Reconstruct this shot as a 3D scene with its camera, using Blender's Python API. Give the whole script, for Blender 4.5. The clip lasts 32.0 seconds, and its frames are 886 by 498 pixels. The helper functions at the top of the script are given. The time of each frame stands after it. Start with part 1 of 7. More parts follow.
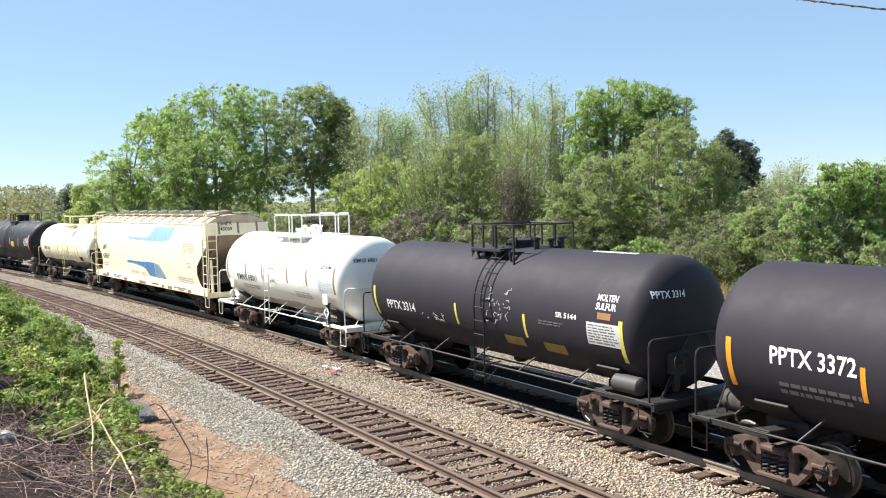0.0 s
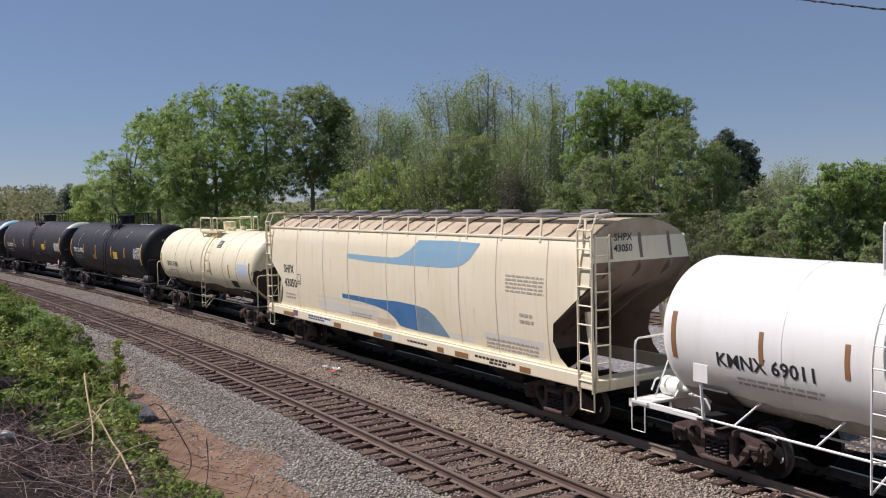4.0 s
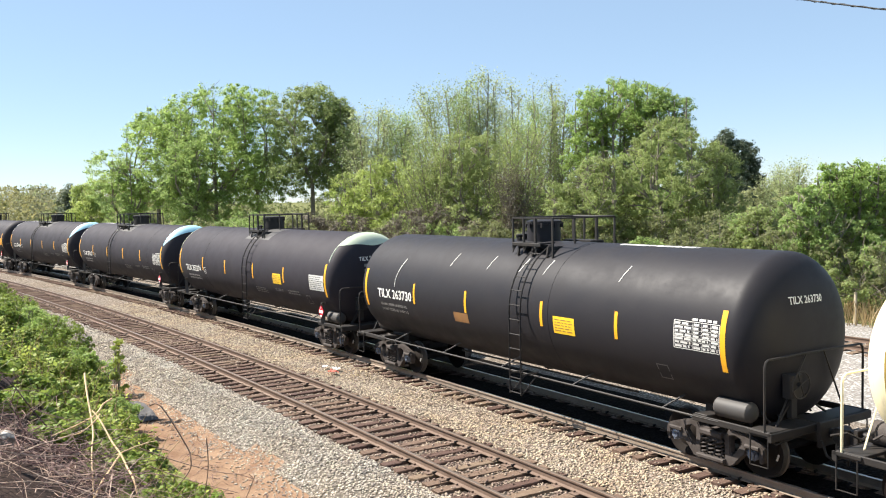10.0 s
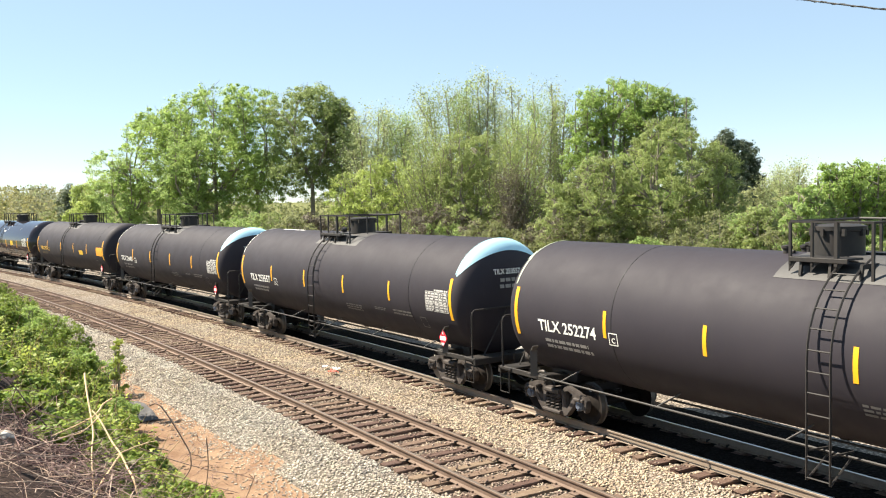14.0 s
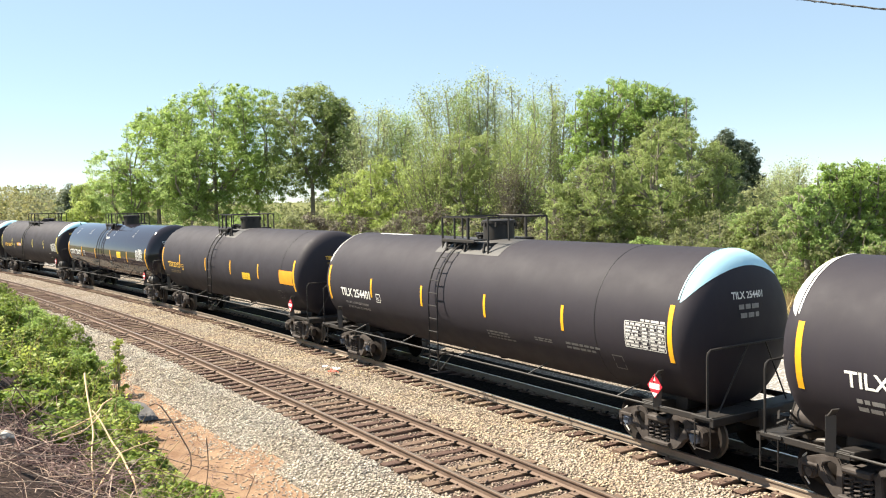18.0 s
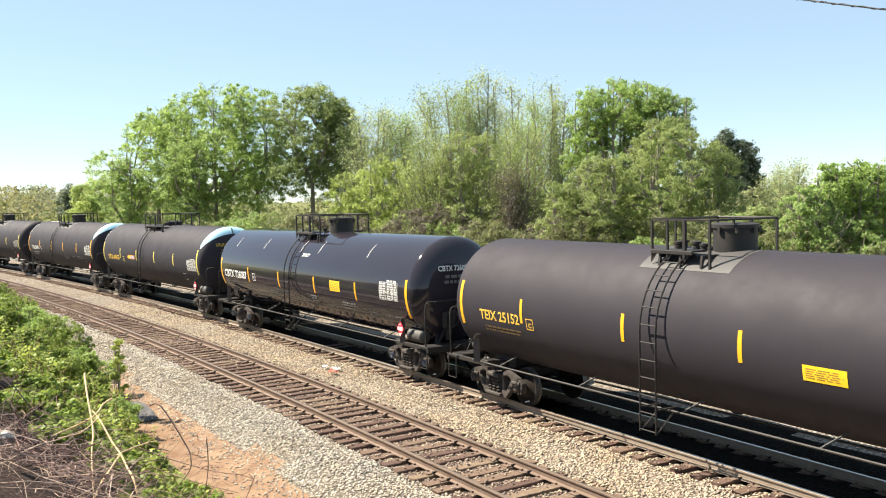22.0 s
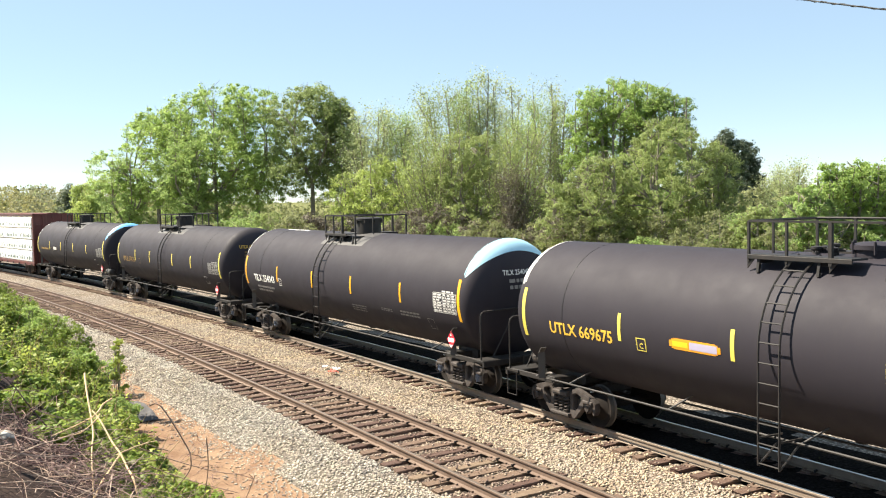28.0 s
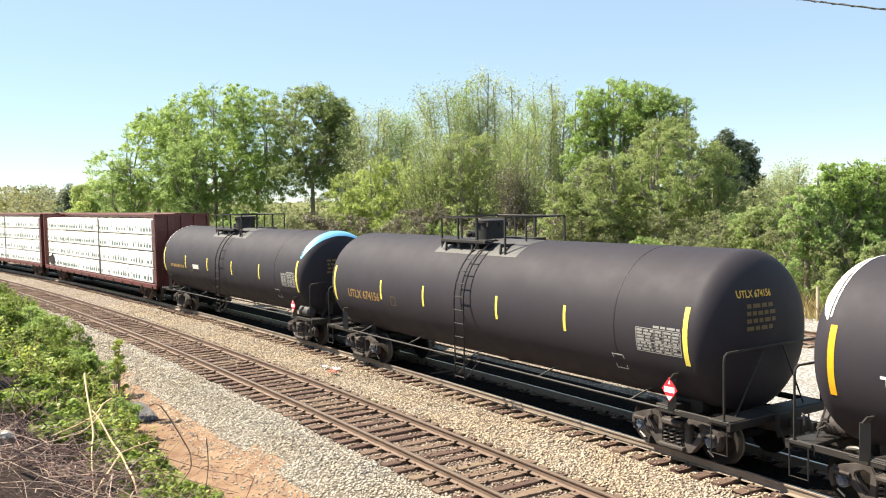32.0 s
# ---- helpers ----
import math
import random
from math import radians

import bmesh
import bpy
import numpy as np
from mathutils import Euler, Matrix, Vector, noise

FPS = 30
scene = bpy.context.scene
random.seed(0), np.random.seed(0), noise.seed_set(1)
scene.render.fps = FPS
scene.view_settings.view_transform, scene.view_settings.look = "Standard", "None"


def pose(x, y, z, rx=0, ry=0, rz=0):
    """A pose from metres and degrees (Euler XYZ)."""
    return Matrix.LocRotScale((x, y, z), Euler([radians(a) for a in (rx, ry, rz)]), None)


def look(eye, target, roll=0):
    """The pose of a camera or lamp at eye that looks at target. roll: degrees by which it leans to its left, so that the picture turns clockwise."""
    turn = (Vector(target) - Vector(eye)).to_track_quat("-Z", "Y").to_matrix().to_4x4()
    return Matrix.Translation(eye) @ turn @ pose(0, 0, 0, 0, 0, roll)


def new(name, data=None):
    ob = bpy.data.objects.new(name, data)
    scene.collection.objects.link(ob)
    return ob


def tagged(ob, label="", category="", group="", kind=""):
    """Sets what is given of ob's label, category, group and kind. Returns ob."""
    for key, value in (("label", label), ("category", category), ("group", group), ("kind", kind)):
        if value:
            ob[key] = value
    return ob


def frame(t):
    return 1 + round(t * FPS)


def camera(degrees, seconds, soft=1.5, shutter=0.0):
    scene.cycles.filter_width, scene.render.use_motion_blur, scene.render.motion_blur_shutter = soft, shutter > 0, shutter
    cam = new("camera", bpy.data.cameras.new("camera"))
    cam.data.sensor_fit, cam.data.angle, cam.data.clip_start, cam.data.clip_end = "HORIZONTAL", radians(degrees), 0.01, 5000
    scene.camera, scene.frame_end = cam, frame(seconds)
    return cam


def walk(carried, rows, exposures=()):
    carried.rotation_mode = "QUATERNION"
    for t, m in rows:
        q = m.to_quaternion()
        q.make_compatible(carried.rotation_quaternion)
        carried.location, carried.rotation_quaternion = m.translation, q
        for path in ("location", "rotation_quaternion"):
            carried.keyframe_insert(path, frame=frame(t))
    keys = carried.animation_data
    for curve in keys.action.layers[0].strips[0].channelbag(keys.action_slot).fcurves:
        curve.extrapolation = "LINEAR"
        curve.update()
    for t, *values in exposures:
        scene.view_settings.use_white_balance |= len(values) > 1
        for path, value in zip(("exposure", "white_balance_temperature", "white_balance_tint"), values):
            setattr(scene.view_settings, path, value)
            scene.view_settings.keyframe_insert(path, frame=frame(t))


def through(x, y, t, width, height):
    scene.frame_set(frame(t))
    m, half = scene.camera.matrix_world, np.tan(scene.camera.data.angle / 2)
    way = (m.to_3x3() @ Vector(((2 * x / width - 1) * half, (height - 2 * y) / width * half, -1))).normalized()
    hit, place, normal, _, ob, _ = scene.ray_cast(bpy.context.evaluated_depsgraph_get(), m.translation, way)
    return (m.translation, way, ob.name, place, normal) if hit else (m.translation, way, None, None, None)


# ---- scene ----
cam = camera(53.12, 32.0, 1.1)

# ---- the line: a curve of constant radius, its centre on the camera's side ----
RADIUS = 469.72      # of the empty track's centreline
GAUGE = 1.505        # between rail-head centres
TRAIN_W = 4.404      # the train's track, beside the empty one
YARD_W = 18.2        # a third track beyond it

EYE = Vector((0.0, -9.332, 5.132))
YAW, PITCH = radians(59.63), radians(-3.268)
AIM = EYE + Vector((-math.sin(YAW) * math.cos(PITCH), math.cos(YAW) * math.cos(PITCH), math.sin(PITCH))) * 10
VIEW = look(EYE, AIM, -1.199)
walk(cam, [(0.0, VIEW), (32.0, VIEW)],
     exposures=[(0.0, 1.22, 6300, 9), (0.5, 1.14, 6250, 9), (1.0, 0.98, 6200, 10), (1.4, 0.78, 6200, 11), (2.0, 0.41, 5980, 16), (2.6, 0.09, 6050, 18), (3.5, -0.04, 6080, 21),
                (5.5, 0.03, 6050, 21), (7.0, 0.14, 6000, 21), (8.0, 0.38, 5900, 21), (9.0, 0.6, 5980, 19), (9.6, 1.0, 6350, 12), (10.0, 1.3, 6650, 10), (10.4, 1.42, 6850, 9), (12.0, 1.50, 7150, 8), (32.0, 1.50, 7150, 8)])



def on_line(s, w, z=0.0):
    """A place s along the line and w beside it (away from the camera positive)."""
    a = s / RADIUS
    return Vector(((RADIUS + w) * math.sin(a), -RADIUS + (RADIUS + w) * math.cos(a), z))


def line_pose(s, w, z=0.0, turn=0.0):
    return Matrix.Translation(on_line(s, w, z)) @ Matrix.Rotation(-s / RADIUS + turn, 4, "Z")


def run(t):
    """How far the train has rolled at t seconds, nearly steady at 6.3 m/s."""
    q = (t - 16.0) / 16.0
    return 6.26243 * t + 16 * (0.041086 * q ** 2 - 0.038629 * q ** 3 + 0.023492 * q ** 4)


# ---- light ----
SUN_AZ = math.atan2(-0.727, -0.687)
SUN_EL = radians(50)
world = bpy.data.worlds.new("world")
scene.world = world
world.use_nodes = True
wn = world.node_tree
sky = wn.nodes.new("ShaderNodeTexSky")
sky.sky_type = "NISHITA"
sky.sun_disc = False
sky.sun_elevation, sky.sun_rotation = SUN_EL, SUN_AZ
sky.altitude = 200
sky.air_density, sky.dust_density, sky.ozone_density = 0.8, 0.0, 2.2
haze = wn.nodes.new("ShaderNodeMix")      # a thin even veil of spring haze over the whole sky
haze.data_type = "RGBA"
haze.inputs[0].default_value = 0.55
haze.inputs[7].default_value = (2.55, 3.6, 4.85, 1)
wn.links.new(sky.outputs[0], haze.inputs[6])
wn.links.new(haze.outputs[2], wn.nodes["Background"].inputs[0])
wn.nodes["Background"].inputs[1].default_value = 0.077
sun = new("sun", bpy.data.lights.new("sun", "SUN"))
sun.data.energy, sun.data.angle, sun.data.color = 5.0, radians(0.55), (1.0, 0.95, 0.87)
SUN_DIR = Vector((math.sin(SUN_AZ) * math.cos(SUN_EL), math.cos(SUN_AZ) * math.cos(SUN_EL), math.sin(SUN_EL)))
sun.matrix_world = look(SUN_DIR * 100, (0, 0, 0))


# ---- materials ----
def material(name, colour, rough=0.6, metal=0.0, spec=0.5, second=None, scale=3.0, amount=0.5, grain=0.0, grain_scale=60.0,
             bump=0.0, bump_scale=40.0, streak=None, streak_amount=0.5, rough_vary=0.0, island=0.0, random_tint=0.0, stretch=(1, 1, 1)):
    """Colour mixed with a second one in cloudy patches, fine grain, vertical streaks, relief; tints by island or object."""
    m = bpy.data.materials.new(name)
    m.use_nodes = True
    nt = m.node_tree
    b = nt.nodes["Principled BSDF"]
    n, l = nt.nodes.new, nt.links.new
    b.inputs["Roughness"].default_value = rough
    b.inputs["Metallic"].default_value = metal
    b.inputs["Specular IOR Level"].default_value = spec
    tc = n("ShaderNodeTexCoord")
    mp = n("ShaderNodeMapping")
    mp.inputs["Scale"].default_value = stretch
    l(tc.outputs["Object"], mp.inputs[0])
    vec = mp.outputs[0]

    def noise_fac(sc, detail, low, high, v=vec):
        t = n("ShaderNodeTexNoise")
        t.inputs["Scale"].default_value, t.inputs["Detail"].default_value = sc, detail
        t.inputs["Roughness"].default_value = 0.62
        l(v, t.inputs[0])
        r = n("ShaderNodeMapRange")
        r.inputs[1].default_value, r.inputs[2].default_value = low, high
        l(t.outputs[0], r.inputs[0])
        return r.outputs[0]

    def mixed(a, c, fac, k=1.0):
        mx = n("ShaderNodeMix")
        mx.data_type = "RGBA"
        if isinstance(a, tuple):
            mx.inputs[6].default_value = (*a, 1)
        else:
            l(a, mx.inputs[6])
        if isinstance(c, tuple):
            mx.inputs[7].default_value = (*c, 1)
        else:
            l(c, mx.inputs[7])
        if k != 1.0:
            mu = n("ShaderNodeMath")
            mu.operation = "MULTIPLY"
            l(fac, mu.inputs[0])
            mu.inputs[1].default_value = k
            fac = mu.outputs[0]
        l(fac, mx.inputs[0])
        return mx.outputs[2]

    col = colour
    if second:
        col = mixed(col, second, noise_fac(scale, 5, 0.35, 0.68), amount)
    if streak:
        ms = n("ShaderNodeMapping")
        ms.inputs["Scale"].default_value = (5.0, 5.0, 0.35)
        l(tc.outputs["Object"], ms.inputs[0])
        col = mixed(col, streak, noise_fac(1.6, 5, 0.52, 0.75, ms.outputs[0]), streak_amount)
    if grain:
        dark = tuple(c * 0.45 for c in (second or colour))
        col = mixed(col, dark, noise_fac(grain_scale, 3, 0.45, 0.75), grain)
    for on, kind in ((island, "geo"), (random_tint, "obj")):
        if on:
            if kind == "geo":
                rnd = n("ShaderNodeNewGeometry").outputs["Random Per Island"]
            else:
                rnd = n("ShaderNodeObjectInfo").outputs["Random"]
            hs = n("ShaderNodeHueSaturation")
            mr = n("ShaderNodeMapRange")
            mr.inputs[3].default_value, mr.inputs[4].default_value = 1 - on, 1 + on
            l(rnd, mr.inputs[0])
            l(mr.outputs[0], hs.inputs["Value"])
            hue = n("ShaderNodeMapRange")
            hue.inputs[3].default_value, hue.inputs[4].default_value = 0.5 - on * 0.05, 0.5 + on * 0.05
            l(rnd, hue.inputs[0])
            l(hue.outputs[0], hs.inputs["Hue"])
            if isinstance(col, tuple):
                hs.inputs["Color"].default_value = (*col, 1)
            else:
                l(col, hs.inputs["Color"])
            col = hs.outputs[0]
    if isinstance(col, tuple):
        b.inputs["Base Color"].default_value = (*col, 1)
    else:
        l(col, b.inputs["Base Color"])
    if rough_vary:
        f = noise_fac(scale * 2.3, 4, 0.3, 0.7)
        r = n("ShaderNodeMapRange")
        r.inputs[3].default_value, r.inputs[4].default_value = max(0.02, rough - rough_vary), min(1, rough + rough_vary)
        l(f, r.inputs[0])
        l(r.outputs[0], b.inputs["Roughness"])
    if bump:
        t = n("ShaderNodeTexNoise")
        t.inputs["Scale"].default_value, t.inputs["Detail"].default_value = bump_scale, 4
        l(vec, t.inputs[0])
        bp = n("ShaderNodeBump")
        bp.inputs["Strength"].default_value, bp.inputs["Distance"].default_value = bump, 0.03
        l(t.outputs[0], bp.inputs["Height"])
        l(bp.outputs[0], b.inputs["Normal"])
    return m


def stony(name, light, tan, dark, cells=15.0, tan_amount=0.5):
    """Crushed stone: a colour and a height for every cell, darker joints between."""
    m = bpy.data.materials.new(name)
    m.use_nodes = True
    nt = m.node_tree
    b = nt.nodes["Principled BSDF"]
    n, l = nt.nodes.new, nt.links.new
    b.inputs["Roughness"].default_value = 0.9
    b.inputs["Specular IOR Level"].default_value = 0.2
    tc = n("ShaderNodeTexCoord")
    vo = n("ShaderNodeTexVoronoi")
    vo.inputs["Scale"].default_value = cells
    l(tc.outputs["Object"], vo.inputs[0])
    no = n("ShaderNodeTexNoise")
    no.inputs["Scale"].default_value, no.inputs["Detail"].default_value = 0.45, 6
    l(tc.outputs["Object"], no.inputs[0])
    r1 = n("ShaderNodeMapRange")
    r1.inputs[1].default_value, r1.inputs[2].default_value, r1.inputs[4].default_value = 0.4, 0.65, tan_amount
    l(no.outputs[0], r1.inputs[0])
    m1 = n("ShaderNodeMix")
    m1.data_type = "RGBA"
    m1.inputs[6].default_value, m1.inputs[7].default_value = (*light, 1), (*tan, 1)
    l(r1.outputs[0], m1.inputs[0])
    sep = n("ShaderNodeSeparateColor")
    l(vo.outputs["Color"], sep.inputs[0])
    hs = n("ShaderNodeHueSaturation")
    r2 = n("ShaderNodeMapRange")
    r2.inputs[3].default_value, r2.inputs[4].default_value = 0.55, 1.35
    l(sep.outputs[0], r2.inputs[0])
    l(r2.outputs[0], hs.inputs["Value"])
    l(m1.outputs[2], hs.inputs["Color"])
    r3 = n("ShaderNodeMapRange")
    r3.inputs[1].default_value, r3.inputs[2].default_value = 0.25, 0.6
    l(vo.outputs["Distance"], r3.inputs[0])
    m2 = n("ShaderNodeMix")
    m2.data_type = "RGBA"
    m2.inputs[7].default_value = (*dark, 1)
    l(hs.outputs[0], m2.inputs[6])
    l(r3.outputs[0], m2.inputs[0])
    l(m2.outputs[2], b.inputs["Base Color"])
    bp = n("ShaderNodeBump")
    bp.invert = True
    bp.inputs["Strength"].default_value, bp.inputs["Distance"].default_value = 0.9, 0.04
    l(vo.outputs["Distance"], bp.inputs["Height"])
    l(bp.outputs[0], b.inputs["Normal"])
    return m


def leafy(name, colour, second, island=0.16, through=0.56):
    """Leaves: tinted leaf by leaf, light shining through them."""
    m = material(name, colour, 0.55, spec=0.3, second=second, scale=0.6, amount=0.9, island=island)
    nt = m.node_tree
    b, out = nt.nodes["Principled BSDF"], nt.nodes["Material Output"]
    tr = nt.nodes.new("ShaderNodeBsdfTranslucent")
    mx = nt.nodes.new("ShaderNodeMixShader")
    mx.inputs[0].default_value = through
    src = b.inputs["Base Color"].links[0].from_socket
    glow = nt.nodes.new("ShaderNodeHueSaturation")
    glow.inputs["Hue"].default_value, glow.inputs["Saturation"].default_value, glow.inputs["Value"].default_value = 0.49, 0.95, 1.5
    nt.links.new(src, glow.inputs["Color"])
    nt.links.new(glow.outputs[0], tr.inputs[0])
    nt.links.new(b.outputs[0], mx.inputs[1])
    nt.links.new(tr.outputs[0], mx.inputs[2])
    nt.links.new(mx.outputs[0], out.inputs[0])
    return m


M_BALLAST = stony("ballast", (0.365, 0.315, 0.268), (0.35, 0.255, 0.178), (0.1, 0.08, 0.06), 15.0, 0.6)
M_STONE = material("crushed_stone", (0.365, 0.307, 0.245), 0.9, spec=0.2, second=(0.36, 0.26, 0.17), scale=0.5, amount=0.75, island=0.5)
M_BALLAST_GREY = stony("grey_ballast", (0.385, 0.345, 0.297), (0.33, 0.245, 0.17), (0.1, 0.085, 0.068), 15.0, 0.4)
M_STONE_GREY = material("grey_crushed_stone", (0.375, 0.342, 0.298), 0.9, spec=0.2, second=(0.35, 0.262, 0.18), scale=0.6, amount=0.5, island=0.5)
M_STONE_BROWN = material("rust_stained_stone", (0.25, 0.185, 0.145), 0.9, spec=0.2, second=(0.33, 0.26, 0.21), scale=0.5, amount=0.6, island=0.5)
M_BALLAST_BROWN = stony("rust_stained_ballast", (0.2, 0.15, 0.12), (0.2, 0.14, 0.095), (0.05, 0.038, 0.03), 15.0, 0.7)
M_GRAVEL = stony("yard_gravel", (0.42, 0.41, 0.39), (0.36, 0.31, 0.25), (0.2, 0.18, 0.16), 11.0, 0.4)
M_DIRT = material("red_dirt", (0.27, 0.178, 0.115), 0.95, spec=0.1, second=(0.165, 0.094, 0.06), scale=1.7, amount=0.85, grain=0.45, grain_scale=25,
                  bump=0.5, bump_scale=12)
M_GRASS = material("rough_grass", (0.11, 0.14, 0.045), 0.95, spec=0.1, second=(0.2, 0.17, 0.08), scale=0.35, amount=0.8, grain=0.5,
                   grain_scale=14, bump=0.8, bump_scale=9)
M_TIE = material("weathered_tie_wood", (0.125, 0.08, 0.06), 0.9, spec=0.15, second=(0.2, 0.14, 0.108), scale=5, amount=0.7, grain=0.5,
                 grain_scale=35, bump=0.5, bump_scale=30, random_tint=0.35, stretch=(6, 1, 6))
M_RAIL = material("rusty_rail", (0.13, 0.085, 0.062), 0.75, metal=0.1, second=(0.21, 0.145, 0.11), scale=4, amount=0.6, grain=0.3)
M_RAIL_DUSTY = material("dusty_tan_rail", (0.27, 0.215, 0.165), 0.7, metal=0.1, second=(0.19, 0.135, 0.1), scale=4, amount=0.6, grain=0.3)
M_RAILTOP = material("worn_rail_head", (0.23, 0.185, 0.15), 0.45, metal=0.6, second=(0.2, 0.14, 0.1), scale=3, amount=0.5)
M_RAILTOP_BRIGHT = material("polished_rail_head", (0.5, 0.47, 0.44), 0.28, metal=1.0, second=(0.4, 0.36, 0.32), scale=3, amount=0.4)
M_BLACK = material("dull_black_paint", (0.0255, 0.022, 0.028), 0.66, spec=0.22, second=(0.034, 0.029, 0.0355), scale=0.8, amount=0.5,
                   streak=(0.042, 0.037, 0.034), streak_amount=0.16, rough_vary=0.05)
M_SEMI = material("semi_gloss_black_paint", (0.0195, 0.0182, 0.0215), 0.55, spec=0.2, second=(0.023, 0.021, 0.0235), scale=0.8, amount=0.7, rough_vary=0.08)
M_GLOSS = material("glossy_black_paint", (0.0225, 0.0195, 0.026), 0.07, spec=0.45, second=(0.026, 0.0225, 0.029), scale=0.8, amount=0.6,
                   rough_vary=0.015)
M_WHITE = material("white_tank_paint", (0.88, 0.86, 0.78), 0.42, second=(0.78, 0.73, 0.63), scale=0.7, amount=0.4,
                   streak=(0.5, 0.44, 0.37), streak_amount=0.14)
M_CREAM = material("cream_tank_paint", (0.88, 0.79, 0.53), 0.45, second=(0.79, 0.68, 0.42), scale=0.7, amount=0.45,
                   streak=(0.36, 0.26, 0.17), streak_amount=0.35)
M_HOPPER = material("weathered_cream_paint", (0.89, 0.79, 0.555), 0.5, second=(0.81, 0.68, 0.43), scale=0.6, amount=0.5,
                    streak=(0.6, 0.45, 0.28), streak_amount=0.3)
M_HOPPER_ROOF = material("rusty_roof_sheet", (0.58, 0.46, 0.3), 0.7, second=(0.36, 0.26, 0.16), scale=1.5, amount=0.7, grain=0.3)
M_FADE_B = material("pale_blue_stencil", (0.53, 0.57, 0.61), 0.6)
M_SEAM = material("grimy_weld_seam", (0.3, 0.24, 0.17), 0.7, second=(0.5, 0.43, 0.33), scale=3, amount=0.6)
M_STEEL = material("dark_steel", (0.022, 0.0205, 0.02), 0.6, spec=0.3, second=(0.042, 0.034, 0.029), scale=3, amount=0.6)
M_GREYSTEEL = material("greyed_steel", (0.062, 0.059, 0.057), 0.6, spec=0.4, second=(0.06, 0.05, 0.045), scale=3, amount=0.6)
M_TRUCK = material("cast_truck_steel", (0.085, 0.073, 0.068), 0.75, spec=0.25, second=(0.035, 0.027, 0.023), scale=4, amount=0.8, grain=0.3)
M_TRUCK_RUST = material("rusty_truck_steel", (0.13, 0.088, 0.072), 0.8, spec=0.25, second=(0.06, 0.036, 0.028), scale=4, amount=0.8, grain=0.3)
M_WHEEL = material("wheel_steel", (0.012, 0.01, 0.009), 0.85, metal=0.0, spec=0.2, second=(0.028, 0.02, 0.016), scale=5, amount=0.6)
M_TREAD = material("worn_wheel_tread", (0.1, 0.09, 0.082), 0.5, metal=0.5)
M_BEARING = material("bearing_cap_blue", (0.13, 0.17, 0.24), 0.5, metal=0.2, second=(0.09, 0.07, 0.06), scale=9, amount=0.7)
M_YELLOW = material("yellow_reflective_tape", (0.85, 0.42, 0.02), 0.4, second=(0.7, 0.3, 0.02), scale=3, amount=0.5)
M_YELLOW_PALE = material("faded_yellow_tape", (0.72, 0.6, 0.1), 0.5, second=(0.5, 0.4, 0.1), scale=3, amount=0.5)
M_TAPE_DIRTY = material("grimy_tape", (0.33, 0.16, 0.05), 0.6, second=(0.2, 0.1, 0.05), scale=4, amount=0.6)
M_LAVENDER = material("faded_lavender_paint", (0.4, 0.36, 0.47), 0.6)
M_YELLOW_GRIMY = material("grimy_yellow_paint", (0.3, 0.2, 0.035), 0.6, second=(0.16, 0.11, 0.035), scale=5, amount=0.7)
M_SIGN_YELLOW = material("yellow_panel_paint", (0.85, 0.55, 0.03), 0.45, second=(0.7, 0.4, 0.02), scale=3, amount=0.4)
M_ORANGE = material("orange_panel_paint", (0.8, 0.33, 0.02), 0.5, second=(0.6, 0.22, 0.02), scale=3, amount=0.5)
M_LETTER_W = material("white_lettering", (0.75, 0.74, 0.7), 0.5)
M_LETTER_Y = material("yellow_lettering", (0.75, 0.45, 0.06), 0.5)
M_LETTER_WORN = material("worn_yellow_lettering", (0.32, 0.19, 0.05), 0.6, second=(0.12, 0.08, 0.04), scale=9, amount=0.6)
M_LETTER_K = material("black_lettering", (0.03, 0.03, 0.032), 0.5)
M_FADE = material("faded_lettering", (0.12, 0.115, 0.11), 0.6)
M_FADE_Y = material("faded_yellow_lettering", (0.14, 0.09, 0.03), 0.6)
M_LABEL = material("pale_stencil_panel", (0.6, 0.59, 0.56), 0.6, second=(0.42, 0.4, 0.37), scale=6, amount=0.5)
M_LABEL_B = material("bluish_stencil_panel", (0.66, 0.7, 0.73), 0.6)
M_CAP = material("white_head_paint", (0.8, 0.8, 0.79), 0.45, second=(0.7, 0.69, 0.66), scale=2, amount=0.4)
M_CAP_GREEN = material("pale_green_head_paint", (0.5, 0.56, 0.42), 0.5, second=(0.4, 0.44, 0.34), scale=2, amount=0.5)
# white head paint in sky-lit shade: the blue is put into the colour
M_CAP_SHADED_DEEP = material("deep_shaded_white_head_paint", (0.15, 0.42, 0.68), 0.5)
M_CAP_SHADED = material("shaded_white_head_paint", (0.38, 0.62, 0.72), 0.5, second=(0.32, 0.55, 0.66), scale=2, amount=0.4)
M_RED = material("red_placard", (0.65, 0.03, 0.05), 0.45)
M_PLACARD_W = material("white_placard", (0.78, 0.77, 0.75), 0.5)
M_BLUE_PALE = material("faded_pale_blue_paint", (0.25, 0.44, 0.56), 0.55, second=(0.33, 0.47, 0.54), scale=1.2, amount=0.6, streak=(0.4, 0.42, 0.4),
                       streak_amount=0.4)
M_BLUE_DEEP = material("faded_deep_blue_paint", (0.05, 0.17, 0.36), 0.55, second=(0.09, 0.22, 0.4), scale=1.2, amount=0.6)
M_BLUE_GREY = material("grimy_blue_grey_paint", (0.22, 0.33, 0.4), 0.6, second=(0.14, 0.2, 0.24), scale=1.5, amount=0.7)
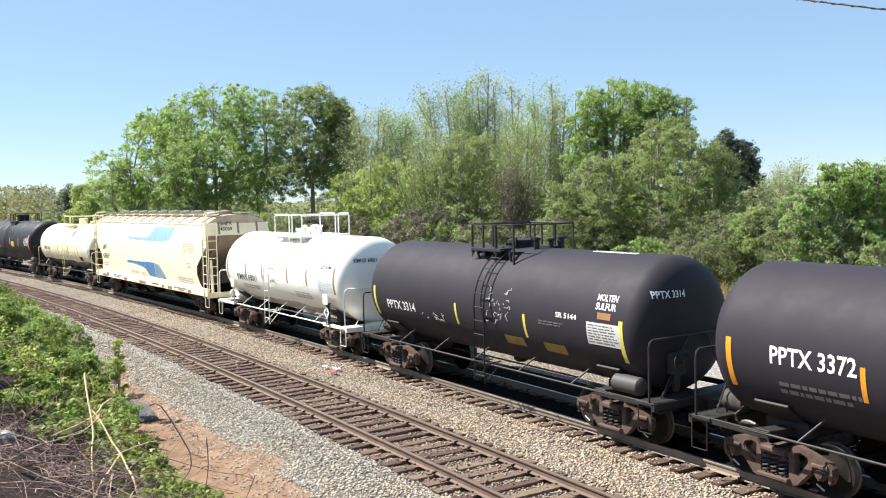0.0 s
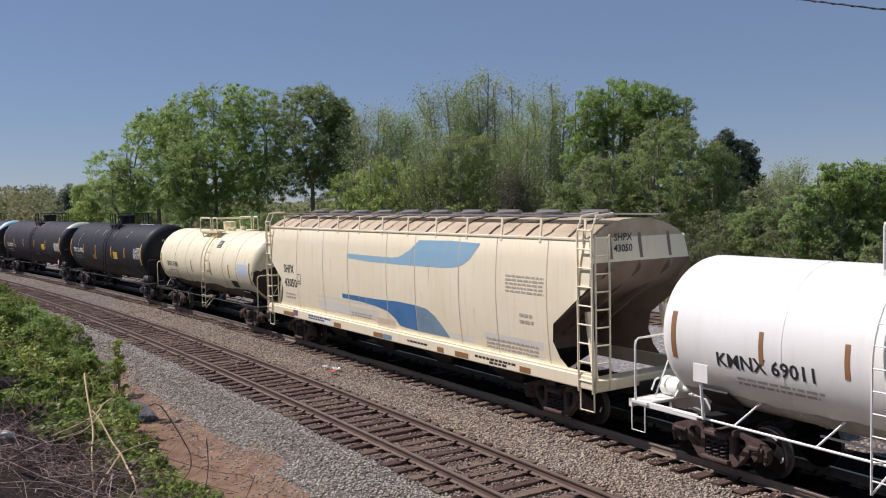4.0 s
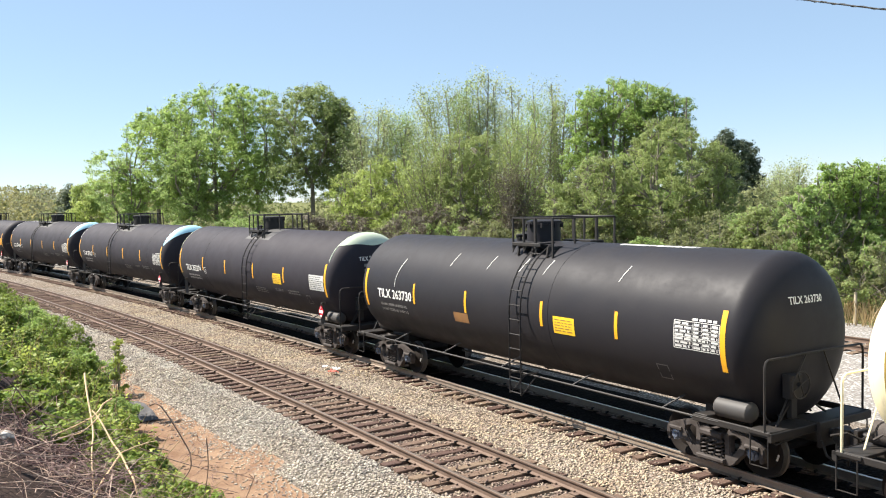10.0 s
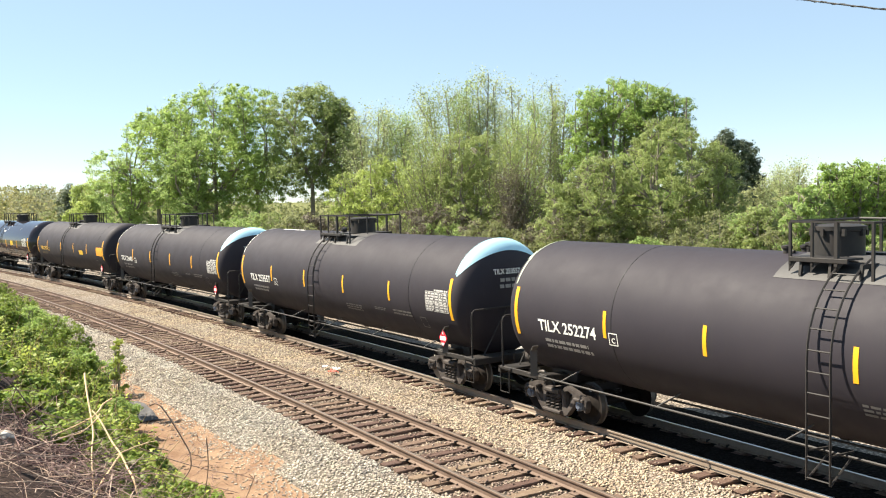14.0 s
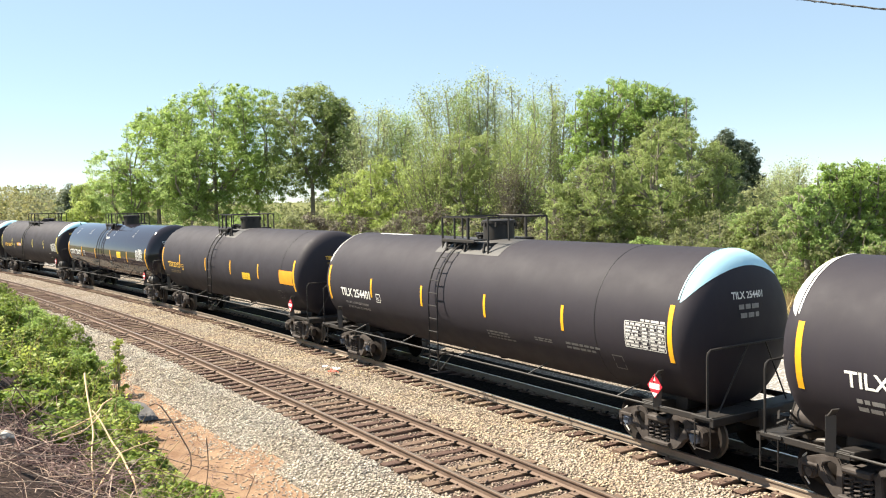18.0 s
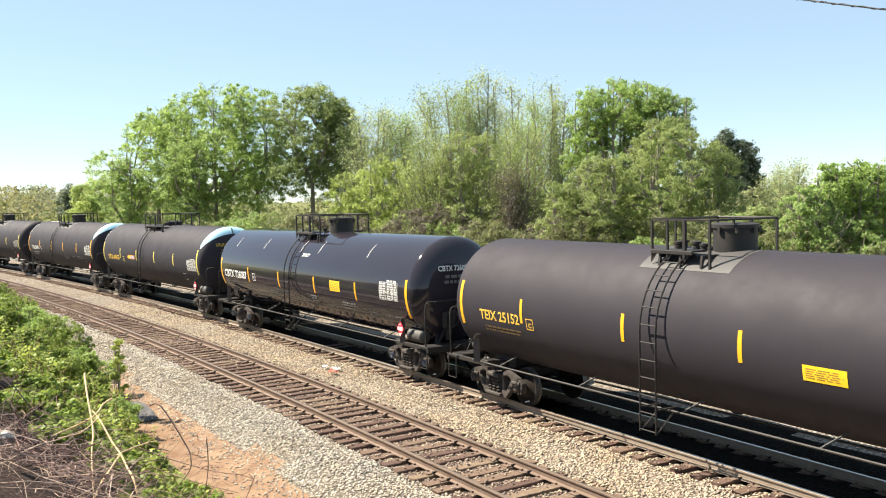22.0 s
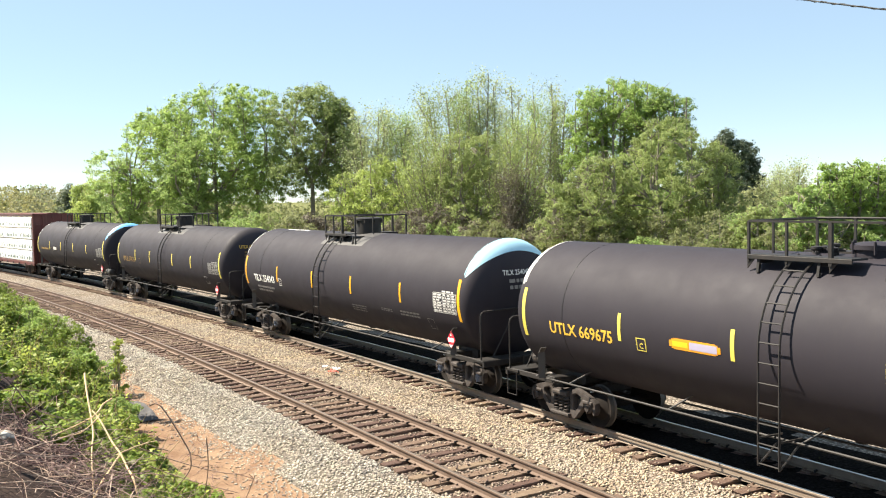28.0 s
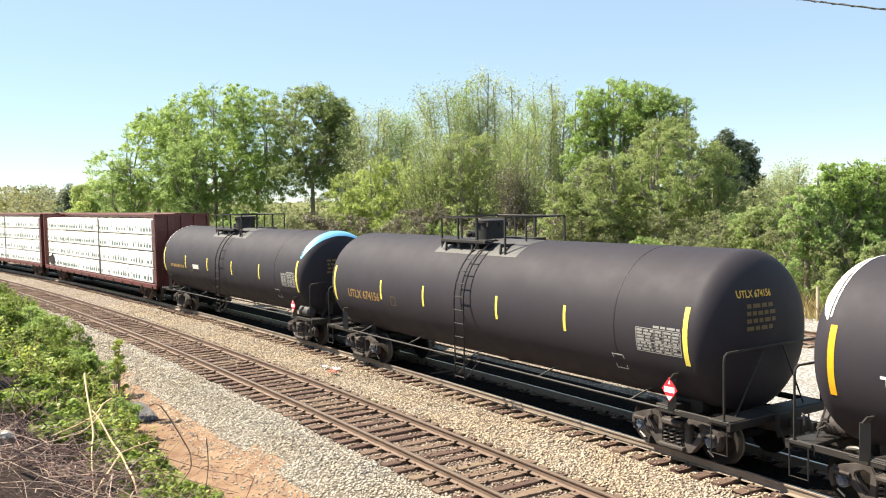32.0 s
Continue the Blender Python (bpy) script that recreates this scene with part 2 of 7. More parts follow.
M_WORN = material("worn_grey_top", (0.062, 0.058, 0.056), 0.6, second=(0.036, 0.033, 0.031), scale=2.5, amount=0.5)
M_MAROON = material("maroon_car_paint", (0.12, 0.025, 0.022), 0.55, second=(0.07, 0.02, 0.018), scale=1.5, amount=0.6, streak=(0.16, 0.07, 0.05))
M_WRAP = material("white_lumber_wrap", (0.8, 0.8, 0.78), 0.4, second=(0.68, 0.69, 0.68), scale=1.3, amount=0.5, bump=0.4, bump_scale=5)
M_WRAP_MARK = material("grey_green_wrap_print", (0.085, 0.125, 0.11), 0.5)
M_LUMBER = material("sawn_lumber_ends", (0.55, 0.4, 0.22), 0.8, second=(0.4, 0.28, 0.15), scale=8, amount=0.6)
# near-black stone: the train's shadow is put into the colour
M_BALLAST_SHADE = stony("train_shade_ballast", (0.017, 0.0145, 0.013), (0.02, 0.016, 0.0125), (0.006, 0.005, 0.0045), 15.0, 0.7)
M_BALLAST_SHADE.node_tree.nodes["Principled BSDF"].inputs["Specular IOR Level"].default_value = 0.02
M_BARK = material("grey_bark", (0.2, 0.175, 0.14), 0.95, spec=0.1, second=(0.33, 0.295, 0.24), scale=3, amount=0.7, grain=0.4, grain_scale=20)
M_STICK = material("dead_twigs", (0.4, 0.275, 0.235), 0.9, spec=0.15, second=(0.1, 0.062, 0.055), scale=3, amount=0.85, island=0.6)
M_STEM = material("brown_bare_stem", (0.3, 0.2, 0.15), 0.8, second=(0.17, 0.11, 0.085), scale=6, amount=0.7)
M_STICK_PALE = material("pale_split_wood", (0.74, 0.53, 0.3), 0.7, second=(0.6, 0.38, 0.2), scale=5, amount=0.6)
M_LITTER = material("red_litter", (0.6, 0.12, 0.08), 0.6)
M_SHEET = material("dark_plastic_sheet", (0.12, 0.115, 0.115), 0.9, spec=0.1, second=(0.05, 0.048, 0.05), scale=5, amount=0.6)
M_CABLE = material("black_cable", (0.015, 0.015, 0.015), 0.7)
L_BRIGHT = leafy("fresh_green_leaves", (0.255, 0.35, 0.102), (0.212, 0.308, 0.085))
L_MID = leafy("green_leaves", (0.24, 0.33, 0.11), (0.204, 0.292, 0.092))
L_DARK = leafy("dark_green_leaves", (0.185, 0.235, 0.09), (0.205, 0.265, 0.095))
L_GREY = leafy("grey_green_buds", (0.315, 0.36, 0.18), (0.265, 0.32, 0.145))
L_OLIVE = leafy("olive_leaves", (0.24, 0.292, 0.105), (0.2, 0.256, 0.09))
L_YELLOW = leafy("yellow_green_leaves", (0.285, 0.35, 0.1), (0.235, 0.305, 0.085))
L_PINE = leafy("pine_needles", (0.07, 0.095, 0.055), (0.09, 0.115, 0.065), through=0.25)
# lighter copy of the pine needles, distance haze put into the colour
L_PINE_HAZY = leafy("hazy_far_pine_needles", (0.115, 0.145, 0.09), (0.14, 0.165, 0.1), through=0.35)
L_WEED = leafy("weed_leaves", (0.21, 0.275, 0.047), (0.125, 0.185, 0.037), island=0.3, through=0.35)
L_WEED_LIGHT = leafy("young_weed_leaves", (0.3, 0.35, 0.065), (0.2, 0.26, 0.05), island=0.25, through=0.4)
L_SCRUB = leafy("dull_scrub_leaves", (0.2, 0.22, 0.1), (0.155, 0.175, 0.075))
L_TAN = leafy("dry_grass", (0.4, 0.3, 0.15), (0.3, 0.23, 0.12), through=0.2)
L_TWIG = leafy("bare_twigs", (0.16, 0.135, 0.095), (0.12, 0.1, 0.07), through=0.1)
# leaf litter darkened to hold the brush corner's shade too
M_MULCH = material("dead_leaf_litter", (0.062, 0.042, 0.034), 0.95, spec=0.1, second=(0.035, 0.024, 0.021), scale=4, amount=0.8, grain=0.6, grain_scale=30, bump=0.9, bump_scale=18)


# ---- building helpers ----
class Geo:
    """Collects simple solids into one mesh."""

    def __init__(self):
        self.v, self.f, self.m, self.slot = [], [], [], 0

    def add(self, verts, faces):
        o = len(self.v)
        self.v += [tuple(p) for p in verts]
        self.f += [tuple(o + i for i in q) for q in faces]
        self.m += [self.slot] * len(faces)
        return self

    def box(self, c, size, turn=None, chamfer=0.0):
        hx, hy, hz = size[0] / 2, size[1] / 2, size[2] / 2
        b = min(chamfer, hx * 0.9, hy * 0.9, hz * 0.9)
        if b <= 0:
            vs = [Vector((x * hx, y * hy, z * hz)) for x in (-1, 1) for y in (-1, 1) for z in (-1, 1)]
            fs = [(0, 1, 3, 2), (4, 6, 7, 5), (0, 4, 5, 1), (2, 3, 7, 6), (0, 2, 6, 4), (1, 5, 7, 3)]
        else:
            # the four long edges along the longest side are chamfered
            ax = max(range(3), key=lambda i: size[i])
            p, q = [i for i in range(3) if i != ax]
            h = (hx, hy, hz)
            ring = [(-h[p] + b, -h[q]), (h[p] - b, -h[q]), (h[p], -h[q] + b), (h[p], h[q] - b), (h[p] - b, h[q]), (-h[p] + b, h[q]), (-h[p], h[q] - b), (-h[p], -h[q] + b)]
            vs = []
            for e in (-1, 1):
                for u, w in ring:
                    t = [0, 0, 0]
                    t[ax], t[p], t[q] = e * h[ax], u, w
                    vs.append(Vector(t))
            fs = [(i, (i + 1) % 8, 8 + (i + 1) % 8, 8 + i) for i in range(8)] + [tuple(range(7, -1, -1)), tuple(range(8, 16))]
            if ax == 1:
                fs = [tuple(reversed(q)) for q in fs]
        m = (turn or Matrix.Identity(3)).to_3x3()
        c = Vector(c)
        return self.add([c + m @ v for v in vs], fs)

    def bar(self, a, b, width, height, chamfer=0.0):
        """A rectangular bar from a to b."""
        a, b = Vector(a), Vector(b)
        d = b - a
        m = d.to_track_quat("X", "Z").to_matrix()
        return self.box((a + b) / 2, (d.length, width, height), m, chamfer)

    def tube(self, pts, r, n=6, r1=None, caps=True):
        pts = [Vector(p) for p in pts]
        k = len(pts)
        vs, fs = [], []
        up = None
        for i, p in enumerate(pts):
            d = (pts[min(i + 1, k - 1)] - pts[max(i - 1, 0)]).normalized()
            if up is None:
                up = d.orthogonal().normalized()
            up = (up - d * up.dot(d))
            up = up.normalized() if up.length > 1e-6 else d.orthogonal().normalized()
            side = d.cross(up)
            rr = r if r1 is None else r + (r1 - r) * i / max(1, k - 1)
            for j in range(n):
                a = 2 * math.pi * j / n
                vs.append(p + (up * math.cos(a) + side * math.sin(a)) * rr)
        for i in range(k - 1):
            for j in range(n):
                fs.append((i * n + j, i * n + (j + 1) % n, (i + 1) * n + (j + 1) % n, (i + 1) * n + j))
        if caps:
            fs += [tuple(range(n - 1, -1, -1)), tuple(range((k - 1) * n, k * n))]
        return self.add(vs, fs)

    def lathe(self, profile, axis="X", centre=(0, 0, 0), n=24, closed=True):
        """profile: (along, radius) pairs turned about the axis."""
        c = Vector(centre)
        vs, fs = [], []
        for a, r in profile:
            for j in range(n):
                t = 2 * math.pi * j / n
                u, w = r * math.cos(t), r * math.sin(t)
                vs.append(c + Vector({"X": (a, u, w), "Y": (w, a, u), "Z": (u, w, a)}[axis]))
        for i in range(len(profile) - 1):
            for j in range(n):
                fs.append((i * n + j, (i + 1) * n + j, (i + 1) * n + (j + 1) % n, i * n + (j + 1) % n))
        if closed:
            fs += [tuple(range(n)), tuple(range(len(profile) * n - 1, (len(profile) - 1) * n - 1, -1))]
        return self.add(vs, fs)

    def mesh(self, name, mats, smooth=False, bevel=0.0):
        me = bpy.data.meshes.new(name)
        me.from_pydata(self.v, [], self.f)
        for mt in mats if isinstance(mats, (list, tuple)) else [mats]:
            me.materials.append(mt)
        if any(self.m):
            me.polygons.foreach_set("material_index", self.m)
        if bevel:
            bm = bmesh.new()
            bm.from_mesh(me)
            bmesh.ops.bevel(bm, geom=[e for e in bm.edges if e.is_manifold and e.calc_face_angle(0) > 0.6], offset=bevel, segments=1, affect="EDGES")
            bm.to_mesh(me)
            bm.free()
        if smooth:
            me.polygons.foreach_set("use_smooth", [True] * len(me.polygons))
            me.set_sharp_from_angle(angle=radians(38))
        me.update()
        return me


def mesh_of(name, verts, tris, mat, smooth=False):
    """A triangle or quad mesh straight from arrays."""
    me = bpy.data.meshes.new(name)
    k = tris.shape[1]
    me.vertices.add(len(verts))
    me.vertices.foreach_set("co", np.ascontiguousarray(verts, dtype=np.float32).ravel())
    me.loops.add(tris.size)
    me.loops.foreach_set("vertex_index", np.ascontiguousarray(tris, dtype=np.int32).ravel())
    me.polygons.add(len(tris))
    me.polygons.foreach_set("loop_start", np.arange(0, tris.size, k, dtype=np.int32))
    me.materials.append(mat)
    if smooth:
        me.polygons.foreach_set("use_smooth", np.ones(len(tris), dtype=bool))
    me.update(calc_edges=True)
    return me


def part(name, geo, mat, parent, label="", smooth=False, bevel=0.0, at=None):
    """One mesh object under a thing or a part."""
    me = geo.mesh(name, mat, smooth, bevel) if isinstance(geo, Geo) else geo
    ob = new(name, me)
    ob.parent = parent
    if at is not None:
        ob.matrix_basis = at
    if label:
        ob["label"] = label
    return ob


def thing(name, label, category, m=None, group="", kind=""):
    ob = new(name)
    if m is not None:
        ob.matrix_basis = m
    return tagged(ob, label, category, group, kind)


def smoothstep(a, b, x):
    t = min(1.0, max(0.0, (x - a) / (b - a)))
    return t * t * (3 - 2 * t)


# ---- ground: one sheet, the bank, the ditch, the ballast and the land beyond ----
def ground_height(s, w):
    near = smoothstep(-90, -38, s)
    bank = smoothstep(-4.3, -9.3, w) * (3.55 * near + 0.25 * (1 - near)) if w < -4.3 else 0.0
    z = -0.72 + bank
    z += 0.5 * smoothstep(-3.3, -1.75, w)
    z -= 0.07 * math.exp(-((w - 2.2) / 0.5) ** 2)
    z -= 0.025 * (math.exp(-(w / 1.5) ** 8) + math.exp(-((w - TRAIN_W) / 1.5) ** 8))
    z += 0.075 * math.exp(-((w - TRAIN_W) / 0.62) ** 8)     # raised to the tie tops between the train's rails, burying ties in the dark band
    z -= 0.30 * smoothstep(TRAIN_W + 4.4, TRAIN_W + 6.4, w)
    z += 0.28 * smoothstep(13.5, 16.0, w)
    z -= 0.1 * smoothstep(20.5, 23.0, w)
    z += 0.03 * noise.noise((s * 0.7, w * 0.7, 0.3)) + 0.015 * noise.noise((s * 2.3, w * 2.3, 1.3))
    if w < -3.2:
        z += 0.16 * noise.noise((s * 0.35, w * 0.45, 5.0)) * smoothstep(-3.2, -5.0, w)
    if w > 26:
        z += 0.5 * noise.noise((s * 0.05, w * 0.05, 2.0)) * smoothstep(26, 40, w)
    return z


def build_ground():
    ss = [-1400, -1150, -900, -700, -520, -400, -320, -260, -215, -180, -155, -135] + [-120 + 3 * i for i in range(20)]
    ss += [-60 + 0.6 * i for i in range(126)] + [17, 21, 27, 36, 50, 75, 120, 200, 350, 600, 900, 1150, 1400]
    ws = [-465, -250, -120, -60, -35, -22, -16, -13, -11.2] + [-10 + 0.3 * i for i in range(46)] + [3.6 + 0.1 * i for i in range(17)] + [5.3 + 0.3 * i for i in range(11)] + [8.6 + 0.9 * i for i in range(22)]
    ws += [30, 36, 45, 60, 80, 120, 200, 400, 900, 2000, 4500]
    vs = [on_line(s, w, ground_height(s, w)) for s in ss for w in ws]
    nw = len(ws)
    fs, ms = [], []
    for i in range(len(ss) - 1):
        for j in range(nw - 1):
            fs.append((i * nw + j, (i + 1) * nw + j, (i + 1) * nw + j + 1, i * nw + j + 1))
            s, w = (ss[i] + ss[i + 1]) / 2, (ws[j] + ws[j + 1]) / 2
            e = 0.5 * noise.noise((s * 0.4, w * 0.4, 7.0))
            if w + e < -5.6 and s > -21:
                ms.append(4)
            elif w + e < -4.3:
                ms.append(2)
            elif w + e * 0.7 < -2.75:
                ms.append(1)
            elif abs(w) < 1.2:
                ms.append(6)
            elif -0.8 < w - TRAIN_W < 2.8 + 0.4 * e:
                # dark band painted where the train's shadow falls
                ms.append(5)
            elif w < 0:
                ms.append(7)
            elif w + e < 9.0:
                ms.append(0)
            elif w + e < 24.0:
                ms.append(3)
            else:
                ms.append(2)
    me = bpy.data.meshes.new("ground")
    me.from_pydata(vs, [], fs)
    for mt in (M_BALLAST, M_DIRT, M_GRASS, M_GRAVEL, M_MULCH, M_BALLAST_SHADE, M_BALLAST_BROWN, M_BALLAST_GREY):
        me.materials.append(mt)
    me.polygons.foreach_set("material_index", ms)
    me.polygons.foreach_set("use_smooth", [True] * len(fs))
    me.update()
    tagged(new("ground", me), "crushed stone ballast, red dirt ditch and rough grass", "ground", kind="structure")


build_ground()


# ---- tracks ----
RAIL_PROFILE = [(-0.07, -0.172), (0.07, -0.172), (0.07, -0.16), (0.012, -0.14), (0.01, -0.048), (0.035, -0.038), (0.037, -0.008), (0.028, 0.0),
                (-0.028, 0.0), (-0.037, -0.008), (-0.035, -0.038), (-0.01, -0.048), (-0.012, -0.14), (-0.07, -0.16)]


def rail(parent, w, s0, s1, step, steel=M_RAIL):
    k = len(RAIL_PROFILE)
    g = Geo()
    vs, fs, ms = [], [], []
    n = int((s1 - s0) / step) + 1
    for i in range(n):
        for y, z in RAIL_PROFILE:
            vs.append(on_line(s0 + i * step, w + y, z))
    for i in range(n - 1):
        for j in range(k):
            fs.append((i * k + j, (i + 1) * k + j, (i + 1) * k + (j + 1) % k, i * k + (j + 1) % k))
            ms.append(1 if j == 7 else 0)
    g.add(vs, fs)
    g.m = ms
    return part("rail", g, [steel, M_RAILTOP_BRIGHT if steel is M_RAIL_DUSTY else M_RAILTOP], parent, smooth=True)


def tie_mesh(seed, mat):
    rnd = random.Random(seed)
    g = Geo().box((0, 0, -0.08), (0.235, 2.6, 0.16), chamfer=0.012)
    g.v = [(x + rnd.uniform(-0.008, 0.008), y + rnd.uniform(-0.03, 0.03), z + rnd.uniform(-0.006, 0.006)) for x, y, z in g.v]
    return g.mesh("tie", mat)


def build_track(label, w, s0, s1, tie_step=0.515, steel=M_RAIL):
    tr = thing("railway_track", label, "railway track", kind="structure")
    for side in (-1, 1):
        rail(tr, w + side * GAUGE / 2, -300, 60, 2.0, steel)
    rnd = random.Random(int(w * 10))
    meshes = [tie_mesh(i, M_TIE) for i in range(6)]
    plates, spikes, anchors = Geo(), Geo(), Geo()
    far = Geo()
    s = -175.0
    while s < s1:
        m = line_pose(s + rnd.uniform(-0.035, 0.035), w + rnd.uniform(-0.05, 0.05), -0.186 + rnd.uniform(-0.012, 0.006), rnd.gauss(0, 0.012))
        if s > s0:
            part("tie", rnd.choice(meshes), None, tr, at=m)
            for side in (-1, 1):
                c = on_line(s, w + side * GAUGE / 2, -0.178)
                plates.box(c, (0.2, 0.36, 0.016), Matrix.Rotation(-s / RADIUS, 3, "Z"))
                if rnd.random() < 0.4:
                    anchors.box(on_line(s + 0.15, w + side * GAUGE / 2, -0.15), (0.03, 0.2, 0.05), Matrix.Rotation(-s / RADIUS, 3, "Z"))
                for q in (-1, 1):
                    e = on_line(s + 0.05 * q, w + side * GAUGE / 2 + 0.085 * q, -0.155)
                    spikes.box(e, (0.028, 0.045, 0.03), Matrix.Rotation(-s / RADIUS, 3, "Z"))
        else:
            far.box(m.translation - Vector((0, 0, 0.08)), (0.235, 2.6, 0.16), m.to_3x3())
        s += tie_step
    part("tie_plates", plates, M_RAIL, tr)["kind"] = "stuff"
    part("spikes", spikes, M_RAIL, tr)["kind"] = "stuff"
    part("rail_anchors", anchors, M_STEEL, tr)["kind"] = "stuff"
    part("distant_ties", far, M_TIE, tr)["kind"] = "stuff"
    return tr


build_track("rusty rails on weathered wooden ties in pale ballast", 0.0, -95, 12)
build_track("worn rails on wooden ties under the passing train", TRAIN_W, -95, 12, steel=M_RAIL_DUSTY)


def yard_track():
    tr = thing("railway_track", "disused rusty yard track in grey gravel", "railway track", kind="structure")
    for side in (-1, 1):
        rail(tr, YARD_W + side * GAUGE / 2, -120, 60, 2.0)
    g = Geo()
    for i in range(200):
        m = line_pose(-80 + i * 0.53, YARD_W, -0.19)
        g.box(m.translation - Vector((0, 0, 0.08)), (0.23, 2.6, 0.16), m.to_3x3())
    part("ties", g, M_TIE, tr)["kind"] = "stuff"


yard_track()


def scatter_stones():
    """Loose stones on the ballast where the camera is nearest."""
    rs = np.random.RandomState(4)
    out_v, out_f = [], []
    octa = np.array([(1, 0, 0), (-1, 0, 0), (0, 1, 0), (0, -1, 0), (0, 0, 1), (0, 0, -1)], float)
    faces = np.array([(0, 2, 4), (2, 1, 4), (1, 3, 4), (3, 0, 4), (2, 0, 5), (1, 2, 5), (3, 1, 5), (0, 3, 5)])
    n = 110000
    s = -6 - 44 * rs.rand(n) ** 1.35
    w = rs.uniform(-3.7, 3.45, n)
    keep_dirt = w + 0.3 * rs.randn(n) > -2.75
    size = rs.uniform(0.017, 0.036, n) * (1 + (s < -28) * 0.15)
    keep = keep_dirt | (rs.rand(n) < 0.1 + 0.45 * np.clip((w + 3.5) / 0.75, 0, 1))
    for base in (-GAUGE / 2, GAUGE / 2, TRAIN_W - GAUGE / 2):
        keep &= np.abs(w - base) > 0.13
    # the tops of the ties stay mostly clear
    ph = ((s + 175.0) / 0.515) % 1.0
    on_tie = ((ph < 0.23) | (ph > 0.77)) & (((w > -1.28) & (w < 1.28)) | (w > TRAIN_W - 1.28))
    keep &= ~on_tie | (rs.rand(n) < 0.1)
    s, w, size, on_tie = s[keep], w[keep], size[keep], on_tie[keep]
    n = len(s)
    v = octa[None] * rs.uniform(0.6, 1.25, (n, 6, 1)) + rs.uniform(-0.25, 0.25, (n, 6, 3))
    v *= size[:, None, None] * np.array([1.1, 1.1, 0.75])
    a = rs.uniform(0, 6.28, n)
    ca, sa = np.cos(a)[:, None], np.sin(a)[:, None]
    x, y = v[..., 0] * ca - v[..., 1] * sa, v[..., 0] * sa + v[..., 1] * ca
    z0 = np.array([ground_height(p, q) for p, q in zip(s, w)])
    z0 = np.where(on_tie, -0.18, z0) + size * 0.3
    al = s / RADIUS
    px, py = (RADIUS + w) * np.sin(al), -RADIUS + (RADIUS + w) * np.cos(al)
    vv = np.stack([x + px[:, None], y + py[:, None], v[..., 2] + z0[:, None]], -1).reshape(-1, 3)
    ff = (faces[None] + (np.arange(n) * 6)[:, None, None]).reshape(-1, 3)
    inner = np.repeat(np.abs(w) < 1.2, 8)
    near = np.repeat(w <= -1.2, 8)
    for mat, pick, words in ((M_STONE_GREY, near, "loose pale grey crushed stones beside the empty track"), (M_STONE, ~inner & ~near, "loose golden tan crushed stones between the tracks"), (M_STONE_BROWN, inner, "rust-brown crushed stones between the rails")):
        tagged(new("ballast_stones", mesh_of("ballast_stones", vv, ff[pick], mat)), words, "gravel", kind="stuff")


scatter_stones()


# ---- rolling stock: built in its own space, x forward, the camera's side at negative y, z from the rail tops ----
TANK = {"r": 1.565, "z": 2.475, "bulge": 6}     # radius and height of the tank now being built, and how flat its heads are


def head_x(half, depth, r, tank_r):
    return half + depth * math.sqrt(max(0.0, 1 - (r / tank_r) ** TANK["bulge"]))


def tank_profile(half, depth, tank_r):
    pts = []
    for i in range(25):
        r = tank_r * math.sin(math.pi / 2 * (i / 24) ** 0.8)
        pts.append((-head_x(half, depth, r, tank_r), max(r, 0.01)))
    return pts + [(-x, r) for x, r in reversed(pts)]


def on_tank(x, z, off=0.006, tank_r=None, tank_z=None):
    """The camera's side of the tank at height z, off the steel by a little."""
    tank_r, tank_z = tank_r or TANK["r"], tank_z or TANK["z"]
    a = math.asin(max(-1, min(1, (z - tank_z) / tank_r)))
    return Vector((x, -(tank_r + off) * math.cos(a), tank_z + (tank_r + off) * math.sin(a)))


def patch(g, x0, x1, z0, z1, off=0.006, tank_r=None, tank_z=None, n=6, skew=0.0):
    """A painted or taped panel that follows the tank."""
    tank_r, tank_z = tank_r or TANK["r"], tank_z or TANK["z"]
    vs, fs = [], []
    for i in range(n + 1):
        z = z0 + (z1 - z0) * i / n
        vs += [on_tank(x0, z, off, tank_r, tank_z), on_tank(x1, z, off, tank_r, tank_z)]
    for i in range(n):
        fs.append((2 * i, 2 * i + 1, 2 * i + 3, 2 * i + 2))
    return g.add(vs, fs)


LETTERS = {}


def letter_verts(text, size):
    """Flat letters of the built-in font, cut into bands so that they can be bent."""
    key = (text, size)
    if key not in LETTERS:
        cu = bpy.data.curves.new("lettering", "FONT")
        cu.body, cu.size, cu.resolution_u, cu.offset = text, size, 2, size * 0.02
        cu.align_x, cu.align_y = "LEFT", "CENTER"
        ob = bpy.data.objects.new("lettering", cu)
        scene.collection.objects.link(ob)
        me = bpy.data.meshes.new_from_object(ob.evaluated_get(bpy.context.evaluated_depsgraph_get()))
        bpy.data.objects.remove(ob)
        bpy.data.curves.remove(cu)
        bm = bmesh.new()
        bm.from_mesh(me)
        bpy.data.meshes.remove(me)
        for y in (-size * 0.3, -size * 0.15, 0, size * 0.15, size * 0.3):
            bmesh.ops.bisect_plane(bm, geom=list(bm.verts) + list(bm.edges) + list(bm.faces), plane_co=(0, y, 0), plane_no=(0, 1, 0))
        bm.verts.index_update()
        vs = [v.co.copy() for v in bm.verts]
        fs = [tuple(v.index for v in f.verts) for f in bm.faces]
        bm.free()
        wide = max((v.x for v in vs), default=1.0)
        LETTERS[key] = ([(v.x, v.y) for v in vs], fs, wide)
    return LETTERS[key]


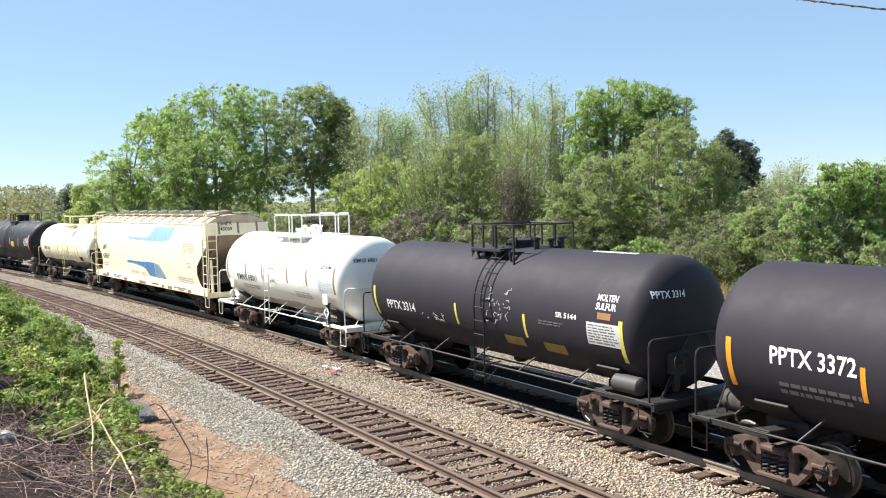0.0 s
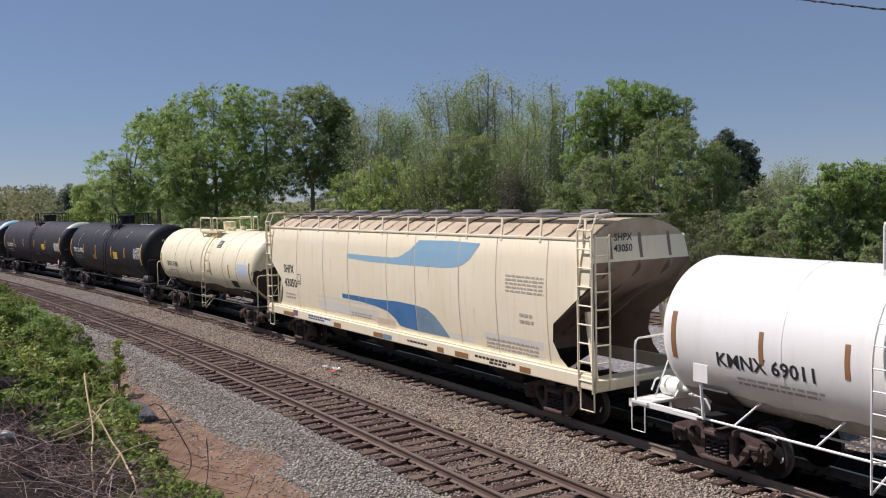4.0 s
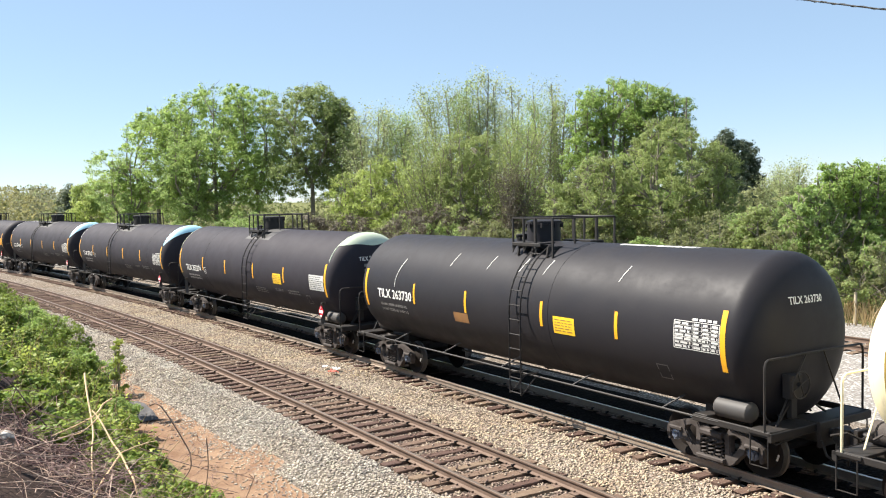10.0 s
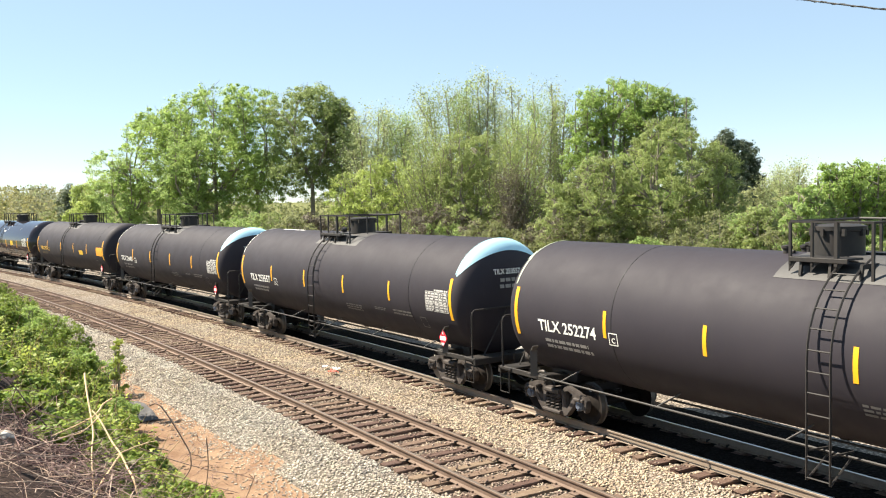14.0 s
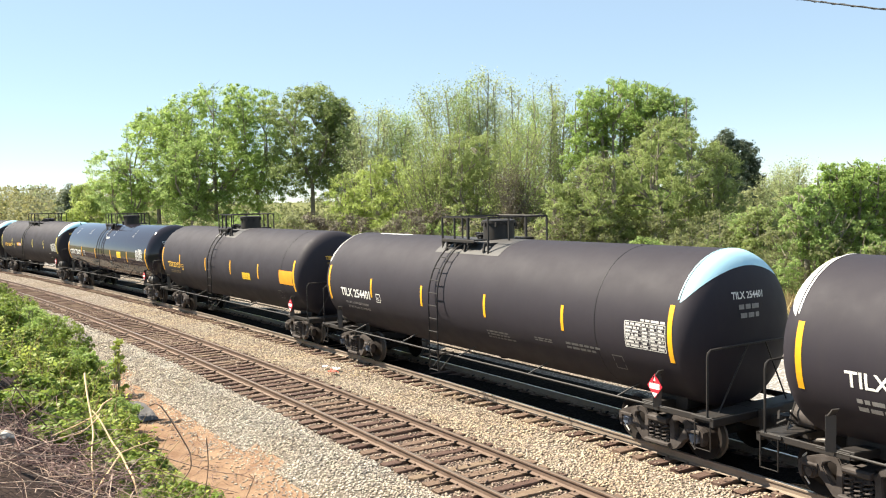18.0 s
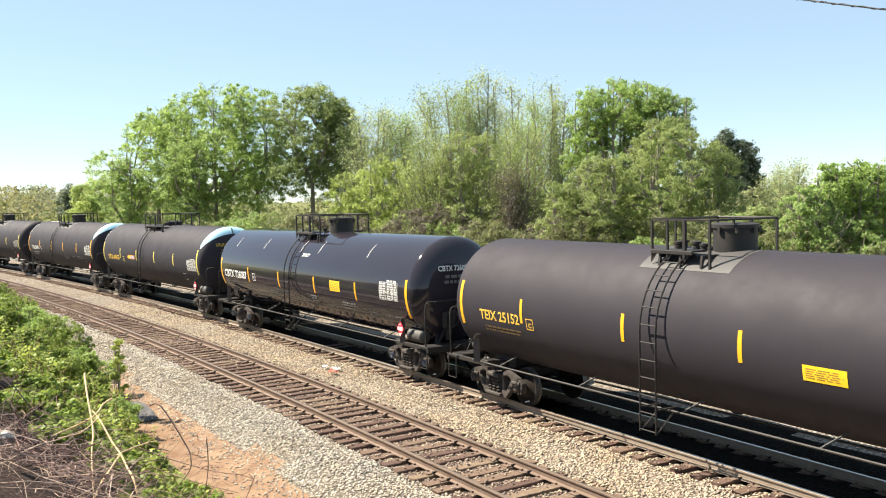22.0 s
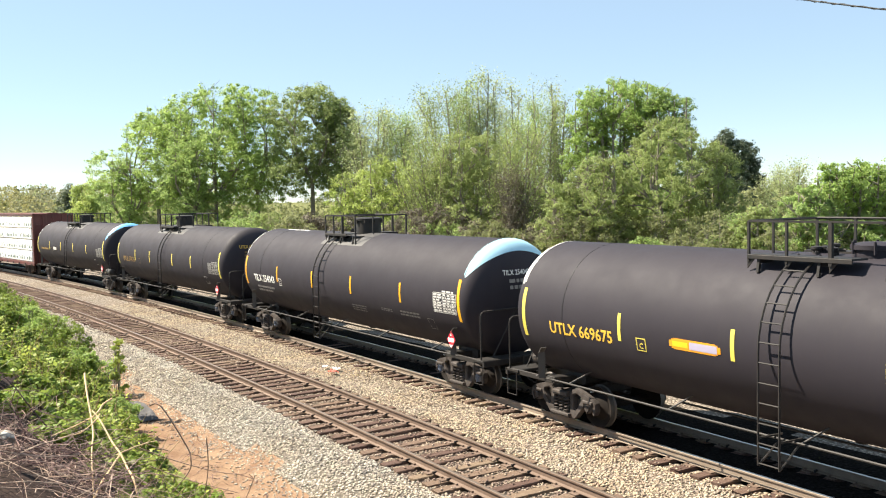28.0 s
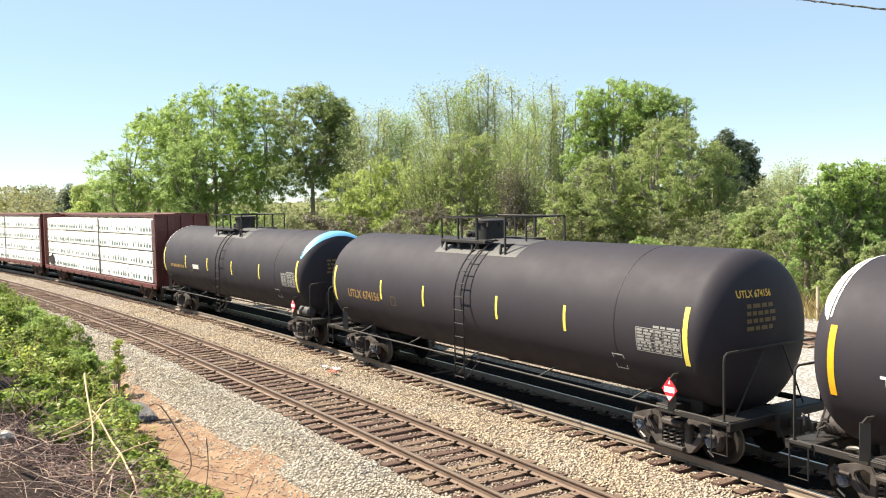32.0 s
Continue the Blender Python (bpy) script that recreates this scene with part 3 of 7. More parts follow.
def side_text(car, text, x0, x1, z, size, mat, tank_r=None, tank_z=None, name="lettering"):
    tank_r, tank_z = tank_r or TANK["r"], tank_z or TANK["z"]
    vs, fs, wide = letter_verts(text, size)
    k = (x1 - x0) / wide
    a0 = math.asin((z - tank_z) / tank_r)
    g = Geo()
    pts = []
    for x, y in vs:
        a = a0 + y / tank_r
        r = tank_r + 0.005
        pts.append((x0 + x * k, -r * math.cos(a), tank_z + r * math.sin(a)))
    g.add(pts, fs)
    return part(name, g, mat, car)


def head_text(car, text, y0, y1, z, size, mat, half, depth, tank_r=None, tank_z=None):
    tank_r, tank_z = tank_r or TANK["r"], tank_z or TANK["z"]
    vs, fs, wide = letter_verts(text, size)
    k = (y1 - y0) / wide
    g = Geo()
    pts = []
    for x, y in vs:
        p, q = y0 + x * k, z + y
        r = math.hypot(p, q - tank_z)
        pts.append((head_x(half, depth, r, tank_r) + 0.016, p, q))
    g.add(pts, fs)
    return part("lettering", g, mat, car)


def bars(g, x0, x1, z0, z1, rows, seed, off=0.009, tank_r=None, tank_z=None, fill=0.55):
    """Small writing as plain bars."""
    tank_r, tank_z = tank_r or TANK["r"], tank_z or TANK["z"]
    rnd = random.Random(seed)
    h = (z1 - z0) / rows
    for i in range(rows):
        x = x0
        zc = z1 - (i + 0.5) * h
        end = x1 - rnd.random() * 0.2 * (x1 - x0)
        while x < end - 0.02:
            L = min(rnd.uniform(0.06, 0.22), end - x)
            patch(g, x, x + L, zc - h * fill / 2, zc + h * fill / 2, off, tank_r, tank_z, n=1)
            x += L + 0.035
    return g


def head_bars(g, y0, y1, z0, z1, rows, seed, half, depth):
    rnd = random.Random(seed)
    h = (z1 - z0) / rows
    for i in range(rows):
        y, zc = y0 + rnd.random() * 0.06, z1 - (i + 0.5) * h
        while y < y1 - 0.05:
            L = min(rnd.uniform(0.08, 0.2), y1 - y)
            q = [(y, zc - h * 0.28), (y + L, zc - h * 0.28), (y + L, zc + h * 0.28), (y, zc + h * 0.28)]
            g.add([(head_x(half, depth, math.hypot(a, b - TANK["z"]), TANK["r"]) + 0.016, a, b) for a, b in q], [(0, 1, 2, 3)])
            y += L + 0.04
    return g


# ---- trucks ----
WHEEL_R, WHEELBASE = 0.457, 1.778
WHEELS = []      # every wheelset, for its rolling


def shared(name, build):
    if name not in SHARED:
        SHARED[name] = build()
    return SHARED[name]


SHARED = {}


def wheel_mesh():
    g = Geo()
    for side in (-1, 1):
        y = side * 0.745
        prof = [(-0.05, 0.10), (-0.05, 0.13), (-0.015, 0.19), (0.012, 0.30), (-0.035, 0.385), (-0.045, 0.41), (-0.06, 0.44)]
        prof2 = [(-0.06, 0.455), (0.055, 0.46), (0.06, 0.47), (0.085, 0.485)]
        prof3 = [(0.088, 0.44), (0.06, 0.39), (0.045, 0.31), (0.03, 0.2), (0.06, 0.13), (0.06, 0.10)]
        for k, pr in enumerate((prof + prof2[:1], prof2, prof2[-1:] + prof3)):
            g.slot = 1 if k == 1 else 0
            g.lathe([(y + side * -a, r) for a, r in (pr if side > 0 else pr)], "Y", n=28, closed=False)
    g.slot = 0
    g.lathe([(-1.06, 0.07), (-0.8, 0.075), (-0.7, 0.1), (0, 0.085), (0.7, 0.1), (0.8, 0.075), (1.06, 0.07)], "Y", n=14)
    # chalk marks on the plates show them roll
    g.slot = 2
    for side in (-1, 1):
        g.box((0.0, side * 0.812, 0.36), (0.17, 0.012, 0.03))
        g.box((0.33, side * 0.812, 0.1), (0.03, 0.012, 0.12))
    return g.mesh("wheelset", [M_WHEEL, M_TREAD, M_LABEL], smooth=True)


def side_frame_mesh(mat):
    """Cast side frame: humped top member, three-cornered windows, spring opening, journal ends."""
    b = WHEELBASE / 2
    half = [(0.30, 0.70), (0.36, 0.80), (0.46, 0.83), (0.75, 0.76), (b + 0.16, 0.665), (b + 0.24, 0.60), (b + 0.255, 0.44), (b + 0.20, 0.31), (b + 0.14, 0.33), (b + 0.135, 0.52), (b - 0.135, 0.53),
            (b - 0.15, 0.42), (0.66, 0.36), (0.47, 0.15), (0.38, 0.11)]
    outer = half + [(-x, z) for x, z in reversed(half)]
    holes = []
    for sx in (-1, 1):
        holes.append([(sx * 0.40, 0.68), (sx * 0.50, 0.71), (sx * 0.64, 0.66), (sx * 0.66, 0.60), (sx * 0.47, 0.34), (sx * 0.41, 0.36)])
    holes.append([(-0.27, 0.22), (0.27, 0.22), (0.27, 0.60), (-0.27, 0.60)])
    bm = bmesh.new()
    edges = []
    for loop in [outer] + holes:
        vs = [bm.verts.new((x, -0.075, z)) for x, z in loop]
        edges += [bm.edges.new((vs[i], vs[(i + 1) % len(vs)])) for i in range(len(vs))]
    bmesh.ops.triangle_fill(bm, use_beauty=True, edges=edges, normal=(0, -1, 0))
    ex = bmesh.ops.extrude_face_region(bm, geom=list(bm.faces))
    for v in ex["geom"]:
        if isinstance(v, bmesh.types.BMVert):
            v.co.y += 0.15
    bmesh.ops.recalc_face_normals(bm, faces=list(bm.faces))
    rim = [e for e in bm.edges if e.is_manifold and e.calc_face_angle(0) > 0.9]
    bmesh.ops.bevel(bm, geom=rim, offset=0.018, segments=2, affect="EDGES")
    g = Geo()
    g.box((0, -0.03, 0.20), (0.62, 0.28, 0.07), chamfer=0.015)
    g.box((0, -0.04, 0.66), (0.5, 0.22, 0.12), chamfer=0.03)
    for sx in (-1, 1):
        g.box((sx * b, -0.01, 0.58), (0.30, 0.20, 0.08), chamfer=0.02)
    add = g.mesh("seat", mat)
    bm.from_mesh(add)
    bpy.data.meshes.remove(add)
    me = bpy.data.meshes.new("side_frame")
    bm.to_mesh(me)
    bm.free()
    me.materials.append(mat)
    return me


def spring_mesh():
    pts = []
    for i in range(37):
        a = i / 36 * 4.5 * 2 * math.pi
        pts.append((0.065 * math.cos(a), 0.055 * math.sin(a), 0.24 + 0.34 * i / 36))
    return Geo().tube(pts, 0.017, 5).mesh("spring", M_TRUCK, smooth=True)


def bearing_mesh(mat):
    g = Geo()
    g.lathe([(0.10, 0.115), (-0.02, 0.12), (-0.05, 0.105), (-0.055, 0.075), (-0.09, 0.07), (-0.095, 0.02)], "Y", n=18)
    for i in range(3):
        a = i * 2.094 + 0.5
        g.lathe([(-0.06, 0.016), (-0.085, 0.016)], "Y", (0.088 * math.cos(a), 0, 0.088 * math.sin(a)), n=6)
    return g.mesh("bearing_cap", mat, smooth=True)


def truck(car, x, rusty=False, blue=False):
    steel = M_TRUCK_RUST if rusty else M_TRUCK
    tag = "r" if rusty else "n"
    g = Geo()
    g.box((0, 0, 0.60), (0.36, 2.1, 0.24), chamfer=0.04)
    g.box((0, 0, 0.74), (0.46, 0.5, 0.10), chamfer=0.02)
    for sx in (-1, 1):
        g.bar((sx * 0.42, -0.62, 0.42), (sx * 0.42, 0.62, 0.42), 0.07, 0.09, 0.015)
        g.bar((sx * 0.42, 0, 0.42), (sx * 0.16, 0.1, 0.62), 0.05, 0.05)
        for sy in (-1, 1):
            g.box((sx * 0.415, sy * 0.745, 0.45), (0.07, 0.1, 0.32), chamfer=0.015)
    bol = part("truck", g, steel, car, "cast steel truck with coil springs", bevel=0.008, at=Matrix.Translation((x, 0, 0)))
    for sy in (-1, 1):
        m = Matrix.Translation((0, sy * 1.0, 0)) @ (Matrix.Identity(4) if sy < 0 else Matrix.Rotation(math.pi, 4, "Z"))
        part("side_frame", shared("frame" + tag, lambda: side_frame_mesh(steel)), None, bol, at=m)
        for q in (-0.17, 0.0, 0.17):
            for v in (-0.07, 0.06):
                part("spring", shared("spring", spring_mesh), None, bol, at=m @ Matrix.Translation((q, v, 0)))
        for sx in (-1, 1):
            mb = Matrix.Translation((sx * WHEELBASE / 2, sy * 1.03, WHEEL_R)) @ (Matrix.Identity(4) if sy < 0 else Matrix.Rotation(math.pi, 4, "Z"))
            key, mt = ("bb", M_BEARING) if blue else ("b" + tag, steel)
            part("bearing_cap", shared(key, lambda: bearing_mesh(mt)), None, bol, at=mb)
    for sx in (-1, 1):
        ob = part("wheelset", shared("wheelset", wheel_mesh), None, car, at=Matrix.Translation((x + sx * WHEELBASE / 2, 0, WHEEL_R)))
        WHEELS.append((ob, x + sx * WHEELBASE / 2, car))


def coupler(car, x, sgn, steel):
    """Draft sill end, shank, knuckle and hoses at one end of a car."""
    g = Geo()
    g.bar((x - sgn * 1.9, 0, 0.86), (x - sgn * 0.28, 0, 0.86), 0.42, 0.36, 0.03)
    g.box((x - sgn * 0.26, 0, 0.86), (0.08, 0.62, 0.46), chamfer=0.02)
    g.bar((x - sgn * 0.3, 0, 0.86), (x - sgn * 0.02, 0, 0.86), 0.14, 0.17, 0.03)
    k = Geo()
    k.box((x - sgn * 0.02, 0.03, 0.86), (0.2, 0.3, 0.28), chamfer=0.05)
    k.lathe([(0.70, 0.07), (1.02, 0.07)], "Z", (x + sgn * 0.04, -0.12, 0), n=10)
    part("draft_sill", g, steel, car, bevel=0.006)
    part("coupler", k, M_STEEL, car, "steel knuckle coupler", bevel=0.01)
    h = Geo()
    for y in (-0.32, 0.32):
        h.tube([(x - sgn * 0.2, y, 0.78), (x - sgn * 0.12, y * 0.9, 0.52), (x - sgn * 0.02, y * 0.5, 0.4), (x + sgn * 0.05, y * 0.2, 0.42)], 0.022, 6)
    part("air_hose", h, M_CABLE, car, smooth=True)


def stepped(g, x, y, z0, z1, w, r=0.016):
    """A sill step: a U of rod hung from the frame."""
    g.tube([(x - w / 2, y, z0), (x - w / 2, y, z1), (x + w / 2, y, z1), (x + w / 2, y, z0)], r, 5)
    return g


def end_gear(car, x_end, sgn, steel, tank_half, reservoir, x_plat, rails):
    """End sill platform, hand rail hoop, steps and the air gear."""
    g = Geo()
    g.box((x_plat, 0, 1.0), (0.5, 2.9, 0.06), chamfer=0.012)
    g.bar((x_plat + sgn * 0.22, -1.45, 0.95), (x_plat + sgn * 0.22, 1.45, 0.95), 0.08, 0.16, 0.015)
    for y in (-1.42, 1.42):
        g.bar((x_plat - sgn * 1.5, y * 0.98, 0.98), (x_plat + sgn * 0.2, y * 0.98, 0.98), 0.05, 0.12, 0.01)
    part("end_platform", g, steel, car, bevel=0.004)
    h = Geo()
    xr = x_plat + sgn * 0.1
    h.tube([(xr, -1.42, 1.0), (xr, -1.42, 2.12), (xr, -1.40, 2.21), (xr, -1.33, 2.26), (xr, -0.4, 2.27), (xr, 0.4, 2.27), (xr, 1.33, 2.26), (xr, 1.40, 2.21),
            (xr, 1.42, 2.12), (xr, 1.42, 1.0)], 0.022, 6)
    h.tube([(xr - sgn * 0.1, -1.0, 1.02), (xr - sgn * 0.02, -0.25, 2.26)], 0.018, 5)
    h.tube([(xr - sgn * 0.1, 1.0, 1.02), (xr - sgn * 0.02, 0.25, 2.26)], 0.018, 5)
    part("end_handrail", h, rails, car, smooth=True)
    for y in (-1.44, 1.44):
        part("sill_step", stepped(Geo(), x_plat, y, 0.95, 0.42, 0.36), steel, car)
    if reservoir:
        r = Geo().lathe([(-0.42, 0.05), (-0.40, 0.14), (-0.34, 0.19), (0.34, 0.19), (0.40, 0.14), (0.42, 0.05)], "X", (x_plat - sgn * 0.75, -1.12, 1.22), n=18)
        part("air_reservoir", r, M_GREYSTEEL if steel is M_STEEL else steel, car, smooth=True)


def brake_gear(car, x, sgn, steel, seed):
    """The brake cylinder, valves, pipes and hand-brake wheel at one end."""
    rnd = random.Random(seed)
    dull, rust = (steel, steel) if steel is M_WHITE else (M_TRUCK, M_TRUCK_RUST)
    part("brake_cylinder", Geo().lathe([(-0.28, 0.17), (-0.26, 0.2), (0.2, 0.2), (0.24, 0.1), (0.4, 0.06)], "X", (x, -0.55, 1.22), n=14), dull, car, smooth=True)
    part("control_valve", Geo().box((x - 0.05, 0.35, 1.22), (0.5, 0.36, 0.3), chamfer=0.05), rust, car, bevel=0.02)
    part("valve_box", Geo().box((x + 0.1, -0.05, 1.16), (0.3, 0.26, 0.26), chamfer=0.04), dull, car, bevel=0.02)
    for i in range(7):
        g = Geo()
        a = Vector((x + rnd.uniform(-0.45, 0.4), rnd.uniform(-1.1, 1.0), 1.08 + rnd.random() * 0.12))
        b = a + Vector((rnd.uniform(-0.4, 0.4), rnd.uniform(-0.5, 0.5), rnd.uniform(-0.02, 0.25)))
        g.tube([a, (a + b) / 2 + Vector((0, 0, 0.08)), b], 0.022, 5)
        part("air_pipe", g, dull if i % 2 else steel, car)
    hw = Geo()
    c = (x + sgn * 0.2, 0.35, 1.75)
    ring = [(c[0], c[1] + 0.26 * math.cos(a * math.pi / 9), c[2] + 0.26 * math.sin(a * math.pi / 9)) for a in range(19)]
    hw.tube(ring, 0.016, 5, caps=False)
    for a in range(4):
        hw.tube([c, (c[0], c[1] + 0.25 * math.cos(a * 1.57 + 0.4), c[2] + 0.25 * math.sin(a * 1.57 + 0.4))], 0.012, 4)
    hw.tube([(c[0], c[1], c[2]), (c[0] - sgn * 0.3, c[1], c[2])], 0.03, 6)
    hw.tube([(c[0] - sgn * 0.15, c[1], 1.05), (c[0] - sgn * 0.15, c[1], c[2])], 0.03, 6)
    part("brake_wheel", hw, steel, car)


def hand_brake(car, x, sgn, steel, half, seed):
    """Brake housing, lever, braces and pipes before the forward tank head."""
    rnd = random.Random(seed + 900)
    part("brake_housing", Geo().box((x + sgn * 0.16, -0.62, 1.72), (0.22, 0.34, 0.42), chamfer=0.04).box((x + sgn * 0.16, -0.62, 1.4), (0.1, 0.16, 0.5)), steel, car, bevel=0.01)
    w = Geo()
    c = (x + sgn * 0.34, -0.62, 1.76)
    w.tube([(c[0], c[1] + 0.24 * math.cos(k * math.pi / 9), c[2] + 0.24 * math.sin(k * math.pi / 9)) for k in range(19)], 0.016, 5, caps=False)
    for k in range(4):
        w.tube([c, (c[0], c[1] + 0.23 * math.cos(k * 1.57 + 0.4), c[2] + 0.23 * math.sin(k * 1.57 + 0.4))], 0.012, 4)
    w.tube([(c[0] - sgn * 0.12, c[1], c[2]), c], 0.03, 6)
    part("brake_wheel", w, steel, car)
    part("brake_rod", Geo().tube([(x + sgn * 0.16, -0.62, 1.5), (x + sgn * 0.1, -0.95, 1.05)], 0.02, 5), steel, car)
    for i in range(4):
        a = Vector((x - sgn * rnd.uniform(0.0, 0.5), rnd.uniform(-1.1, 0.6), 1.05))
        b = a + Vector((-sgn * rnd.uniform(0.1, 0.5), rnd.uniform(-0.3, 0.3), rnd.uniform(0.05, 0.3)))
        part("air_pipe", Geo().tube([a, (a + b) / 2 + Vector((0, 0, 0.06)), b], 0.022, 5), steel, car)
    part("cut_lever", Geo().tube([(x + sgn * 0.28, -1.4, 0.9), (x + sgn * 0.34, -1.3, 0.82), (x + sgn * 0.34, -0.3, 0.9), (x + sgn * 0.5, -0.1, 1.0)], 0.014, 5), steel, car)


def head_cap(car, sgn, half, depth, drop, flat, mat, label, dark_line=False):
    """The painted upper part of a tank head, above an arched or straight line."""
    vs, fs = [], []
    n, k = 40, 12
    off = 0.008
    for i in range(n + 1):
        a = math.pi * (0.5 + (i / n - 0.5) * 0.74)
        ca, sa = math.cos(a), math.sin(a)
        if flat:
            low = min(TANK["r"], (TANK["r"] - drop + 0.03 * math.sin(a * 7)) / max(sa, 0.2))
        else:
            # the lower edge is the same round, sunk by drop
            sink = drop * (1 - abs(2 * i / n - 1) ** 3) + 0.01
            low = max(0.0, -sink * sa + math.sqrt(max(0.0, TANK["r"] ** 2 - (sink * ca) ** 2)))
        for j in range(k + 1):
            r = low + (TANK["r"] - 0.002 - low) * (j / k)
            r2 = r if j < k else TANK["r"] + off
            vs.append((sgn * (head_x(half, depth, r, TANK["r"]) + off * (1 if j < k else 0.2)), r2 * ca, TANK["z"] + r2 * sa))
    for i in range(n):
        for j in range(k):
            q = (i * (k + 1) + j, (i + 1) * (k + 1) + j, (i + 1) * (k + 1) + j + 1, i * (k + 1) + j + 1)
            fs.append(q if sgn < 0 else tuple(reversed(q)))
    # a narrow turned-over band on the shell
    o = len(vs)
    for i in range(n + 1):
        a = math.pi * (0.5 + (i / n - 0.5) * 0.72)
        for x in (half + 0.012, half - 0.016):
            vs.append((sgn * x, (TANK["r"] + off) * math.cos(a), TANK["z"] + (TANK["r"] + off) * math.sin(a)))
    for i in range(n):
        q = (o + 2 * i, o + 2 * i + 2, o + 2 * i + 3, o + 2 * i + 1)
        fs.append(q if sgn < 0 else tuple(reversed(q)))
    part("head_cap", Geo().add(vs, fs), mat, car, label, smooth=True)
    if dark_line:
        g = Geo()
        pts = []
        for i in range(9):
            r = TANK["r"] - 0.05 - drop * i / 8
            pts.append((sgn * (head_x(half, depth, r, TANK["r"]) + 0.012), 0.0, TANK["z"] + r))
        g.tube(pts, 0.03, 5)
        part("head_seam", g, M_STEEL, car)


def ladder(car, x, steel, top_z, width=0.42, low=0.55, tank_r=None):
    """Side ladder over the tank's flank down to a splayed foot."""
    tank_r = tank_r or TANK["r"]
    path = []
    for i in range(9):
        a = radians(68) * (1 - i / 8)
        path.append((-(tank_r + 0.13) * math.cos(a), TANK["z"] + (tank_r + 0.13) * math.sin(a)))
    path += [(-(tank_r + 0.13), 1.5), (-(tank_r + 0.13), low)]
    g = Geo()
    for dx in (-width / 2, width / 2):
        g.tube([(x + dx, y, z) for y, z in path], 0.02, 5)
    seg = [(Vector((0, *path[i])), Vector((0, *path[i + 1]))) for i in range(len(path) - 1)]
    run_len, nxt = 0.0, 0.15
    lad = part("ladder", g, steel, car, smooth=True)
    rung = shared("rung" + steel.name, lambda: Geo().tube([(-width / 2, 0, 0), (width / 2, 0, 0)], 0.014, 5).mesh("rung", steel))
    for a, b in seg:
        L = (b - a).length
        while nxt < run_len + L:
            p = a.lerp(b, (nxt - run_len) / L)
            part("rung", rung, None, lad, at=Matrix.Translation((x, p.y, p.z)))
            nxt += 0.34
        run_len += L
    yy = -(tank_r + 0.13)
    for dx in (-width / 2, width / 2):
        part("ladder_brace", Geo().tube([(x + dx, yy, 1.02), (x + dx * 0.9 + 0.14, yy + 0.42, 1.06)], 0.02, 5), steel, lad)
        part("ladder_brace", Geo().tube([(x + dx, yy, low), (x + dx * 0.9 + 0.16, yy + 0.36, 1.0)], 0.018, 5), steel, lad)


def top_platform(car, steel, style, x0=-1.55, x1=1.35, z0=None, top=4.62, deck_mat=None, tank_r=None):
    """Platform with safety railing round the manway, and what stands on it."""
    tank_r = tank_r or TANK["r"]
    z = (z0 or TANK["z"] + tank_r) - 0.02
    d = Geo()
    for sy in (-1, 1):
        xe = x1 if style == "hoops" else x0 + (x1 - x0) * 0.72
        d.box(((x0 + xe) / 2, sy * 0.78, z), (xe - x0, 0.42, 0.035))
        d.bar((x0, sy * 0.98, z - 0.03), (xe, sy * 0.98, z - 0.03), 0.035, 0.08, 0.008)
    for x in (x0 + 0.2, (x0 + x1) / 2, x1 - 0.2):
        d.bar((x, -0.95, z - 0.10), (x, 0.95, z - 0.10), 0.06, 0.08)
        for sy in (-1, 1):
            a = radians(52)
            d.bar((x, sy * 0.93, z - 0.08), (x, sy * (tank_r + 0.01) * math.cos(a), TANK["z"] + (tank_r + 0.01) * math.sin(a)), 0.05, 0.05)
    part("platform", d, deck_mat or steel, car)
    rail_top = lambda *pts: Geo().tube(list(pts), 0.026, 6)
    if style == "hoops":
        for sy in (-1, 1):
            y = sy * 0.96
            for a, b in ((x0, x0 + 1.3), (x0 + 1.55, x1)):
                part("railing_hoop", rail_top((a, y, z), (a, y, top - 0.08), (a + 0.06, y, top), (b - 0.06, y, top), (b, y, top - 0.08), (b, y, z)), steel, car, smooth=True)
        for x in (x0, x1):
            part("railing_bar", rail_top((x, -0.96, top - 0.04), (x, 0.96, top - 0.04)), steel, car, smooth=True)
    else:
        corners = [(x0, -0.96, top), (x1, -0.96, top), (x1, 0.96, top), (x0, 0.96, top), (x0, -0.96, top)]
        h = Geo().tube(corners, 0.024, 4)
        rl = part("safety_railing", h, steel, car)
        for sy in (-1, 1):
            for k, x in enumerate((x0, x0 + (x1 - x0) * 0.28, x0 + (x1 - x0) * 0.58, x1)):
                wd = 0.062 if k == 2 else 0.042
                foot = TANK["z"] + math.sqrt(tank_r ** 2 - 0.96 ** 2) - 0.02 if k == 3 else z - 0.12
                p = Geo().bar((x, sy * 0.96, foot), (x, sy * 0.96, top), wd, wd)
                if k < 3:
                    p.add([(x - 0.03, sy * 0.965, z - 0.02), (x + 0.16, sy * 0.965, z - 0.02), (x - 0.03, sy * 0.965, z - 0.24), (x - 0.03, sy * 0.945, z - 0.02), (x + 0.16, sy * 0.945, z - 0.02), (x - 0.03, sy * 0.945, z - 0.24)],
                          [(0, 1, 2), (5, 4, 3), (0, 3, 4, 1), (1, 4, 5, 2), (2, 5, 3, 0)])
                part("railing_post", p, steel, rl)
        for x in (x0, x1):
            part("railing_post", Geo().bar((x, -0.3, z), (x, -0.3, top), 0.036, 0.036), steel, rl)
    return z


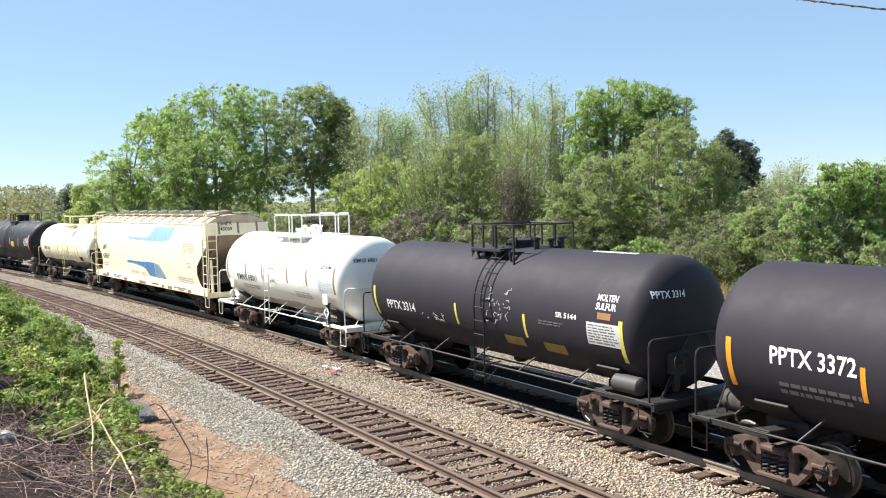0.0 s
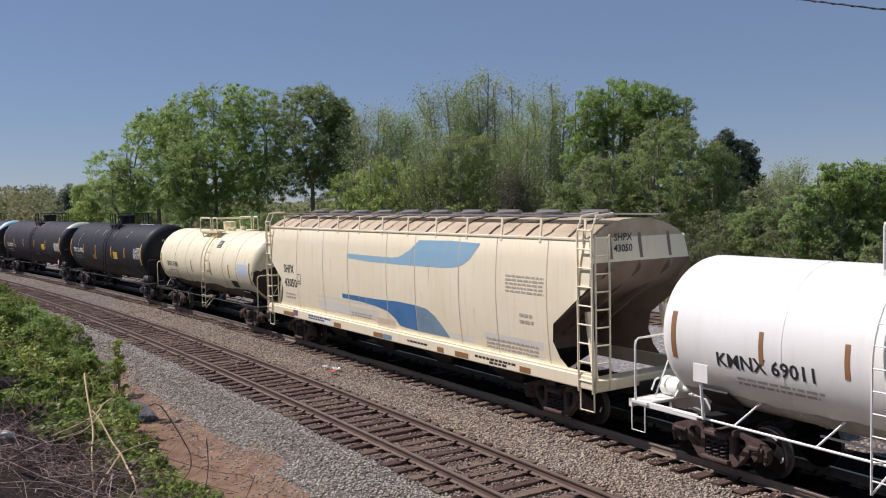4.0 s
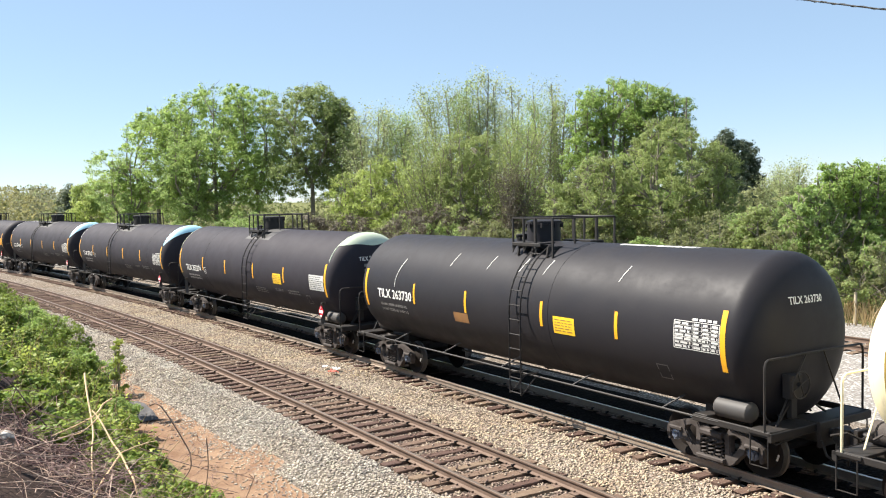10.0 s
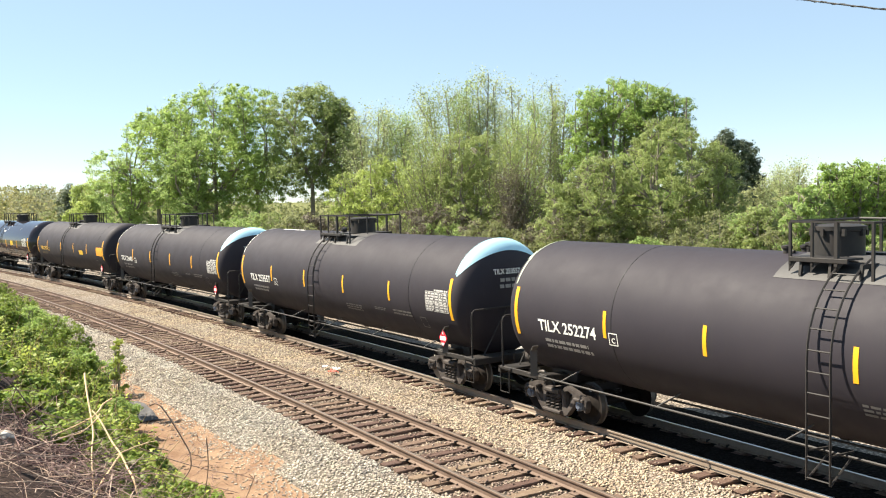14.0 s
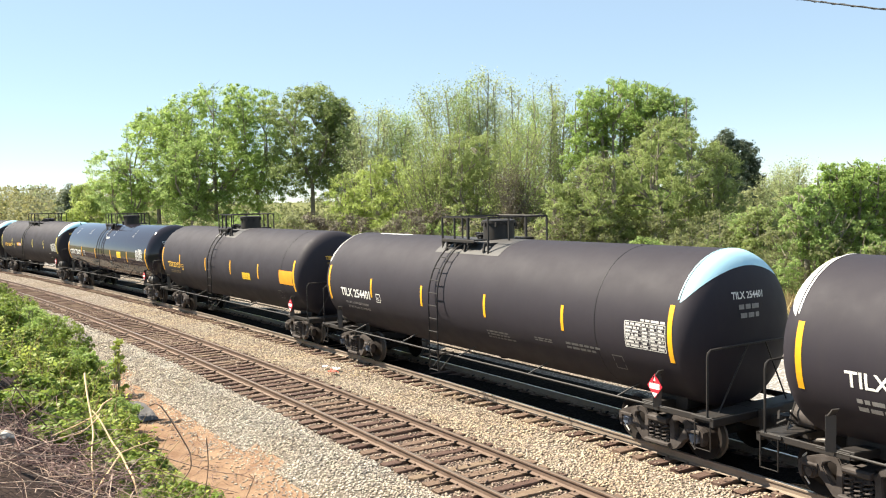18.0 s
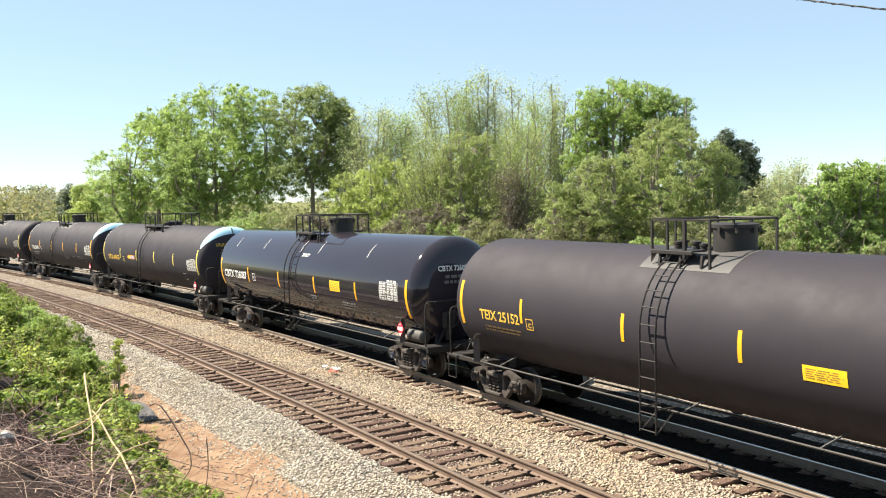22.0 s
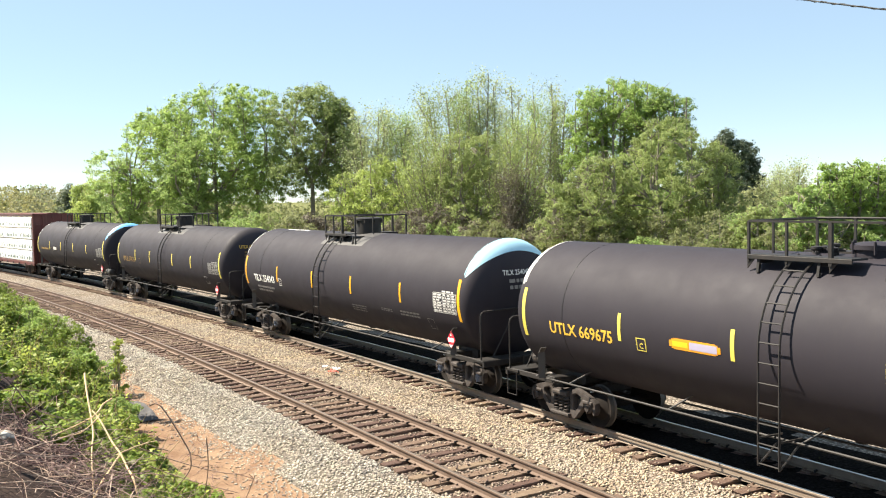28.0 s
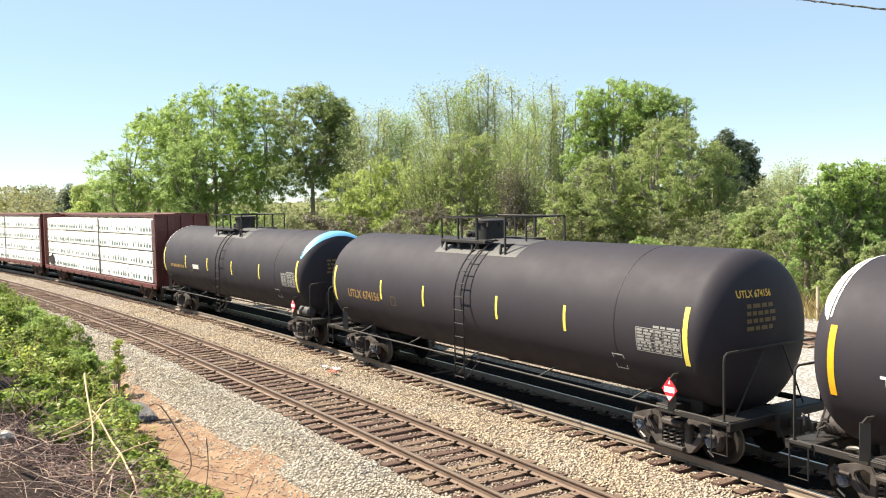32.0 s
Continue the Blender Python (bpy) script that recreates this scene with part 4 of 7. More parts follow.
def manway(car, mat, x, y, z, r, h, kind="housing"):
    g = Geo()
    if kind == "housing":
        g.lathe([(z - 0.12, r), (z + h * 0.85, r), (z + h * 0.86, r * 1.07), (z + h, r * 1.07), (z + h + 0.03, r * 0.8), (z + h + 0.04, 0.02)], "Z", (x, y, 0), n=20)
        for i in range(8):
            a = i * math.pi / 4
            g.box((x + r * 1.05 * math.cos(a), y + r * 1.05 * math.sin(a), z + h * 0.8), (0.06, 0.06, 0.12))
    elif kind == "drum":
        g.lathe([(z - 0.12, 0.27), (z + 0.33, 0.27), (z + 0.34, 0.29), (z + 0.39, 0.29), (z + 0.41, 0.2), (z + 0.42, 0.02)], "Z", (x, y, 0), n=20)
    elif kind == "low":
        g.lathe([(z - 0.12, r), (z + 0.12, r), (z + 0.125, r * 1.12), (z + 0.2, r * 1.12), (z + 0.24, r * 0.7), (z + 0.25, 0.02)], "Z", (x, y, 0), n=20)
        for i in range(6):
            a = i * math.pi / 3
            g.tube([(x + r * 1.1 * math.cos(a), y + r * 1.1 * math.sin(a), z + 0.05), (x + r * 1.1 * math.cos(a), y + r * 1.1 * math.sin(a), z + 0.26)], 0.025, 6)
    else:
        g.lathe([(z - 0.1, r), (z + h * 0.6, r), (z + h * 0.8, r * 0.85), (z + h * 0.95, r * 0.5), (z + h, 0.02)], "Z", (x, y, 0), n=18)
    part("manway", g, mat, car, smooth=True)


def valves(car, mat, x, z, seed, tall=1.0):
    rnd = random.Random(seed)
    for i in range(4):
        g = Geo()
        px, py = x + rnd.uniform(-0.35, 0.35), rnd.uniform(-0.35, 0.35)
        hh = rnd.uniform(0.12, 0.32) * tall
        g.lathe([(z - 0.1, 0.07), (z + hh, 0.07), (z + hh + 0.03, 0.1), (z + hh + 0.07, 0.1), (z + hh + 0.09, 0.02)], "Z", (px, py, 0), n=10)
        g.tube([(px, py, z + hh * 0.6), (px + rnd.uniform(-0.25, 0.25), py + rnd.uniform(-0.2, 0.2), z + hh * 0.6)], 0.03, 6)
        part("valve", g, mat, car, smooth=True)


def placard(car, x, z, red, y=-1.5):
    """Diamond hazard placard on a bent holder plate."""
    h = Geo()
    h.bar((x, y + 0.07, z - 0.42), (x + 0.02, y + 0.05, z + 0.2), 0.16, 0.02)
    h.bar((x + 0.02, y + 0.05, z + 0.2), (x + 0.12, y + 0.05, z + 0.32), 0.14, 0.02)
    ho = part("placard_holder", h, M_GREYSTEEL, car)
    d = Geo()
    q = 0.24
    d.add([(x, y, z - q), (x + q * 0.8, y, z), (x, y, z + q), (x - q * 0.8, y, z),
           (x, y + 0.012, z - q), (x + q * 0.8, y + 0.012, z), (x, y + 0.012, z + q), (x - q * 0.8, y + 0.012, z)],
          [(0, 1, 2, 3), (7, 6, 5, 4), (0, 4, 5, 1), (1, 5, 6, 2), (2, 6, 7, 3), (3, 7, 4, 0)])
    part("placard", d, M_RED if red else M_PLACARD_W, ho, "red and white diamond placard" if red else "white diamond placard")
    w = Geo()
    e = y - 0.006
    if red:
        w.add([(x - 0.13, e, z - 0.06), (x + 0.13, e, z - 0.06), (x + 0.13, e, z + 0.05), (x - 0.13, e, z + 0.05)], [(0, 1, 2, 3)])
        w.add([(x - 0.08, e, z - 0.13), (x, e, z - 0.22), (x + 0.08, e, z - 0.13)], [(0, 1, 2)])
        w.add([(x - 0.03, e, z + 0.1), (x + 0.03, e, z + 0.1), (x, e, z + 0.18)], [(0, 1, 2)])
        part("placard_mark", w, M_PLACARD_W, ho)
    else:
        w.add([(x - 0.1, e, z - 0.03), (x + 0.1, e, z - 0.03), (x + 0.1, e, z + 0.03), (x - 0.1, e, z + 0.03)], [(0, 1, 2, 3)])
        w.add([(x - 0.05, e, z + 0.06), (x + 0.05, e, z + 0.06), (x, e, z + 0.13)], [(0, 1, 2)])
        part("placard_mark", w, M_LETTER_K, ho)


def tank_car(label, centre, half, depth=0.6, paint=M_BLACK, head_paint=None, steel=M_STEEL, trucks=6.63, couple=8.72, stripes=(), end_stripes=True, stripe_mat=M_YELLOW,
             stripe_z=2.48, ladder_x=0.35, plat=(-1.55, 1.35), plat_style="posts", housing=("housing", -0.1), worn=None, caps=None, hazard=None, seams=(), rusty=False,
             blue=False, reservoir=True, tank_r=None, tank_z=2.475, bulge=None, rails=None, brake_stand=True, deck=None, side_rail=True, plat_x=(None, None), seed=1, rail_top=4.62):
    """A tank car on two trucks. All lengths from its middle."""
    tank_r, rails = tank_r or 1.565, rails or steel
    TANK["r"], TANK["z"], TANK["bulge"] = tank_r, tank_z, bulge or (2.9 if half > 6 else 3.2)
    car = thing("tank_car", label, "tank car", group="cars of the freight train")
    CARS.append((car, centre, trucks))
    g = Geo().lathe(tank_profile(half, depth, tank_r), "X", (0, 0, TANK["z"]), n=72)
    tank = part("tank", g, paint, car, smooth=True)
    # weld seams round the shell and a bead at each head
    for x in seams:
        r = Geo()
        w = 0.022
        r.lathe([(x - w, tank_r - 0.01), (x - w * 0.6, tank_r + 0.006), (x + w * 0.6, tank_r + 0.006), (x + w, tank_r - 0.01)], "X", (0, 0, TANK["z"]), n=56, closed=False)
        part("weld_seam", r, M_SEMI if paint is M_BLACK else M_SEAM if paint is M_CREAM else paint, tank, smooth=True)
    for x in (-trucks, trucks):
        truck(car, x, rusty, blue)
        sd = Geo()
        sd.box((x, 0, 1.0), (0.9, 1.5, 0.30), chamfer=0.05)
        for sy in (-1, 1):
            sd.bar((x, sy * 0.5, 0.95), (x, sy * 1.18, 1.5), 0.7, 0.05)
            sd.bar((x, sy * 0.2, 0.92), (x, sy * 1.4, 1.0), 0.3, 0.14)
        part("saddle", sd, M_STEEL if steel is not M_STEEL else steel, car, bevel=0.01)
    pl, pr = plat_x
    pl, pr = pl if pl is not None else -(half + 0.57), pr if pr is not None else half + 0.57
    for sgn, px in ((-1, pl), (1, pr)):
        coupler(car, sgn * couple, sgn, steel)
        end_gear(car, sgn * couple, sgn, steel, half, reservoir and sgn > 0, px, rails)
    brake_gear(car, pl + 0.15, -1, steel, seed)
    if brake_stand:
        hand_brake(car, pr - 0.1, 1, steel, half, seed)
    if side_rail:
        for sy in (-1, 1):
            sr = Geo()
            sr.tube([(pl + 0.9, sy * 1.40, 1.0), (pr - 0.9, sy * 1.40, 1.0)], 0.024, 6)
            part("running_rail", sr, steel, car, smooth=True)
            n = 5
            for i in range(n):
                x = -half + 1.6 + (2 * half - 3.2) * i / (n - 1)
                br = Geo().tube([(x - 0.1, sy * 1.40, 1.0), (x + 0.12, sy * 0.95, TANK["z"] - math.sqrt(tank_r ** 2 - 0.95 ** 2) + 0.02)], 0.02, 5)
                part("rail_bracket", br, M_GREYSTEEL if steel is M_STEEL else steel, car)
    # belly fittings
    b = Geo()
    b.lathe([(0.84, 0.12), (0.9, 0.2), (0.95, 0.2), (1.1, 0.24)], "Z", (0.1, 0, 0), n=12)
    b.tube([(-half * 0.6, 0.35, 0.87), (half * 0.62, 0.35, 0.87)], 0.045, 6)
    b.tube([(-half * 0.5, -0.3, 0.86), (half * 0.5, -0.3, 0.86)], 0.025, 6)
    for i in range(6):
        x = -half * 0.55 + i * half * 0.22
        b.box((x, 0.3, 0.90), (0.06, 0.16, 0.10))
    part("belly_piping", b, M_STEEL if paint in (M_BLACK, M_GLOSS) else steel, car)
    # top
    z = top_platform(car, rails, plat_style, plat[0], plat[1], top=rail_top, deck_mat=deck, tank_r=tank_r)
    kind, hx = housing
    manway(car, paint if kind != "housing" else (M_STEEL if paint in (M_BLACK, M_GLOSS) else paint), hx, 0.0, z, 0.42 if kind == "housing" else 0.36, 0.5, kind)
    if half > 6:
        valves(car, rails, hx - 0.85, z, seed, 0.35)
    else:
        valves(car, rails, hx + 0.85, z, seed, 0.4 if kind == "drum" else 1.0)
    ladder(car, ladder_x, rails, z, tank_r=tank_r)
    if worn:
        part("worn_patch", patch(Geo(), plat[0] - 0.3, plat[1] + worn, TANK["z"] + TANK["r"] * 0.757, TANK["z"] + tank_r - 0.002, 0.006, n=10), M_WORN, car, "worn grey paint round the platform")
    # tape
    for x in stripes:
        part("tape_stripe", patch(Geo(), x - 0.045, x + 0.045, stripe_z - 0.28, stripe_z + 0.28), stripe_mat, car)
    if end_stripes:
        for x in (-half + 0.1, half - 0.1):
            part("tape_stripe", patch(Geo(), x - 0.058, x + 0.058, stripe_z - (0.55 if half > 6 else 0.44), stripe_z + (0.55 if half > 6 else 0.44), n=8), stripe_mat, car)
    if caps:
        drop, flat, mat, lab, dark_line = caps
        head_cap(car, 1, half, depth, drop, flat, mat, lab, dark_line)
        # rear heads get the sunlit white of the same paint
        head_cap(car, -1, half, depth, drop, flat, M_CAP if mat in (M_CAP_SHADED_DEEP, M_CAP_SHADED) else mat, "white painted top of the tank head" if mat in (M_CAP_SHADED_DEEP, M_CAP_SHADED) else lab, False)
    if hazard == "red":
        e = Geo().bar((-half + 0.62, -1.46, 1.0), (-half + 0.64, -1.48, 1.6), 0.16, 0.02)
        e.bar((-half + 0.64, -1.48, 1.6), (-half + 0.74, -1.5, 1.72), 0.14, 0.02)
        part("placard_holder", e, M_GREYSTEEL, car, "empty placard holder")
    if hazard:
        placard(car, half - 0.55, 1.42, hazard == "red")
    return car


CARS = []       # (thing, place along the train, half the distance of its trucks)


def data_panel(car, x0, x1, z0, z1, mat, seed, rows=7, bar_mat=None, ruled=False):
    """A stencilled data panel with rows of small writing: a filled field, or rules and writing straight on the tank."""
    if not ruled:
        p = part("data_panel", patch(Geo(), x0, x1, z0, z1), mat, car)
        part("panel_writing", bars(Geo(), x0 + 0.04, x1 - 0.03, z0 + 0.03, z1 - 0.03, rows, seed, 0.010, fill=0.36), bar_mat or M_FADE, p)["kind"] = "stuff"
        return p
    g = Geo()
    w, h = x1 - x0, z1 - z0
    for i in range(rows + 1):
        z = z0 + h * i / rows
        t = 0.014 if i in (0, rows // 2, rows) else 0.006
        patch(g, x0, x1, z - t / 2, z + t / 2, 0.008, n=1)
    for u in (0.0, 0.42, 0.62, 0.81, 1.0):
        t = 0.016 if u in (0.0, 1.0) else 0.007
        patch(g, x0 + w * u - t / 2, x0 + w * u + t / 2, z0, z1, 0.009, n=4)
    p = part("data_panel", g, mat, car, "ruled stencil panel")
    p["kind"] = "stuff"
    b = Geo()
    for u0, u1 in ((0.0, 0.42), (0.42, 0.62), (0.62, 0.81), (0.81, 1.0)):
        bars(b, x0 + w * u0 + 0.025, x0 + w * u1 - 0.01, z0 + 0.008, z1 - 0.008, rows, seed + int(u0 * 90), 0.0105, fill=0.55)
    bars(b, x0 + w * 0.4, x1, z1 + 0.02, z1 + 0.075, 1, seed, 0.0105, fill=0.8)
    part("panel_writing", b, bar_mat or mat, p)["kind"] = "stuff"
    return p


def ridge_line(car, x0, x1, y=-0.22):
    """A broken white line along the top of the tank."""
    g = Geo()
    rnd = random.Random(int(x0 * 50))
    x = x0
    r = TANK["r"] + 0.006
    while x < x1:
        L = min(rnd.uniform(0.15, 0.6), x1 - x)
        vs = [(u, v, TANK["z"] + math.sqrt(r * r - v * v)) for u in (x, x + L) for v in (y, y + 0.06, y + 0.12)]
        g.add(vs, [(0, 3, 4, 1), (1, 4, 5, 2)])
        x += L + rnd.uniform(0.02, 0.07)
    part("grip_paint", g, M_LETTER_W, car, "broken white line along the tank top")


def load_lines(car, x0, first, second, z=2.0, mat=None):
    """The two lines of weights under the car's number."""
    side_text(car, first, x0, x0 + 1.5, z, 0.11, mat or M_FADE_W)
    side_text(car, second, x0 + 0.03, x0 + 1.52, z - 0.15, 0.11, mat or M_FADE_W)


M_FADE_W = material("worn_white_lettering", (0.3, 0.29, 0.275), 0.6, second=(0.16, 0.15, 0.145), scale=9, amount=0.6)


def frame_mark(car, x, z, size, mat, letter=""):
    """A small square stencil frame."""
    g = Geo()
    h = size / 2
    for a, b, c, d in ((x - h, x + h, z + h - 0.02, z + h), (x - h, x + h, z - h, z - h + 0.02), (x - h, x - h + 0.02, z - h, z + h), (x + h - 0.02, x + h, z - h, z + h)):
        patch(g, a, b, c, d, 0.008, n=1)
    f = part("stencil_frame", g, mat, car)
    if letter:
        side_text(f, letter, x - h * 0.42, x + h * 0.42, z - h * 0.25, size * 0.6, mat)
    return f


def small_writing(car, x0, x1, z0, z1, rows, mat, seed):
    part("small_writing", bars(Geo(), x0, x1, z0, z1, rows, seed), mat, car)["kind"] = "stuff"


def yellow_panel(car, x0, x1, z0, z1):
    """A yellow notice with lines of small writing."""
    p = part("yellow_panel", patch(Geo(), x0, x1, z0, z1), M_SIGN_YELLOW, car)
    part("panel_writing", bars(Geo(), x0 + 0.05, x1 - 0.04, z0 + 0.04, z1 - 0.04, 5, int(x0 * 100), 0.010, fill=0.3), M_TAPE_DIRTY, p)["kind"] = "stuff"


# ---- the hopper car ----
def hopper_levels():
    """Height, half-length and half-width of the body, slice by slice."""
    return [(1.30, 8.05, 1.42), (1.55, 7.75, 1.46), (1.9, 7.55, 1.50), (2.3, 7.6, 1.53), (2.75, 8.2, 1.545), (3.2, 8.8, 1.54), (3.7, 8.8, 1.51), (4.15, 8.72, 1.455),
            (4.22, 8.72, 1.40), (4.38, 8.70, 1.16), (4.52, 8.68, 0.82), (4.6, 8.66, 0.45), (4.62, 8.66, 0.05)]


def hopper_width(z):
    lv = hopper_levels()
    for (z0, _, y0), (z1, _, y1) in zip(lv[:-1], lv[1:]):
        if z0 <= z <= z1:
            return y0 + (y1 - y0) * (z - z0) / (z1 - z0)
    return 1.42


def on_hopper(x, z, off=0.004):
    return (x, -(hopper_width(z) + off), z)


def hopper_strip(top, bottom, n=60):
    """A painted shape between two edges, given as (x, z) corners from left to right."""
    def at(line, x):
        for (x0, z0), (x1, z1) in zip(line[:-1], line[1:]):
            if x0 <= x <= x1:
                t = (x - x0) / max(1e-6, x1 - x0)
                return z0 + (z1 - z0) * t
        return line[-1][1]
    a, b = top[0][0], top[-1][0]
    vs, fs, k = [], [], 5
    for i in range(n + 1):
        x = a + (b - a) * i / n
        hi, lo = at(top, x), at(bottom, x)
        vs += [on_hopper(x, lo + (hi - lo) * j / k) for j in range(k + 1)]
    for i in range(n):
        for j in range(k):
            o = i * (k + 1) + j
            fs.append((o, o + k + 1, o + k + 2, o + 1))
    return Geo().add(vs, fs)


def hopper_patch(g, x0, x1, z0, z1, off=0.007):
    return g.add([on_hopper(x0, z0, off), on_hopper(x1, z0, off), on_hopper(x1, z1, off), on_hopper(x0, z1, off)], [(0, 1, 2, 3)])


def hopper_text(car, text, x0, x1, z, size, mat):
    vs, fs, wide = letter_verts(text, size)
    k = (x1 - x0) / wide
    g = Geo()
    g.add([on_hopper(x0 + x * k, z + y, 0.006) for x, y in vs], fs)
    part("lettering", g, mat, car)


def hopper_car(label, centre):
    car = thing("hopper_car", label, "hopper car", group="cars of the freight train")
    CARS.append((car, centre, 7.1))
    lv = hopper_levels()
    n = 12
    g = Geo()
    loops = []
    for z, hx, hy in lv:
        xs = [-hx + 2 * hx * i / n for i in range(n + 1)]
        d = max(0.0, 3.55 - z) * 1.05
        e = hx - d + 0.02
        loops.append([(x, -hy, z) for x in xs] + [(e, -hy * 0.97, z), (e, hy * 0.97, z)] + [(x, hy, z) for x in reversed(xs)] + [(-e, hy * 0.97, z), (-e, -hy * 0.97, z)])
    k = len(loops[0])
    fs = []
    for i in range(len(loops) - 1):
        z = lv[i][0]
        for j in range(k):
            fs.append((i * k + j, i * k + (j + 1) % k, (i + 1) * k + (j + 1) % k, (i + 1) * k + j))
    ends = {n, n + 1, n + 2, k - 3, k - 2, k - 1}
    g.add([p for lp in loops for p in lp], fs + [tuple(range(k - 1, -1, -1)), tuple(range((len(loops) - 1) * k, len(loops) * k))])
    roof_from = 8 * k
    g.m = [1 if i >= roof_from else (2 if i % k in ends and lv[i // k][0] < 3.6 else 0) for i in range(len(g.f))]
    body = part("body", g, [M_HOPPER, M_HOPPER_ROOF, M_HOPPER_END], car, "weathered cream steel body with rust streaks", smooth=True)
    # sill, seams, eave
    for sy in (-1, 1):
        s = Geo().box((0, sy * 1.50, 1.16), (17.8, 0.10, 0.30), chamfer=0.02)
        s.box((0, sy * 1.45, 1.33), (17.6, 0.14, 0.05))
        part("side_sill", s, M_HOPPER, car, bevel=0.005)
        e = Geo().bar((-8.72, sy * 1.47, 4.20), (8.72, sy * 1.46, 4.20), 0.03, 0.06, 0.01)
        part("eave_angle", e, M_HOPPER, car)
    for x in (-6.2, -4.1, -2.3, 0.15, 1.75, 3.9, 5.5, 7.4):
        sm = Geo()
        zs = [1.34, 1.55, 1.9, 2.3, 2.75, 3.2, 3.7, 4.15]
        sm.add([on_hopper(x + d, z, 0.006) for z in zs for d in (-0.012, 0.012)], [(2 * i, 2 * i + 1, 2 * i + 3, 2 * i + 2) for i in range(len(zs) - 1)])
        part("side_seam", sm, M_HOPPER_SEAM, body)
    rr = random.Random(44)
    for i in range(13):
        x, z1 = rr.uniform(-7.2, 7.6), rr.uniform(3.2, 4.12) if i % 3 else rr.uniform(1.9, 2.6)
        L, wd = rr.uniform(0.25, 0.9), rr.uniform(0.006, 0.014)
        zs = [z1 - L * q / 4 for q in range(5)]
        sm = Geo().add([on_hopper(x + d * wd * (1 - q * 0.2), z, 0.008) for q, z in enumerate(zs) for d in (-1, 1)], [(2 * j + 2, 2 * j + 3, 2 * j + 1, 2 * j) for j in range(4)])
        part("rust_run", sm, M_RUST_RUN, body)
    # roof ribs, running board and hatches
    for i in range(12):
        x = -8.0 + i * 1.455
        r = Geo()
        pts = [(x, -hy - 0.012 if hy > 0.3 else 0, z + 0.014) for z, _, hy in lv[8:]]
        for a, b in zip(pts[:-1], pts[1:]):
            r.bar(a, b, 0.035, 0.035)
        part("roof_rib", r, M_HOPPER_END, car)
        p = Geo().bar((x + 0.55, -1.46, 4.10), (x + 0.55, -1.40, 4.62), 0.07, 0.03)
        p.bar((x + 0.55, -1.40, 4.60), (x + 0.55, -0.9, 4.64), 0.06, 0.03)
        part("board_bracket", p, M_HOPPER, car)
    for y in (-0.92, -0.8, -0.68, 0.68, 0.8, 0.92):
        part("running_board", Geo().bar((-8.7, y, 4.68), (8.7, y, 4.68), 0.09, 0.03), M_GALV, car)
    for i in range(10):
        h = Geo().lathe([(4.58, 0.32), (4.70, 0.32), (4.71, 0.36), (4.75, 0.36), (4.78, 0.2), (4.785, 0.02)], "Z", (-7.4 + i * 1.64, 0, 0), n=16)
        h.bar((-7.4 + i * 1.64 - 0.45, 0, 4.78), (-7.4 + i * 1.64 + 0.45, 0, 4.78), 0.08, 0.05)
        part("hatch", h, M_GALV, car, smooth=True)
    # ends
    for sgn in (-1, 1):
        x = sgn * 8.86
        l = Geo()
        for dx in (-0.22, 0.22):
            l.tube([(x + dx - sgn * 0.18, -1.56, 0.95), (x + dx - sgn * 0.18, -1.56, 4.35), (x + dx - sgn * 0.18, -1.42, 4.7), (x + dx - sgn * 0.18, -0.95, 4.74)], 0.026, 6)
        lad = part("ladder", l, M_HOPPER, car, smooth=True)
        for i in range(9):
            part("rung", Geo().tube([(x - sgn * 0.18 - 0.22, -1.56, 1.2 + i * 0.4), (x - sgn * 0.18 + 0.22, -1.56, 1.2 + i * 0.4)], 0.02, 5), M_HOPPER, lad)
        l2 = Geo()
        for y in (-1.5, -1.1):
            l2.tube([(x + sgn * 0.08, y, 1.0), (x + sgn * 0.08, y, 4.3)], 0.024, 5)
        for i in range(9):
            l2.tube([(x + sgn * 0.08, -1.5, 1.2 + i * 0.38), (x + sgn * 0.08, -1.1, 1.2 + i * 0.38)], 0.018, 5)
        part("end_ladder", l2, M_HOPPER, car)
        st = Geo()
        stepped(st, x - sgn * 0.2, -1.5, 1.05, 0.55, 0.42, 0.02)
        part("sill_step", st, M_HOPPER, car)
        pl = Geo().box((sgn * 8.5, 0, 1.05), (0.8, 3.0, 0.1), chamfer=0.02)
        pl.bar((sgn * 8.88, -1.5, 1.08), (sgn * 8.88, 1.5, 1.08), 0.08, 0.24, 0.02)
        for y in (-1.2, 1.2):
            pl.bar((sgn * 8.6, y, 1.1), (sgn * 8.3, y * 0.95, 2.6), 0.1, 0.1)
        part("end_platform", pl, M_HOPPER, car)
        for y in (-0.9, 0.0, 0.9):
            part("end_rib", Geo().bar((sgn * 8.66, y, 4.5), (sgn * 8.80, y, 3.55), 0.09, 0.08).bar((sgn * 8.80, y, 3.55), (sgn * 6.2, y, 1.75), 0.09, 0.1), M_HOPPER_END, car)
        coupler(car, sgn * 9.3, sgn, M_STEEL)
        truck(car, sgn * 7.1, rusty=True)
    for i in range(4):
        x = -4.8 + i * 3.2
        b = Geo()
